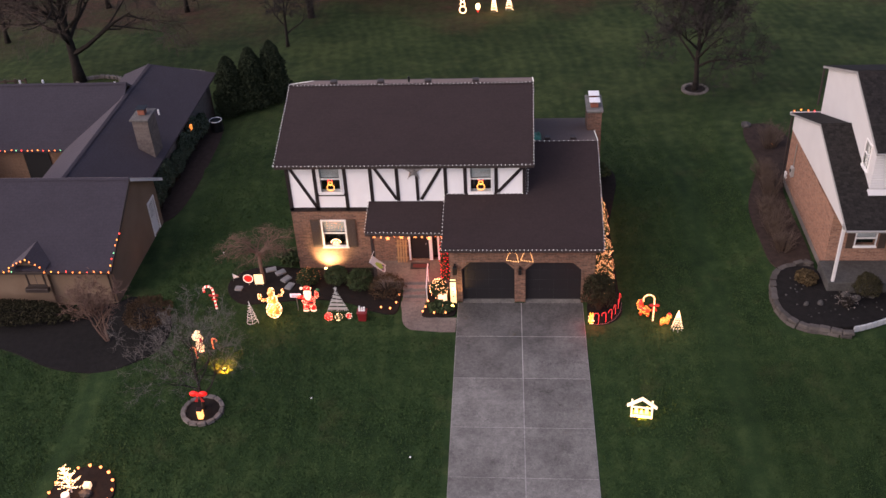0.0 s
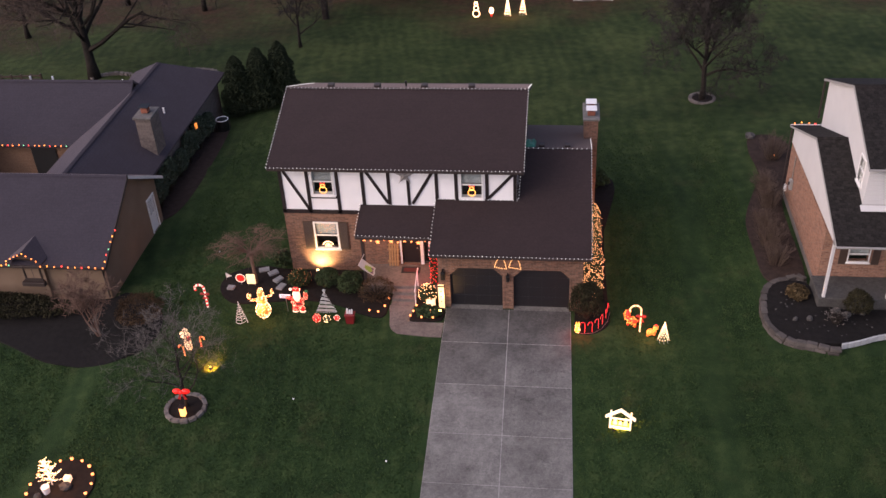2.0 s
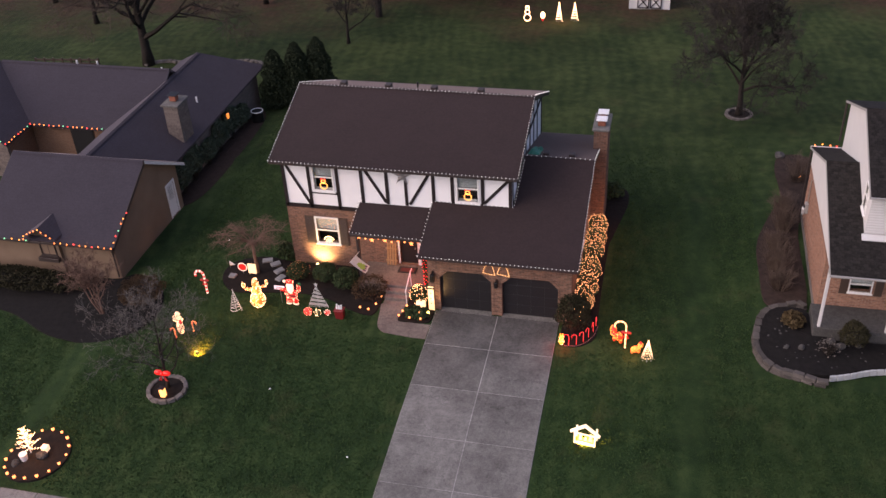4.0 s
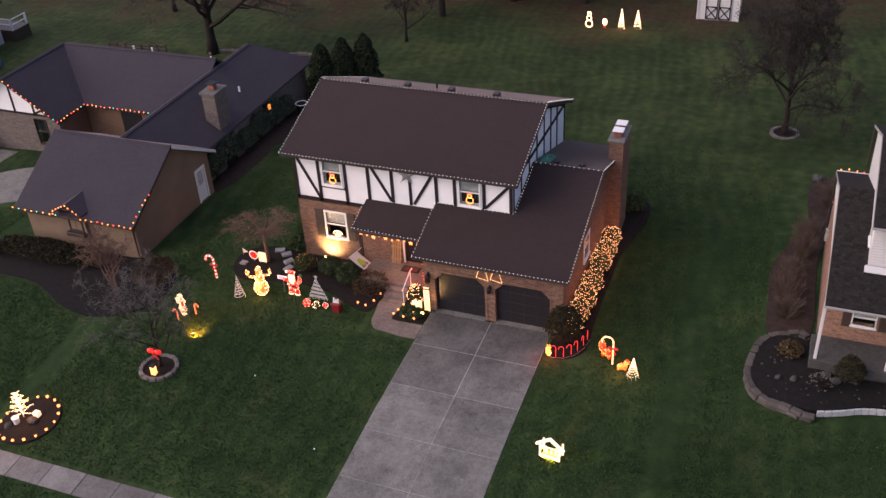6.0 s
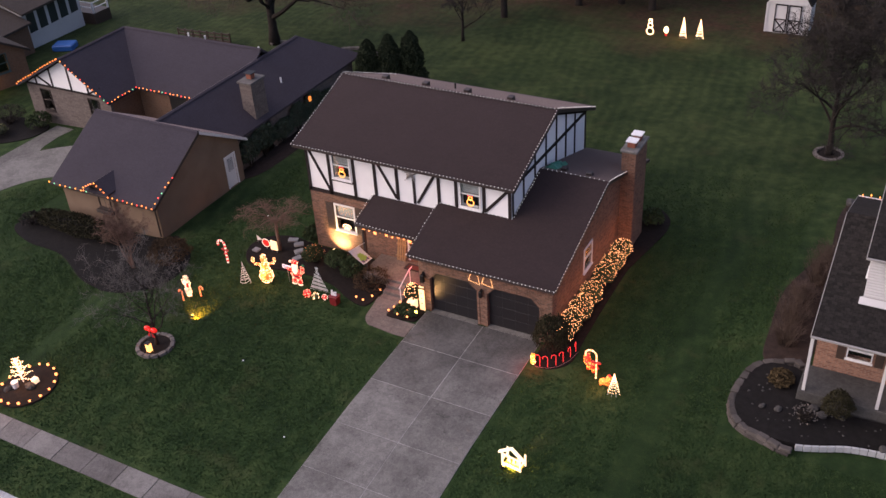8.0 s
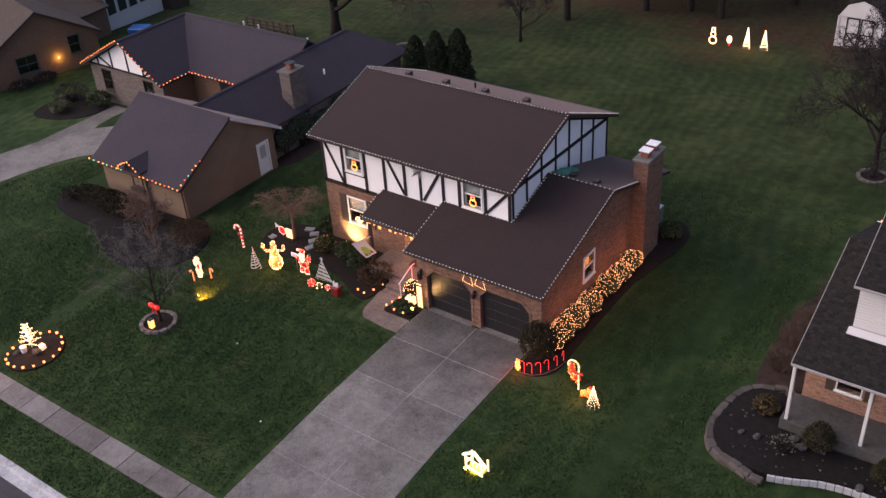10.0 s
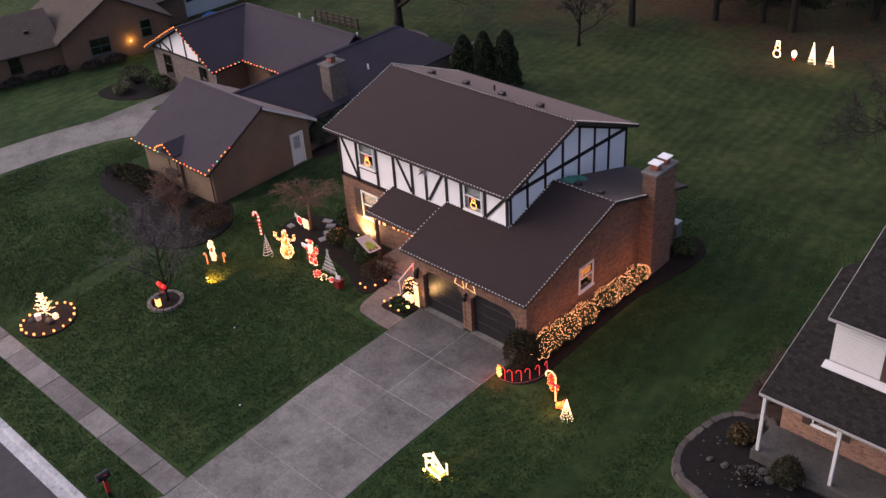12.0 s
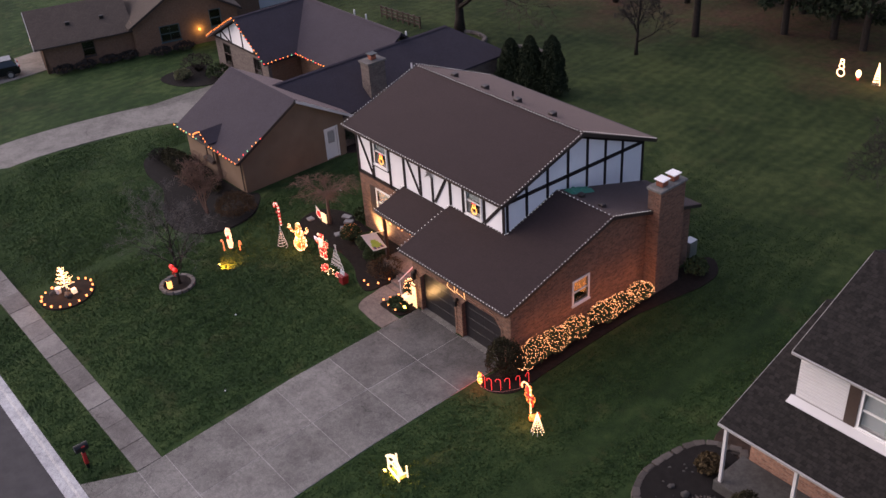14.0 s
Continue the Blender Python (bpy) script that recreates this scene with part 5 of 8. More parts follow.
stone_ring(-13.78, 29.75, 0.82, 14, "round edging of grey stone blocks round a tree", 0.34, 0.2, 0.17)
stone_ring(11.4, 61.0, 0.78, 15, "rough stone ring round a tree", 0.3, 0.22, 0.16)
for x, y, r in ((-13.78, 29.75, 0.76), (11.4, 61.0, 0.7), (-17.6, 25.25, 1.42)):
    draped([(x + r * math.cos(k * 0.314), y + r * math.sin(k * 0.314)) for k in range(20)], 0.07, MULCH, "mulch_bed", "round patch of dark mulch", "flower bed")
wall_pts = rounded([(13.95, 39.5), (12.95, 39.72), (12.05, 39.1), (11.68, 37.6), (11.72, 36.35), (12.22, 35.38), (13.15, 34.9), (14.7, 34.84)], 12)[:84]
WALLSTONE = rough_surface("weathered_wall_block", (0.045, 0.040, 0.037), (0.105, 0.093, 0.086), 3.0, 0.9, 30.0, 0.6, 0.3, 0.0, 0.3)
edging = thing("retaining_wall", pose(0, 0, 0), "low curved retaining wall of weathered grey concrete blocks", "wall")
acc, last = 0.0, None
wm = [stone_mesh(0.47, 0.27, 0.18, 60 + k, WALLSTONE) for k in range(4)]
for i in range(len(wall_pts) - 1):
    a, b = Vector(wall_pts[i]), Vector(wall_pts[i + 1])
    seg = (b - a).length
    acc += seg
    if acc > 0.43:
        acc = 0.0
        ang = math.degrees(math.atan2(b.y - a.y, b.x - a.x))
        for l in range(2):
            o = part("block", wm[(i + l) % 4], None, edging)
            q = a if l == 0 else a.lerp(b, 0.5)
            o.matrix_basis = pose(q.x + 0.02 * l, q.y + 0.03 * l, ground_z(q.x, q.y) - 0.03 + 0.175 * l, 0, 0, ang + random.uniform(-3, 3))
for i, (x, y, w) in enumerate(((-13.0, 40.0, 0.55), (-12.45, 39.75, 0.5), (-12.05, 39.2, 0.5), (-11.75, 38.6, 0.5), (-14.3, 38.4, 0.35))):
    o = part("stepping_stone", stone_mesh(w, 0.34, 0.1, 90 + i, PALESTONE), None)
    o.matrix_basis = on_ground(x, y, 20 + i * 17, 0.04)
    tagged(o, "flat pale grey stepping stone in the mulch", "stone", "stepping stones")


def boulder(x, y, r, seed, up=0.0, label="rounded grey boulder on the soil"):
    bm = bmesh.new()
    ball(bm, (0, 0, r * 0.35), r, 2, 0, (1.1, 0.85, 0.7))
    for v in bm.verts:
        v.co *= 1 + 0.25 * noise.noise(v.co * 2 / r + Vector((seed, 0, 0)))
    o = part("boulder", bm, ROCK)
    o.matrix_basis = on_ground(x, y, seed * 37, up)
    tagged(o, label, "rock")


boulder(13.57, 54.8, 0.32, 3)
boulder(-17.3, 25.2, 0.24, 5, 0.05)
boulder(-18.3, 24.7, 0.19, 8, 0.05)
rng0 = np.random.default_rng(4)
for k in range(8):
    boulder(12.4 + rng0.uniform(0, 6.5), 35.6 + rng0.uniform(0, 1.6), rng0.uniform(0.09, 0.2), 20 + k, 0.3, "small grey rock in the raised bed")

def bed_litter():
    rng = np.random.default_rng(61)
    vs, fs = [], []
    for k in range(110):
        x, y = rng.uniform(12.1, 20.8), rng.uniform(35.3, 39.2)
        if (x > 13.7 and y > 37.3) or (x - 12.1) + (y - 35.3) < 0.7 or (x > 15.0 and y < 35.9):
            continue
        r = rng.uniform(0.02, 0.065)
        b, z = len(vs), ground_z(x, y) + 0.31
        ring = [(x + r * rng.uniform(0.7, 1.2) * math.cos(a), y + r * rng.uniform(0.7, 1.2) * math.sin(a), z) for a in (0, 1.26, 2.5, 3.77, 5.0)]
        vs += ring + [(x, y, z + r * 0.7)]
        fs += [(b + i, b + (i + 1) % 5, b + 5) for i in range(5)]
    tagged(part("pebbles", mesh_of(vs, fs, ROCK), None), "scattered small grey stones and litter on the soil", "pebbles", "", "stuff")


bed_litter()

# trees
bare_tree("bare_tree", -13.78, 29.85, 5.7, 3.0, "small leafless tree with fine grey twigs", 11, TWIG, 0.085, 0.16, 12, 0.85, 0.0, 5, None, 1, 0.0055, 0.7)
weeping_tree(-13.15, 38.95)
bare_tree("bare_tree", -19.85, 34.75, 4.0, 1.5, "many-stemmed leafless tree in the soil bed", 8, TWIGRED, 0.07, 0.35, 7, 0.95, 0.0, 4, TWIGRED, 4, 0.009, 0.9)
bare_tree("large_tree", -33.6, 66.2, 13.5, 8.0, "large leafless tree with heavy dark limbs", 21, TWIGBROWN, 0.42, 0.2, 18, 1.18, 0.0, 5, None, 1, 0.014, 0.35)
bare_tree("bare_tree", 11.4, 61.0, 10.0, 4.2, "leafless tree with a dense dark twig crown", 17, TWIGDARK, 0.2, 0.25, 18, 1.2, 0.0, 5, None, 1, 0.014, 0.7)
bare_tree("bare_tree", -18.6, 71.5, 7.5, 3.0, "thin leafless tree at the lawn's edge", 31, TWIGDARK, 0.14, 0.22, 11, 0.95, 0.0, 5, None, 1, 0.014, 0.8)
for i, (x, y, h) in enumerate(((-44.0, 76.0, 9.0), (-52.0, 82.0, 12.0), (-38.0, 84.0, 11.0), (-30.0, 82.0, 12.0), (-25.0, 86.0, 12.0), (-60.0, 78.0, 10.0))):
    bare_tree("bare_tree", x, y, h, 4.0, "distant leafless tree behind the lawns", 50 + i, TWIGDARK, 0.22, 0.2, 9, 0.9, 0.0, 4, None, 1, 0.02, 0.6)
for i, (x, y, h) in enumerate(((-19.8, 59.3, 4.7), (-18.35, 59.8, 4.9), (-17.1, 60.7, 4.9))):
    columnar_conifer(x, y, h, 1.12, 70 + i)
for i, (x, y, low) in enumerate(((-17.9, 77.9, 6.5), (-13.2, 83.2, 2.9), (-9.9, 85.0, 2.3), (-6.9, 84.2, 3.6), (-15.2, 89.0, 1.0), (-22.0, 90.0, 1.4), (-3.0, 91.0, 1.6), (1.5, 95.0, 1.6), (-11.6, 92.0, 0.9), (-19.0, 95.0, 0.9), (-6.0, 95.0, 0.9), (9.0, 92.0, 4.0), (16.0, 90.0, 4.0), (24.0, 88.0, 4.0), (-27.0, 95.0, 3.0))):
    pine(x, y, 15.0 + (i % 3), low, 80 + i, 3.9)

# shrubs
shrub("shrub", -9.35, 38.85, 0.58, 1.05, LEAF, "dense dark green shrub by the brick wall", 1, 2600, 0.075)
shrub("shrub", -8.15, 38.5, 0.66, 1.05, LEAF, "dense dark green shrub by the porch", 2, 2800, 0.075)
shrub("shrub", -10.8, 38.75, 0.55, 0.95, LEAF, "round green shrub wound with unlit bulbs", 3, 2400, 0.075)
shrub("shrub", -6.75, 38.05, 0.95, 0.95, LEAFBROWN, "open twiggy shrub by the porch", 4, 1500, 0.06, None, "shrub", 0.0, 60)
shrub("shrub", -12.0, 40.6, 0.6, 0.8, LEAF, "low dark green shrub at the house corner", 5, 700)
shrub("shrub", 3.5, 36.9, 0.8, 2.05, LEAFOLIVE, "large round dark shrub by the garage", 6, 4200, 0.07, None, "shrub", 0.0, 80)
shrub("shrub", -4.0, 36.75, 0.6, 0.5, LEAF, "low green juniper in the path bed", 7, 700, 0.12, 0.4)
shrub("shrub", 4.3, 49.2, 0.6, 0.9, LEAF, "dark shrub behind the chimney", 8, 700)
shrub("shrub", 15.7, 37.05, 0.6, 1.25, LEAFOLIVE, "clipped round dark olive shrub before the porch", 9, 3000, 0.06, None, "shrub", 0.28)
shrub("shrub", 18.4, 36.7, 0.62, 1.0, LEAFOLIVE, "clipped round dark olive shrub before the porch", 19, 3000, 0.06, None, "shrub", 0.28)
shrub("shrub", 13.3, 38.3, 0.5, 0.55, LEAFTAN, "dry tan ornamental grass in the raised bed", 10, 800, 0.14, None, "shrub", 0.28)
shrub("shrub", 14.6, 36.3, 0.5, 0.8, TWIG, "small leafless shrub in the raised bed", 12, 120, 0.07, None, "shrub", 0.28, 60)
for i, (x, y, r) in enumerate(((12.9, 41.4, 0.75), (12.8, 43.0, 0.85), (12.9, 44.8, 0.8), (13.3, 46.6, 0.75), (13.4, 48.6, 0.8), (14.4, 52.0, 0.9))):
    twig_bush(x, y, r * 1.15, 1.25 + 0.35 * math.sin(i * 2.7), 13 + i)
shrub("hedge", -25.5, 36.5, 3.6, 1.1, LEAFOLIVE, "low dark hedge under the dormer window", 24, 8000, 0.085, 0.85)
shrub("shrub", -18.0, 35.7, 1.15, 1.35, LEAFBROWN, "rounded russet shrub at the bed's end", 25, 4500, 0.06)
shrub("shrub", -29.3, 36.2, 0.7, 0.8, TWIGDARK, "bare twiggy shrub in the soil bed", 26, 400, 0.09, None, "shrub", 0.0, 60)
shrub("shrub", -41.6, 44.2, 0.7, 0.9, LEAFPALE, "pale green shrub by the parking court", 27, 700)
shrub("shrub", -42.5, 46.0, 1.3, 1.4, TWIGDARK, "dark twiggy shrub before the stone gable", 28, 700, 0.1, None, "shrub", 0.0, 60)
shrub("shrub", -39.5, 46.2, 0.9, 1.2, LEAF, "dark green shrub before the stone gable", 29, 800)
for i, y in enumerate((46.6, 48.2, 50.2, 52.0, 53.8, 55.4)):
    shrub("ivy_shrub", -20.95, y, 0.42, 2.05 + 0.35 * math.sin(i * 2.1), IVY, "ivy-clad dark shrub against the stone wall", 30 + i, 3600, 0.085, 1.05)


# ---- lights and decorations ----
def lamp(name, kind, energy, colour, m, size=0.1, angle=60.0, blend=0.5):
    d = bpy.data.lights.new(name, kind)
    d.energy, d.color = energy * LAMP_GAIN, colour
    d.shadow_soft_size = size
    if kind == "SPOT":
        d.spot_size, d.spot_blend = radians(angle), blend
    o = new(name, d)
    o.matrix_world = m
    return o


def bulb_mesh(r, mat, long=1.3):
    bm = bmesh.new()
    ball(bm, (0, 0, 0), r, 1, 0, (1, 1, long))
    return finish(bm, mat)


BULB_COOL = bulb_mesh(0.019, COOLBULB)


def along(pts, step):
    """Even points along a broken line."""
    out, rest = [], 0.0
    P = [Vector(p) for p in pts]
    for a, b in zip(P, P[1:]):
        l = (b - a).length
        s = rest
        while s < l:
            out.append(a.lerp(b, s / l))
            s += step
        rest = s - l
    return out


def light_string(pts, step, meshes, label, wire_r=0.006, drop=0.0, group="roof light strings", sway=0.012):
    root = thing("light_string", pose(*pts[0]), label, "string lights", group)
    o = Vector(pts[0])
    part("wire", tubed([Vector(p) - o for p in pts], wire_r, 4, BLACKM), None, root)
    for i, p in enumerate(along(pts, step)):
        b = part("bulb", meshes[i % len(meshes)], None, root)
        b.location = p - o + Vector((0, 0, 0.02 - drop)) + Vector((noise.noise(p * 7.3), noise.noise(p * 9.1), noise.noise(p * 5.7))) * sway
    return root


PALE = "string of small pale bulbs along the roof edge"
E1, R1 = EAVE + 0.01, RIDGE + 0.05
light_string([(RX0, 39.72, E1), (RX1, 39.72, E1)], 0.19, [BULB_COOL], PALE)
light_string([(RX0 + 0.2, RY - 0.1, R1 - 0.03), (RX1, RY - 0.1, R1 - 0.03)], 0.19, [BULB_COOL], PALE)
for x in (RX0 - 0.03, RX1 + 0.02):
    light_string([(x, 39.8, E1), (x, RY, R1), (x, 50.3, BACK + 0.01)], 0.19, [BULB_COOL], PALE)
light_string([(GR0, 36.92, 3.41), (GR1, 36.92, 3.41)], 0.19, [BULB_COOL], PALE)
light_string([(GR1 + 0.03, 37.05, 3.42), (GR1 + 0.03, 43.6, 5.47), (GR1 + 0.03, 46.2, 4.66)], 0.19, [BULB_COOL], PALE)
light_string([(HX1 + 0.2, 43.55, 5.48), (GR1, 43.55, 5.48)], 0.24, [BULB_COOL], PALE)
light_string([(-3.7, 40.22, 4.44), (0.16, 40.22, 4.44), (0.2, 43.4, 5.43)], 0.2, [BULB_COOL], PALE)
light_string([(-7.62, 40.2, 4.06), (-7.62, 38.38, 3.44), (-3.8, 38.27, 3.44)], 0.19, [BULB_COOL], PALE)
light_string([(GR0 - 0.04, 37.0, 3.42), (GR0 - 0.04, 40.2, 4.42)], 0.22, [BULB_COOL], PALE)

C7 = {k: bulb_mesh(0.038, m) for k, m in (("o", ORANGEBULB), ("w", AMBERBULB), ("g", GREENBULB), ("r", REDBULB))}
mixed = [C7[k] for k in "oworowrooowrgowr"]
warm4 = [C7[k] for k in "owoo"]
MULTI = "string of large multi-coloured bulbs along the gutter"
light_string([(-28.0, 37.17, 1.95), (-24.9, 37.17, 1.95)], 0.42, [C7["w"], C7["g"], C7["w"]], MULTI, 0.006, 0, "ranch house strings", 0.06)
light_string([(-23.4, 37.17, 1.95), (-20.15, 37.17, 1.95), (-20.05, 39.2, 3.05)], 0.36, mixed, MULTI, 0.006, 0, "ranch house strings", 0.06)
light_string([(-25.1, 37.05, 2.1), (-25.1, 37.05, 2.25), (-24.2, 37.05, 2.8), (-23.3, 37.05, 2.25)], 0.26, warm4, "string of warm bulbs round the dormer", 0.006, 0, "ranch house strings", 0.06)
light_string([(-41.3, 46.66, 2.1), (-36.4, 46.66, 4.66)], 0.34, warm4, "string of orange bulbs on the gable", 0.006, 0, "ranch house strings", 0.06)
light_string([(-36.4, 46.66, 4.66), (-32.6, 46.66, 2.02)], 0.36, mixed, MULTI, 0.006, 0, "ranch house strings", 0.06)
light_string([(-32.6, 46.7, 2.0), (-32.6, 49.45, 2.0), (-27.3, 49.45, 2.0)], 0.34, [C7[k] for k in "roowroog"], MULTI, 0.006, 0, "ranch house strings", 0.06)
light_string([(14.4, 48.36, 4.56), (17.5, 48.36, 4.56)], 0.36, mixed, "string of coloured bulbs on the back gutter", 0.006, 0, "ranch house strings", 0.06)


def bulbs_part(name, pts, r, mat, root, label=""):
    """Very many bulbs as one joined part."""
    tmpl = bulb_mesh(r, mat, 1.0)
    tv = np.array([v.co for v in tmpl.vertices])
    tf = [tuple(p.vertices) for p in tmpl.polygons]
    vs, fs = [], []
    for p in pts:
        b = len(vs)
        vs += [tuple(k) for k in tv + np.array(p)]
        fs += [tuple(i + b for i in f) for f in tf]
    return part(name, mesh_of(vs, fs, mat), mat, root, label, "stuff")


# hedge under light nets
rngh = np.random.default_rng(12)
for k, (y, r, ry, h) in enumerate(((37.85, 0.34, 0.5, 0.95), (38.5, 0.46, 0.75, 1.36), (39.7, 0.52, 0.9, 1.22), (41.0, 0.52, 0.8, 1.18), (43.0, 0.55, 0.8, 1.06), (44.2, 0.52, 0.9, 0.94), (45.5, 0.5, 0.85, 0.86))):
    hb = shrub("hedge_shrub", 3.80, y, r, h, LEAF, "dense green hedge shrub under a lit bulb net", 140 + k, 2600, 0.065, ry, "shrub")
    pts = []
    for i in range(330):  # evenly spread over the shrub's skin
        z = 1 - 2 * (i + 0.5) / 330
        a = i * 2.39996
        v = Vector((math.sqrt(1 - z * z) * math.cos(a), math.sqrt(1 - z * z) * math.sin(a), z)) + Vector(rngh.normal(size=3)) * 0.06
        if v.z < (-0.45 if k == 0 else -0.02 - 0.1 * v.x) or (v.x < -0.3 and v.z < 0.3):
            continue
        w = 1.05 + 0.2 * noise.noise(v * 2.3 + Vector((140 + k, 0, 0)))
        pts.append((v.x * r * w, v.y * ry * w, h * 0.5 + v.z * h * 0.5 * w))
    net = bulbs_part("net_bulbs", pts[::2] if k == 0 else pts, 0.0108, NETBULB, hb, "net of warm bulbs")

for y in (38.9, 40.9, 43.2, 45.2):
    lamp("hedge_net_light", "POINT", 10, (1.0, 0.34, 0.10), pose(4.4, y, 1.35), 0.45)

# nets and bulbs that hang unlit or dim on other shrubs
dim = [(-10.75 + 0.63 * math.cos(a) * math.cos(b), 38.75 + 0.63 * math.sin(a) * math.cos(b), 0.5 + 0.52 * math.sin(b)) for a, b in zip(rngh.uniform(0, 6.28, 60), rngh.uniform(-0.2, 1.5, 60))]
ns = thing("net_light", pose(0, 0, 0), "net of faint amber bulbs over a shrub", "string lights")
bulbs_part("bulbs", dim, 0.014, DIMBULB, ns)


def cane(x, y, h, r, mats, label, rz=0.0, bow=False, turns=9, name="candy_cane", group="candy canes"):
    """A striped candy cane on a stake; the hook bends towards local -x."""
    root = thing(name, on_ground(x, y, rz), label, "candy cane", group)
    hook = h * 0.17
    path = [Vector((0, 0, -0.02 + (h - hook) * i / 10)) for i in range(11)]
    path += [Vector((-hook + hook * math.cos(a), 0, h - hook + hook * math.sin(a))) for a in [math.pi * 1.15 * k / 10 for k in range(1, 11)]]
    n = len(path) - 1
    vs, fs = [], []
    tube_into(vs, fs, path, [r] * len(path), 8)
    idx = [(i // 8 + (i % 8) // 4) % 2 for i in range(len(fs))]
    part("stick", mesh_of(vs, fs, mats, idx), None, root)
    if bow:
        bm = bmesh.new()
        for s in (-1, 1):
            ball(bm, (s * 0.13, -0.04, h * 0.62), 0.12, 1, 0, (1.1, 0.5, 0.75))
            prism(bm, [(s * 0.02, -0.05, h * 0.6), (s * 0.16, -0.05, h * 0.40), (s * 0.06, -0.05, h * 0.38)], (0, 0.02, 0))
        ball(bm, (0, -0.06, h * 0.62), 0.06, 1)
        part("bow", bm, RED, root, "red ribbon bow")
    return root


WHITELIT = glow("lit_white_plastic", (1.0, 0.78, 0.62), 0.28)
REDLIT = glow("lit_red_plastic", (0.9, 0.03, 0.025), 0.25)
CANELIT = glow("lit_cane_plastic", (1.0, 0.42, 0.14), 0.5)
CANERED = glow("red_cane_tube", (1.0, 0.01, 0.02), 0.5)
CANEPINK = glow("pink_cane_tube", (1.0, 0.10, 0.075), 0.55)
cane(-15.05, 36.87, 1.35, 0.055, [REDLIT, WHITELIT], "lit red and white candy cane with a red bow", 0, True)
cane(-14.99, 33.2, 0.62, 0.035, [REDLIT, CANELIT], "small lit candy cane stuck in the lawn", 0)
cane(-14.40, 33.85, 0.62, 0.035, [REDLIT, CANELIT], "small lit candy cane stuck in the lawn", 180)
cane(5.95, 36.1, 1.5, 0.036, [glow("lit_amber_cane", (1.0, 0.42, 0.13), 0.7), glow("lit_cream_cane", (1.0, 0.62, 0.32), 0.85)], "tall glowing candy cane with red bow", 0, True)
for i, (x, y) in enumerate(((3.42, 35.80), (3.76, 35.88), (4.05, 36.15), (4.25, 36.5), (4.42, 36.95), (4.5, 37.4))):
    cane(x, y, 0.66, 0.010, [CANERED, CANEPINK], "thin red lit candy cane at the bed's edge", 20 * i, False, 9, "candy_cane", "red canes round the bed")
rope = tubed([(3.0 + 0.02, 35.85, 0.07), (3.3, 35.68, 0.08), (3.8, 35.78, 0.07), (4.2, 36.1, 0.08), (4.5, 36.7, 0.07), (4.62, 37.4, 0.07)], 0.007, 5, plain("pinkish_wire", (0.42, 0.20, 0.19), 0.5))
tagged(part("light_rope", rope, None), "thin pinkish wire linking the red canes", "string lights")


def figure(name, pieces, mats, m, label, category, bulbs=None):
    """One plain mesh of soft rounded masses: (material, x, y, z, r, sx, sy, sz)."""
    bm = bmesh.new()
    for mi, x, y, z, r, sx, sy, sz in pieces:
        ball(bm, (x, y, z), r, 2, mi, (sx, sy, sz))
    for mi, p, r in bulbs or ():
        ball(bm, p, r, 1, mi)
    o = part(name, bm, mats)
    o.matrix_basis = m
    return tagged(o, label, category)


def shell_points(pieces, count, seed):
    rng = np.random.default_rng(seed)
    out = []
    area = [p[4] ** 2 * p[5] * p[7] for p in pieces]
    for p, a in zip(pieces, area):
        for k in range(int(count * a / sum(area)) + 1):
            v = Vector(rng.normal(size=3)).normalized() * p[4]
            out.append((p[1] + v.x * p[5], p[2] + v.y * p[6], p[3] + v.z * p[7]))
    return out


FIGCORE = glow("lit_figure_mesh", (1.0, 0.36, 0.07), 0.06)
FIGBULB = glow("figure_bulb", (1.0, 0.62, 0.29), 2.6)
snow = [(0, 0, 0, 0.42, 0.36, 1, 0.9, 1.25), (0, 0, 0, 0.98, 0.22, 1.1, 0.9, 1.2), (0, 0, 0, 1.38, 0.17, 1, 0.9, 1.1), (0, -0.36, 0, 1.12, 0.08, 1.9, 0.8, 0.8), (0, -0.56, 0, 1.36, 0.085, 1.0, 0.8, 2.2),
        (0, 0.36, 0, 1.14, 0.08, 1.9, 0.8, 0.8), (0, 0.54, 0, 1.36, 0.075, 1.0, 0.8, 2.0), (0, 0, 0, 1.60, 0.12, 1.1, 1, 0.8)]
figure("snowman_figure", snow, [FIGCORE, FIGBULB], on_ground(-12.0, 36.28, 25), "glowing warm wire snowman with raised arms", "light figure", [(1, p, 0.017) for p in shell_points(snow, 400, 3)])

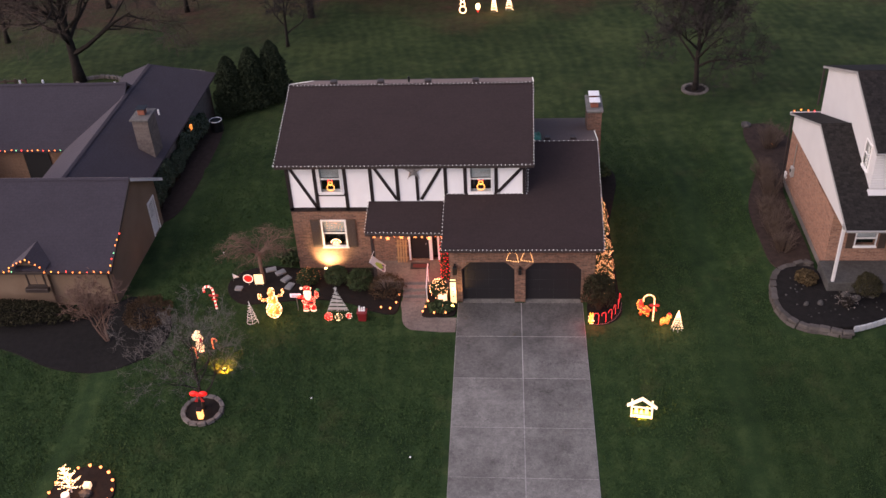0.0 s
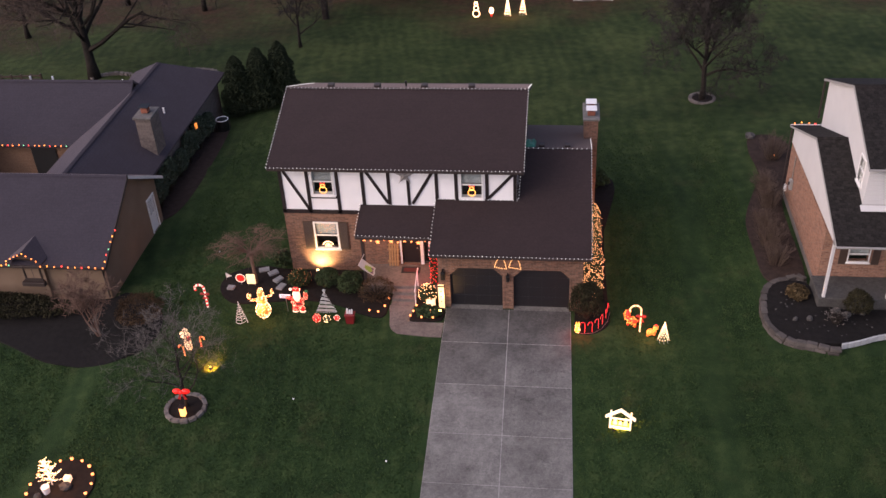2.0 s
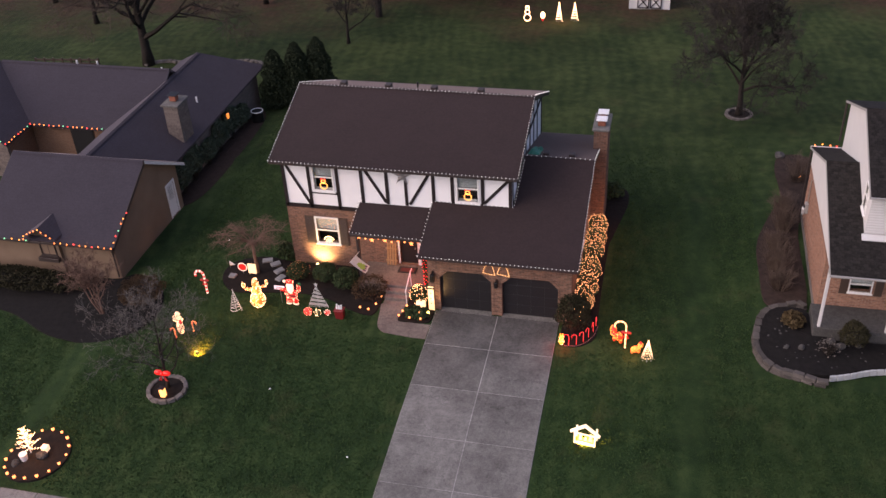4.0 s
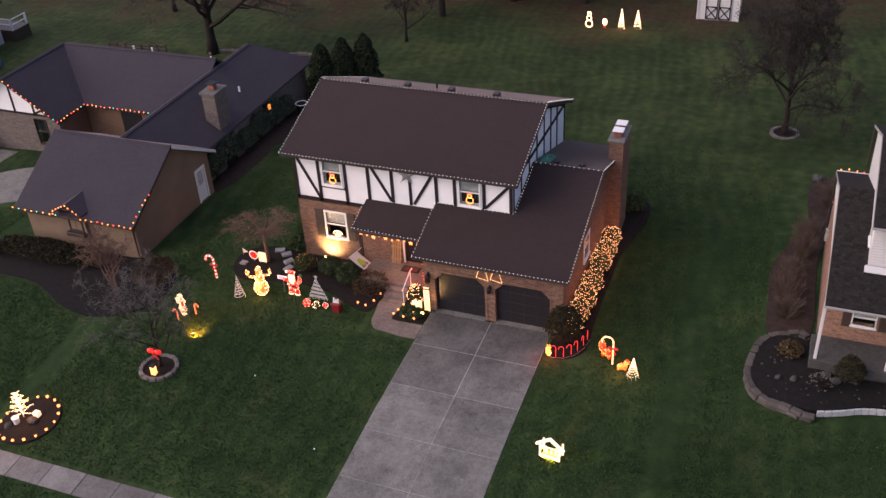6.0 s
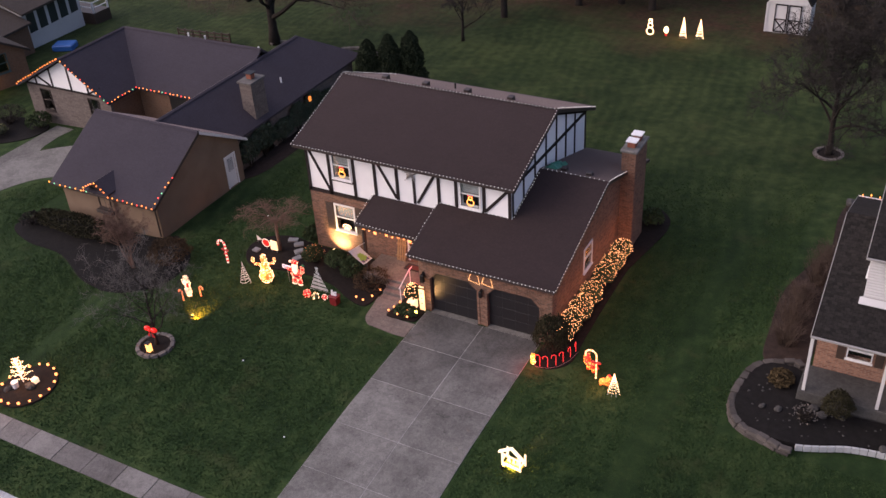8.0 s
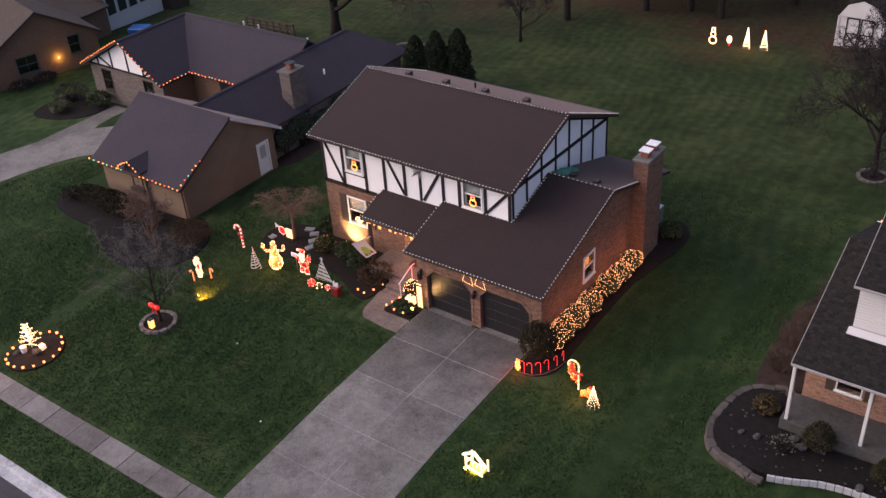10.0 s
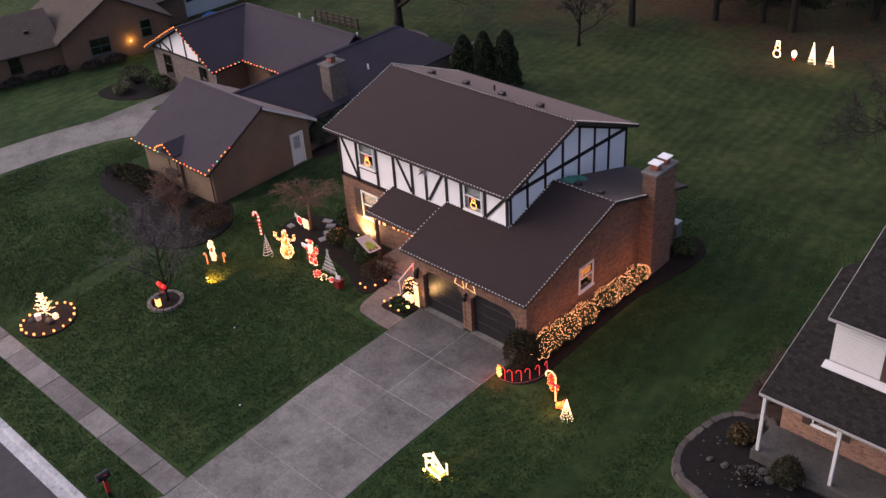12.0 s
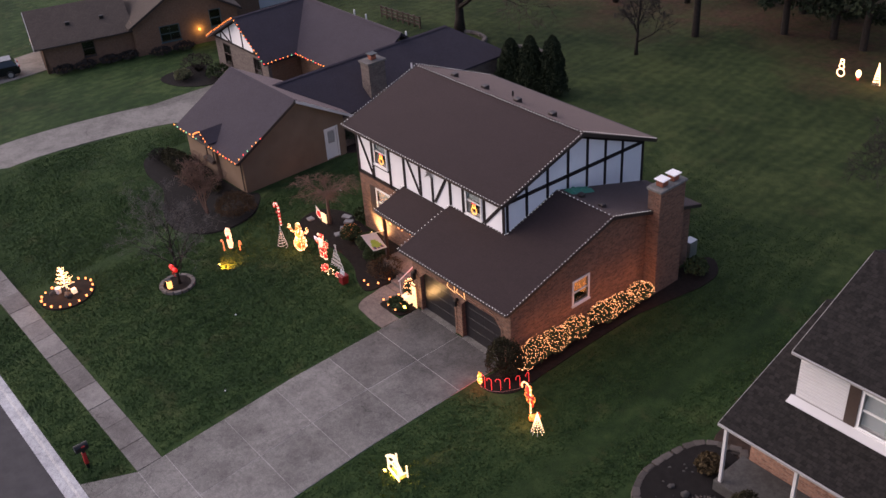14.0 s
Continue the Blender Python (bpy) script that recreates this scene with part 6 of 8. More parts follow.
TREEBULB = glow("tree_bulb", (1.0, 0.60, 0.28), 1.8, False)
SKIN = glow("lit_pale_plastic", (1.0, 0.74, 0.5), 0.3)
REDFAB = glow("lit_red_cloth", (0.85, 0.03, 0.02), 0.10)
REDSPARK = glow("red_figure_bulb", (1.0, 0.30, 0.17), 2.6, False)
BLACKP = plain("black_plastic", (0.015, 0.015, 0.016), 0.5)
GREENP = plain("green_plastic", (0.02, 0.16, 0.05), 0.5)
red = [(0, 0, 0, 0.70, 0.34, 0.95, 0.3, 1.0), (0, -0.17, 0, 0.25, 0.14, 1, 0.5, 1.6), (0, 0.17, 0, 0.25, 0.14, 1, 0.5, 1.6), (0, 0.42, 0, 1.05, 0.12, 0.9, 0.5, 1.9), (0, -0.38, 0, 0.9, 0.12, 1.6, 0.5, 0.9),
       (1, 0, -0.04, 1.16, 0.2, 1, 0.4, 1.0), (1, 0, -0.06, 0.98, 0.2, 0.8, 0.4, 1.3), (0, 0, 0, 1.42, 0.18, 1.1, 0.5, 0.8), (1, -0.27, 0, 1.42, 0.08, 1, 0.8, 1), (3, 0.5, 0, 1.32, 0.09, 1, 0.6, 1), (2, 0, -0.08, 0.62, 0.3, 1.0, 0.12, 0.16),
       (1, -0.18, 0, 0.1, 0.12, 1.3, 0.7, 0.6), (1, 0.18, 0, 0.1, 0.12, 1.3, 0.7, 0.6)]
figure("festive_figure", red, [REDFAB, SKIN, BLACKP, GREENP, REDSPARK], on_ground(-10.35, 36.65), "lit red and white festive figure board on the lawn", "light figure", [(4, p, 0.018) for p in shell_points(red[:8], 210, 5)])
sg = thing("small_sign", on_ground(-10.95, 36.75), "small pale lit sign board with dark bars", "sign")
part("stake", rod(bmesh.new(), (0, 0, -0.05), (0, 0, 0.95), 0.015), STEEL, sg)
part("board", boxed(-0.3, 0.24, -0.02, 0.02, 0.8, 1.02, 0.01), glow("lit_sign_board", (0.9, 0.75, 0.85), 0.18), sg)
for k, (a, b, z) in enumerate(((-0.22, 0.16, 0.95), (-0.22, 0.06, 0.87))):
    part("writing", boxed(a, b, -0.026, -0.019, z - 0.015, z + 0.015), plain("purple_ink", (0.12, 0.03, 0.12)), sg)

wht = [(0, 0, 0, 0.42, 0.18, 1, 0.8, 2.2), (0, 0, 0, 0.92, 0.19, 1.1, 0.8, 1.1), (0, 0, 0, 1.2, 0.13, 1, 1, 1.1), (0, -0.2, 0, 0.95, 0.09, 1, 1, 1.8), (1, 0.15, -0.12, 0.85, 0.08, 1, 0.8, 1.9), (2, 0, 0, 0.05, 0.12, 1.3, 1, 0.5)]
figure("white_figure", wht, [glow("lit_white_figure", (1.0, 0.66, 0.40), 0.34), REDLIT, BLACKP, TREEBULB], on_ground(-14.88, 33.55), "glowing white festive figure with red sash", "light figure", [(3, p, 0.02) for p in shell_points(wht[:4], 110, 15)])
pup = [(0, 0, 0, 0.36, 0.2, 1.3, 0.8, 1.0), (0, -0.24, 0, 0.62, 0.15, 1.1, 0.9, 1.0), (1, -0.24, 0, 0.78, 0.12, 1, 1, 0.8), (0, 0.15, 0, 0.12, 0.09, 0.8, 0.8, 1.5), (0, -0.18, 0, 0.12, 0.09, 0.8, 0.8, 1.5), (1, -0.2, -0.05, 0.47, 0.12, 1.2, 1, 0.7)]
ORANGELIT = glow("lit_orange_plastic", (0.9, 0.06, 0.02), 0.11)
figure("animal_figure", pup, [ORANGELIT, REDLIT, AMBERBULB], on_ground(5.6, 36.45, -20), "glowing orange dog ornament in a red hat", "light figure", [(2, p, 0.022) for p in shell_points(pup, 110, 8)])
figure("animal_figure", [(0, 0, 0, 0.24, 0.17, 1.3, 0.8, 1.0), (0, 0.2, 0, 0.46, 0.12, 1, 0.9, 1.0), (0, -0.16, 0, 0.1, 0.07, 1, 1, 1.5), (0, 0.14, 0, 0.1, 0.07, 1, 1, 1.5), (1, 0.2, 0, 0.58, 0.07, 1, 1, 0.8)], [glow("lit_amber_plastic", (1.0, 0.24, 0.05), 0.14), REDLIT, AMBERBULB], on_ground(6.45, 35.8, 15), "small glowing amber pup ornament", "light figure", [(2, p, 0.018) for p in shell_points([(0, 0, 0, 0.24, 0.17, 1.3, 0.8, 1.0), (0, 0.2, 0, 0.46, 0.12, 1, 0.9, 1.0)], 50, 18)])


def cone_tree(x, y, h, r, mat, bulb, label, seed, count=110, name="lit_cone_tree"):
    root = thing(name, on_ground(x, y), label, "light tree")
    rng = np.random.default_rng(seed)
    bm = bmesh.new()
    for k in range(8):
        a = k * math.pi / 4
        rod(bm, (r * math.cos(a), r * math.sin(a), 0.02), (0, 0, h), 0.008, 0.006, 4)
    part("frame", bm, WHITE, root)
    pts = []
    for i in range(count):
        t = (i / count) ** 0.75
        a = i * 0.55
        pts.append((r * (1 - t) * math.cos(a), r * (1 - t) * math.sin(a), 0.04 + t * h))
    bulbs_part("bulbs", pts, bulb, mat, root)
    return root


cone_tree(6.98, 35.48, 1.05, 0.27, TREEBULB, 0.019, "small glowing wire cone tree", 1)
cone_tree(-1.27, 78.65, 1.5, 0.3, FIGBULB, 0.032, "glowing wire cone tree by the far trees", 2, 90)
cone_tree(-2.52, 78.35, 1.6, 0.26, FIGBULB, 0.034, "slim glowing wire tree by the far trees", 3, 110)
figure("animal_figure", [(0, 0, 0, 0.2, 0.13, 1.0, 0.8, 1.3), (0, 0, -0.02, 0.46, 0.11, 1, 0.9, 1.0), (0, -0.05, 0, 0.6, 0.05, 0.7, 0.7, 1.6), (0, 0.06, 0, 0.6, 0.05, 0.7, 0.7, 1.6)], [glow("lit_yellow_plastic", (1.0, 0.50, 0.05), 0.35), FIGBULB],
       on_ground(3.08, 35.82), "small glowing yellow animal ornament beside the drive", "light figure", [(1, p, 0.014) for p in shell_points([(0, 0, 0, 0.2, 0.13, 1.0, 0.8, 1.3), (0, 0, -0.02, 0.46, 0.11, 1, 0.9, 1.0)], 40, 28)])
# spiral tree of pale tube
spv = []
for i in range(140):
    t = i / 139
    a = t * 2 * math.pi * 8
    spv.append((0.28 * (1 - t) * math.cos(a), 0.28 * (1 - t) * math.sin(a), 0.05 + 1.3 * t))
sp = thing("spiral_tree", on_ground(-12.97, 35.7), "unlit white wire spiral tree on the lawn", "light tree")
part("spiral", tubed(spv, 0.011, 5, CAPWHITE), None, sp)
part("stake", rod(bmesh.new(), (0, 0, -0.1), (0, 0, 1.35), 0.01), CAPWHITE, sp)

# flat silver tree with swirled bands
ft = thing("flat_tree", on_ground(-8.97, 36.6, 8), "flat tree ornament with silver bands and bulbs", "light tree")
SILVER = rough_surface("silver_tinsel", (0.30, 0.31, 0.29), (0.55, 0.56, 0.53), 6.0, 0.4, 60.0, 0.4)
for k in range(5):
    t0, t1 = k / 5, (k + 0.62) / 5
    w0, w1 = 0.46 * (1 - t0), 0.46 * (1 - t1)
    pts = [(-w0, 0, 0.12 + 1.15 * t0 + 0.10), (w0, 0, 0.12 + 1.15 * t0), (w1, 0, 0.12 + 1.15 * t1), (-w1, 0, 0.12 + 1.15 * t1 + 0.10)]
    part("band", prismed(pts, (0, 0.02, 0)), SILVER, ft)
edge = along([(-0.5, -0.02, 0.15), (0, -0.02, 1.42), (0.5, -0.02, 0.1), (-0.5, -0.02, 0.15)], 0.09)
bulbs_part("bulbs", edge, 0.014, COOLBULB, ft)
part("pole", rod(bmesh.new(), (0, 0.03, -0.1), (0, 0.03, 1.4), 0.014), STEEL, ft)
bm = bmesh.new()
prism(bm, [(0.11 * (1 if k % 2 == 0 else 0.45) * math.sin(k * math.pi / 5), -0.01, 1.45 + 0.11 * (1 if k % 2 == 0 else 0.45) * math.cos(k * math.pi / 5)) for k in range(10)], (0, 0.02, 0))
part("star", bm, SILVER, ft)
for x, y, r, core, bulb, lab in ((-9.33, 36.03, 0.2, REDFAB, REDSPARK, "red lit gift ball on the lawn"), (-8.84, 36.04, 0.17, LEAFPALE, FIGBULB, "green and gold lit gift ball"), (-8.38, 36.17, 0.14, REDFAB, WHITEGLOW, "small pink lit gift ball")):
    gb = thing("gift_ball", on_ground(x, y), lab, "ornament", "gift balls")
    part("ball", ball(bmesh.new(), (0, 0, r), r, 2, 0, (1.05, 0.9, 1)), core, gb)
    rb = np.random.default_rng(int(-x * 100))
    bulbs_part("bulbs", [tuple(Vector((0, 0, r)) + Vector(rb.normal(size=3)).normalized() * r * 1.04) for k in range(34)], 0.014, bulb, gb)
sk = thing("red_tub", on_ground(-7.7, 36.08), "red square tub with white bottle shapes on top", "tub")
bm = bmesh.new()
prism(bm, [(-0.18, -0.16, 0), (0.18, -0.16, 0), (0.18, 0.16, 0), (-0.18, 0.16, 0)], (0, 0, 0.5))
for v in bm.verts:
    if v.co.z > 0.3:
        v.co.x *= 1.18
        v.co.y *= 1.18
TUBRED = plain("dark_red_plastic", (0.20, 0.012, 0.014), 0.5)
part("tub", bm, TUBRED, sk)
part("rim", boxed(-0.24, 0.24, -0.21, 0.21, 0.46, 0.52, 0.015), TUBRED, sk)
for k, (x, h) in enumerate(((-0.12, 0.80), (-0.01, 0.72), (0.10, 0.75))):
    part("bottle", rod(bmesh.new(), (x, 0, 0.5), (x + 0.02, 0, h), 0.055, 0.04), CAPWHITE, sk)

# ornament ring, lit panel, white pennant in the mulch
orn = thing("ornament_stake", on_ground(-13.85, 38.75), "round red lit ornament with white rim on a stake", "ornament")
part("stake", rod(bmesh.new(), (0, 0, -0.05), (0, 0, 0.3), 0.015), STEEL, orn)
part("disc", rod(bmesh.new(), (0, -0.02, 0.45), (0, 0.02, 0.45), 0.22, None, 20), REDFAB, orn)
rv = [(0.24 * math.cos(k * math.pi / 12), -0.02, 0.45 + 0.24 * math.sin(k * math.pi / 12)) for k in range(25)]
part("rim", tubed(rv, 0.022, 5, WHITELIT), None, orn)
lp = thing("square_lantern", on_ground(-13.3, 38.7), "square glowing cream panel on short legs", "ornament")
part("panel", boxed(-0.22, 0.22, -0.04, 0.04, 0.15, 0.72, 0.015), glow("lit_cream_panel", (1.0, 0.72, 0.36), 0.42), lp)
for x in (-0.17, 0.17):
    part("leg", rod(bmesh.new(), (x, 0, -0.05), (x, 0, 0.16), 0.014), STEEL, lp)
pn = thing("pennant", on_ground(-14.75, 39.1), "small white pennant on a wire", "flag")
part("wire", rod(bmesh.new(), (0, 0, -0.05), (0, 0, 0.5), 0.008), STEEL, pn)
part("cloth", prismed([(0, 0, 0.5), (0.3, 0.05, 0.25), (0.02, 0, 0.18)], (0, 0.006, 0)), CAPWHITE, pn)


def ground_flood(x, y, aim, energy, colour, lens_mat, label, angle=90.0, up=0.0):
    """A small flood lamp on a spike, with its light."""
    z = ground_z(x, y) + up
    root = thing("flood_lamp", pose(x, y, z), label, "flood lamp")
    d = (Vector(aim) - Vector((x, y, z + 0.18))).normalized()
    part("spike", rod(bmesh.new(), (0, 0, -0.08), (0, 0, 0.13), 0.015), BLACKM, root)
    part("housing", rod(bmesh.new(), Vector((0, 0, 0.16)) - d * 0.08, Vector((0, 0, 0.16)) + d * 0.05, 0.06, 0.09, 12), BLACKM, root)
    part("lens", rod(bmesh.new(), Vector((0, 0, 0.16)) + d * 0.051, Vector((0, 0, 0.16)) + d * 0.058, 0.082, 0.082, 12), lens_mat, root)
    part("bulb", ball(bmesh.new(), Vector((0, 0, 0.19)) + d * 0.04, 0.075, 2), lens_mat, root)
    lamp("flood_light", "SPOT", energy, colour, look(Vector((x, y, z + 0.19)) + d * 0.13, aim), 0.06, angle, 0.6)


LENSWARM = glow("warm_flood_lens", (1.0, 0.66, 0.25), 3.0, False)
LENSYELLOW = glow("yellow_flood_lens", (1.0, 0.75, 0.12), 3.0, False)
ground_flood(-10.05, 39.62, (-9.95, 40.3, 0.75), 190, (1.0, 0.68, 0.28), LENSWARM, "warm flood lamp shining up the brick wall", 130, 0.2)
ground_flood(-13.34, 32.0, (-13.55, 32.55, -0.05), 210, (1.0, 0.36, 0.03), LENSYELLOW, "yellow flood lamp on the lawn", 100, 0.18)
ground_flood(4.55, 29.42, (4.85, 29.9, 0.1), 120, (1.0, 0.50, 0.04), LENSYELLOW, "yellow flood lamp before the stable", 110, 0.12)
ground_flood(-3.45, 36.7, (-2.75, 37.7, 1.7), 28, (1.0, 0.58, 0.2), LENSYELLOW, "amber flood lamp in the path bed", 80, 0.12)

# wooden stable cut-out
st = thing("stable_ornament", on_ground(4.8, 29.72, -8) @ Matrix.Scale(0.86, 4), "white cut-out stable ornament lit yellow", "ornament")
STABLEW = glow("lit_white_board", (1.0, 0.80, 0.50), 0.42)
for x in (-0.48, 0.48):
    part("post", boxed(x - 0.04, x + 0.04, -0.03, 0.03, 0, 0.72), STABLEW, st)
    part("back_post", boxed(x - 0.04, x + 0.04, 0.42, 0.48, 0, 0.72), STABLEW, st)
    part("side_rail", boxed(x - 0.03, x + 0.03, 0.03, 0.42, 0.28, 0.36), STABLEW, st)
    s = 1 if x > 0 else -1
    part("roof_board", prismed([(s * 0.68, 0, 0.60), (0, 0, 1.1), (0, 0, 1.22), (s * 0.72, 0, 0.68)], (0, 0.14, 0)), STABLEW, st)
part("cross_rail", boxed(-0.44, 0.44, -0.02, 0.02, 0.62, 0.7), STABLEW, st)
part("base_board", boxed(-0.5, 0.5, -0.03, 0.03, 0.02, 0.14), STABLEW, st)
part("straw_floor", boxed(-0.44, 0.44, 0.04, 0.42, 0.0, 0.05), glow("lit_straw", (0.8, 0.6, 0.08), 0.12), st)
for x, h in ((-0.26, 0.52), (0.0, 0.32), (0.24, 0.56)):
    part("cut_out", prismed([(x - 0.11, 0.2, 0.02), (x + 0.11, 0.2, 0.02), (x + 0.07, 0.2, h * 0.7), (x + 0.04, 0.2, h), (x - 0.04, 0.2, h), (x - 0.07, 0.2, h * 0.7)], (0, 0.02, 0)), glow("lit_yellow_board", (1.0, 0.8, 0.25), 0.3), st)
bm = bmesh.new()
prism(bm, [((0.15 if k % 2 == 0 else 0.06) * math.sin(k * math.pi / 5), -0.04, 1.22 + (0.15 if k % 2 == 0 else 0.06) * math.cos(k * math.pi / 5)) for k in range(10)], (0, 0.03, 0))
part("star", bm, STABLEW, st)

# ring of small lanterns round the lit spiky tree
FLAME = glow("lantern_glass", (1.0, 0.31, 0.085), 1.2)


def path_lantern(x, y, r=0.07, h=0.2, up=0.0, label="small glowing path lantern", group="path lanterns"):
    root = thing("path_lantern", on_ground(x, y, 0, up), label, "lantern", group)
    part("stake", rod(bmesh.new(), (0, 0, -0.06), (0, 0, h * 0.45), 0.012, None, 5), BLACKM, root)
    part("globe", ball(bmesh.new(), (0, 0, h * 0.5 + r * 0.6), r, 1, 0, (1, 1, 1.3)), FLAME, root)
    part("cap", rod(bmesh.new(), (0, 0, h * 0.5 + r * 1.8), (0, 0, h * 0.5 + r * 2.2), r * 0.5, r * 0.15, 6), BLACKM, root)


for k in range(17):
    a = 2 * math.pi * k / 17 + 0.1
    path_lantern(-17.6 + 1.33 * math.cos(a), 25.25 + 1.33 * math.sin(a), 0.058 + 0.018 * ((k * 7) % 5) / 4, 0.18, 0.05, "small glowing lantern in a ring", "ring of lanterns")
for x, y in ((-6.9, 36.8), (-6.45, 36.72), (-6.2, 37.18), (-6.1, 37.8), (-4.66, 37.3), (-4.75, 36.85), (-4.85, 36.5), (-4.3, 36.4), (-3.75, 36.4), (-3.95, 36.85)):
    path_lantern(x, y, 0.056, 0.22, 0.05)
lt = thing("lit_branch_tree", on_ground(-17.95, 25.35), "small wire tree thick with white bulbs", "light tree")
vs, fs, bp = [], [], []
rb = np.random.default_rng(77)
tube_into(vs, fs, [Vector((0, 0, -0.05)), Vector((0, 0, 1.5))], [0.03, 0.01], 6)
for k in range(34):
    z = 0.25 + 1.2 * k / 34
    a = k * 2.4
    l = 0.55 * (1 - 0.78 * k / 34)
    tip = Vector((l * math.cos(a), l * math.sin(a), z + l * 0.35))
    tube_into(vs, fs, [Vector((0, 0, z)), tip], [0.012, 0.006], 4)
    for j in range(7):
        bp.append(Vector((0, 0, z)).lerp(tip, (j + 1) / 7) + Vector(rb.normal(size=3)) * 0.02)
part("branches", mesh_of(vs, fs, CAPWHITE), None, lt)
bulbs_part("bulbs", bp, 0.018, glow("white_tree_bulb", (1.0, 0.60, 0.26), 2.2), lt)
sq = thing("spot_box", on_ground(-17.35, 25.55), "pale square lamp box in the lantern ring", "lamp")
part("box", boxed(-0.14, 0.14, -0.12, 0.12, 0.05, 0.3, 0.015), glow("lit_lamp_box", (1.0, 0.72, 0.45), 0.35), sq)
jar = thing("white_pot", on_ground(-18.0, 24.95), "white rounded pot in the lantern ring", "pot")
part("pot", rod(bmesh.new(), (0, 0, 0.0), (0, 0, 0.4), 0.12, 0.17, 12), CAPWHITE, jar)

# tree ring: glowing lantern and red bow on the trunk
gl = thing("column_lantern", on_ground(-13.72, 29.3, 0, 0.05), "glowing cream lantern inside the stone ring", "lantern")
part("glass", boxed(-0.11, 0.11, -0.11, 0.11, 0.04, 0.5, 0.02), glow("lantern_cream", (1.0, 0.46, 0.12), 0.9), gl)
part("base", boxed(-0.13, 0.13, -0.13, 0.13, -0.02, 0.04), BLACKM, gl)
part("cap", boxed(-0.13, 0.13, -0.13, 0.13, 0.5, 0.54, 0.01), BLACKM, gl)
REDBOW = glow("lit_red_ribbon", (0.9, 0.02, 0.012), 0.2)
bw = thing("ribbon_bow", on_ground(-13.78, 29.72, 0, 1.05), "large glossy red bow tied to the trunk", "bow")
for s in (-1, 1):
    part("loop", ball(bmesh.new(), (s * 0.2, 0, 0), 0.17, 2, 0, (1.15, 0.7, 0.75)), REDBOW, bw)
    part("tail", prismed([(s * 0.02, -0.05, 0), (s * 0.22, -0.06, -0.4), (s * 0.08, -0.06, -0.42)], (0, 0.02, 0)), RED, bw)
part("knot", ball(bmesh.new(), (0, -0.06, 0), 0.09, 2), REDBOW, bw)

# porch: hanging stars, sled, mat, rail, red column, flag
for k in range(11):
    x = -7.2 + 0.33 * k
    root = thing("hanging_light", pose(x, 38.52, PZ - 0.28 - 0.06 * (k % 3)), "small warm star light hanging from the porch", "string lights", "porch lights")
    part("wire", rod(bmesh.new(), (0, 0, 0.02), (0, 0, 0.30 + 0.06 * (k % 3)), 0.005, None, 4), BLACKM, root)
    if k % 2:
        part("star", ball(bmesh.new(), (0, 0, 0), 0.05, 1), FLAME, root)
    else:
        bm = bmesh.new()
        prism(bm, [((0.12 if j % 2 == 0 else 0.05) * math.sin(j * math.pi / 5), -0.015, (0.12 if j % 2 == 0 else 0.05) * math.cos(j * math.pi / 5)) for j in range(10)], (0, 0.03, 0))
        part("star", bm, FLAME, root)
# added globe and fill lamp; they brighten the porch for the hanging stars
pl = thing("added_porch_globe", pose(-5.25, 39.5, PZ - 0.2), "warm round globe added to brighten the porch", "lamp")
part("globe", ball(bmesh.new(), (0, 0, -0.06), 0.1, 2), glow("added_globe_glow", (1.0, 0.6, 0.25), 2.0, False), pl)
lamp("added_porch_fill", "POINT", 48, (1.0, 0.46, 0.18), pose(-5.25, 39.5, PZ - 0.42), 0.1)
sl = thing("wooden_sled", pose(-6.15, 40.05, 0.47, -12, 0, 0), "tan wooden sled leaning on the brick wall", "sled")
WOOD = rough_surface("tan_wood", (0.22, 0.12, 0.05), (0.42, 0.25, 0.11), 6.0, 0.6, 40.0, 0.3)
for x in (-0.2, -0.07, 0.07, 0.2):
    part("slat", boxed(x - 0.045, x + 0.045, -0.02, 0.0, 0.05, 1.35, 0.006), WOOD, sl)
for z in (0.3, 0.95, 1.2):
    part("crossbar", boxed(-0.32, 0.32, 0.0, 0.03, z - 0.03, z + 0.03, 0.006), WOOD, sl)
mt = thing("doormat", pose(-5.25, 39.8, 0.472), "dark doormat with a red panel", "doormat")
part("mat", boxed(-0.48, 0.48, -0.26, 0.26, 0, 0.02), BLACKP, mt)
part("panel", boxed(-0.36, 0.36, -0.16, 0.16, 0.02, 0.024), plain("mat_red", (0.12, 0.03, 0.026), 0.9), mt)
hr = thing("handrail", pose(-4.72, 0, 0), "white metal handrail beside the porch steps", "handrail")
part("post", rod(bmesh.new(), (0, 38.5, 0.47), (0, 38.5, 1.35), 0.022), WHITE, hr)
part("post", rod(bmesh.new(), (0, 37.5, 0.0), (0, 37.5, 0.92), 0.022), WHITE, hr)
part("rail", tubed([(0, 38.75, 1.36), (0, 38.5, 1.36), (0, 37.5, 0.93), (0, 37.4, 0.9)], 0.026, 8, WHITE), None, hr)
rc = thing("red_lit_garland", pose(-3.86, 38.75, 0.47), "tall column wound with red bulbs by the porch", "string lights")
part("core", rod(bmesh.new(), (0, 0, 0), (0, 0, 2.2), 0.035, 0.035, 10), DARKTRIM, rc)
bulbs_part("bulbs", [((0.22 + 0.05 * math.sin(k * 1.9)) * math.cos(k * 0.75), (0.22 + 0.05 * math.sin(k * 1.9)) * math.sin(k * 0.75), 0.05 + 2.25 * k / 170) for k in range(170)], 0.016, glow("garland_red_bulb", (1.0, 0.012, 0.022), 2.0), rc)
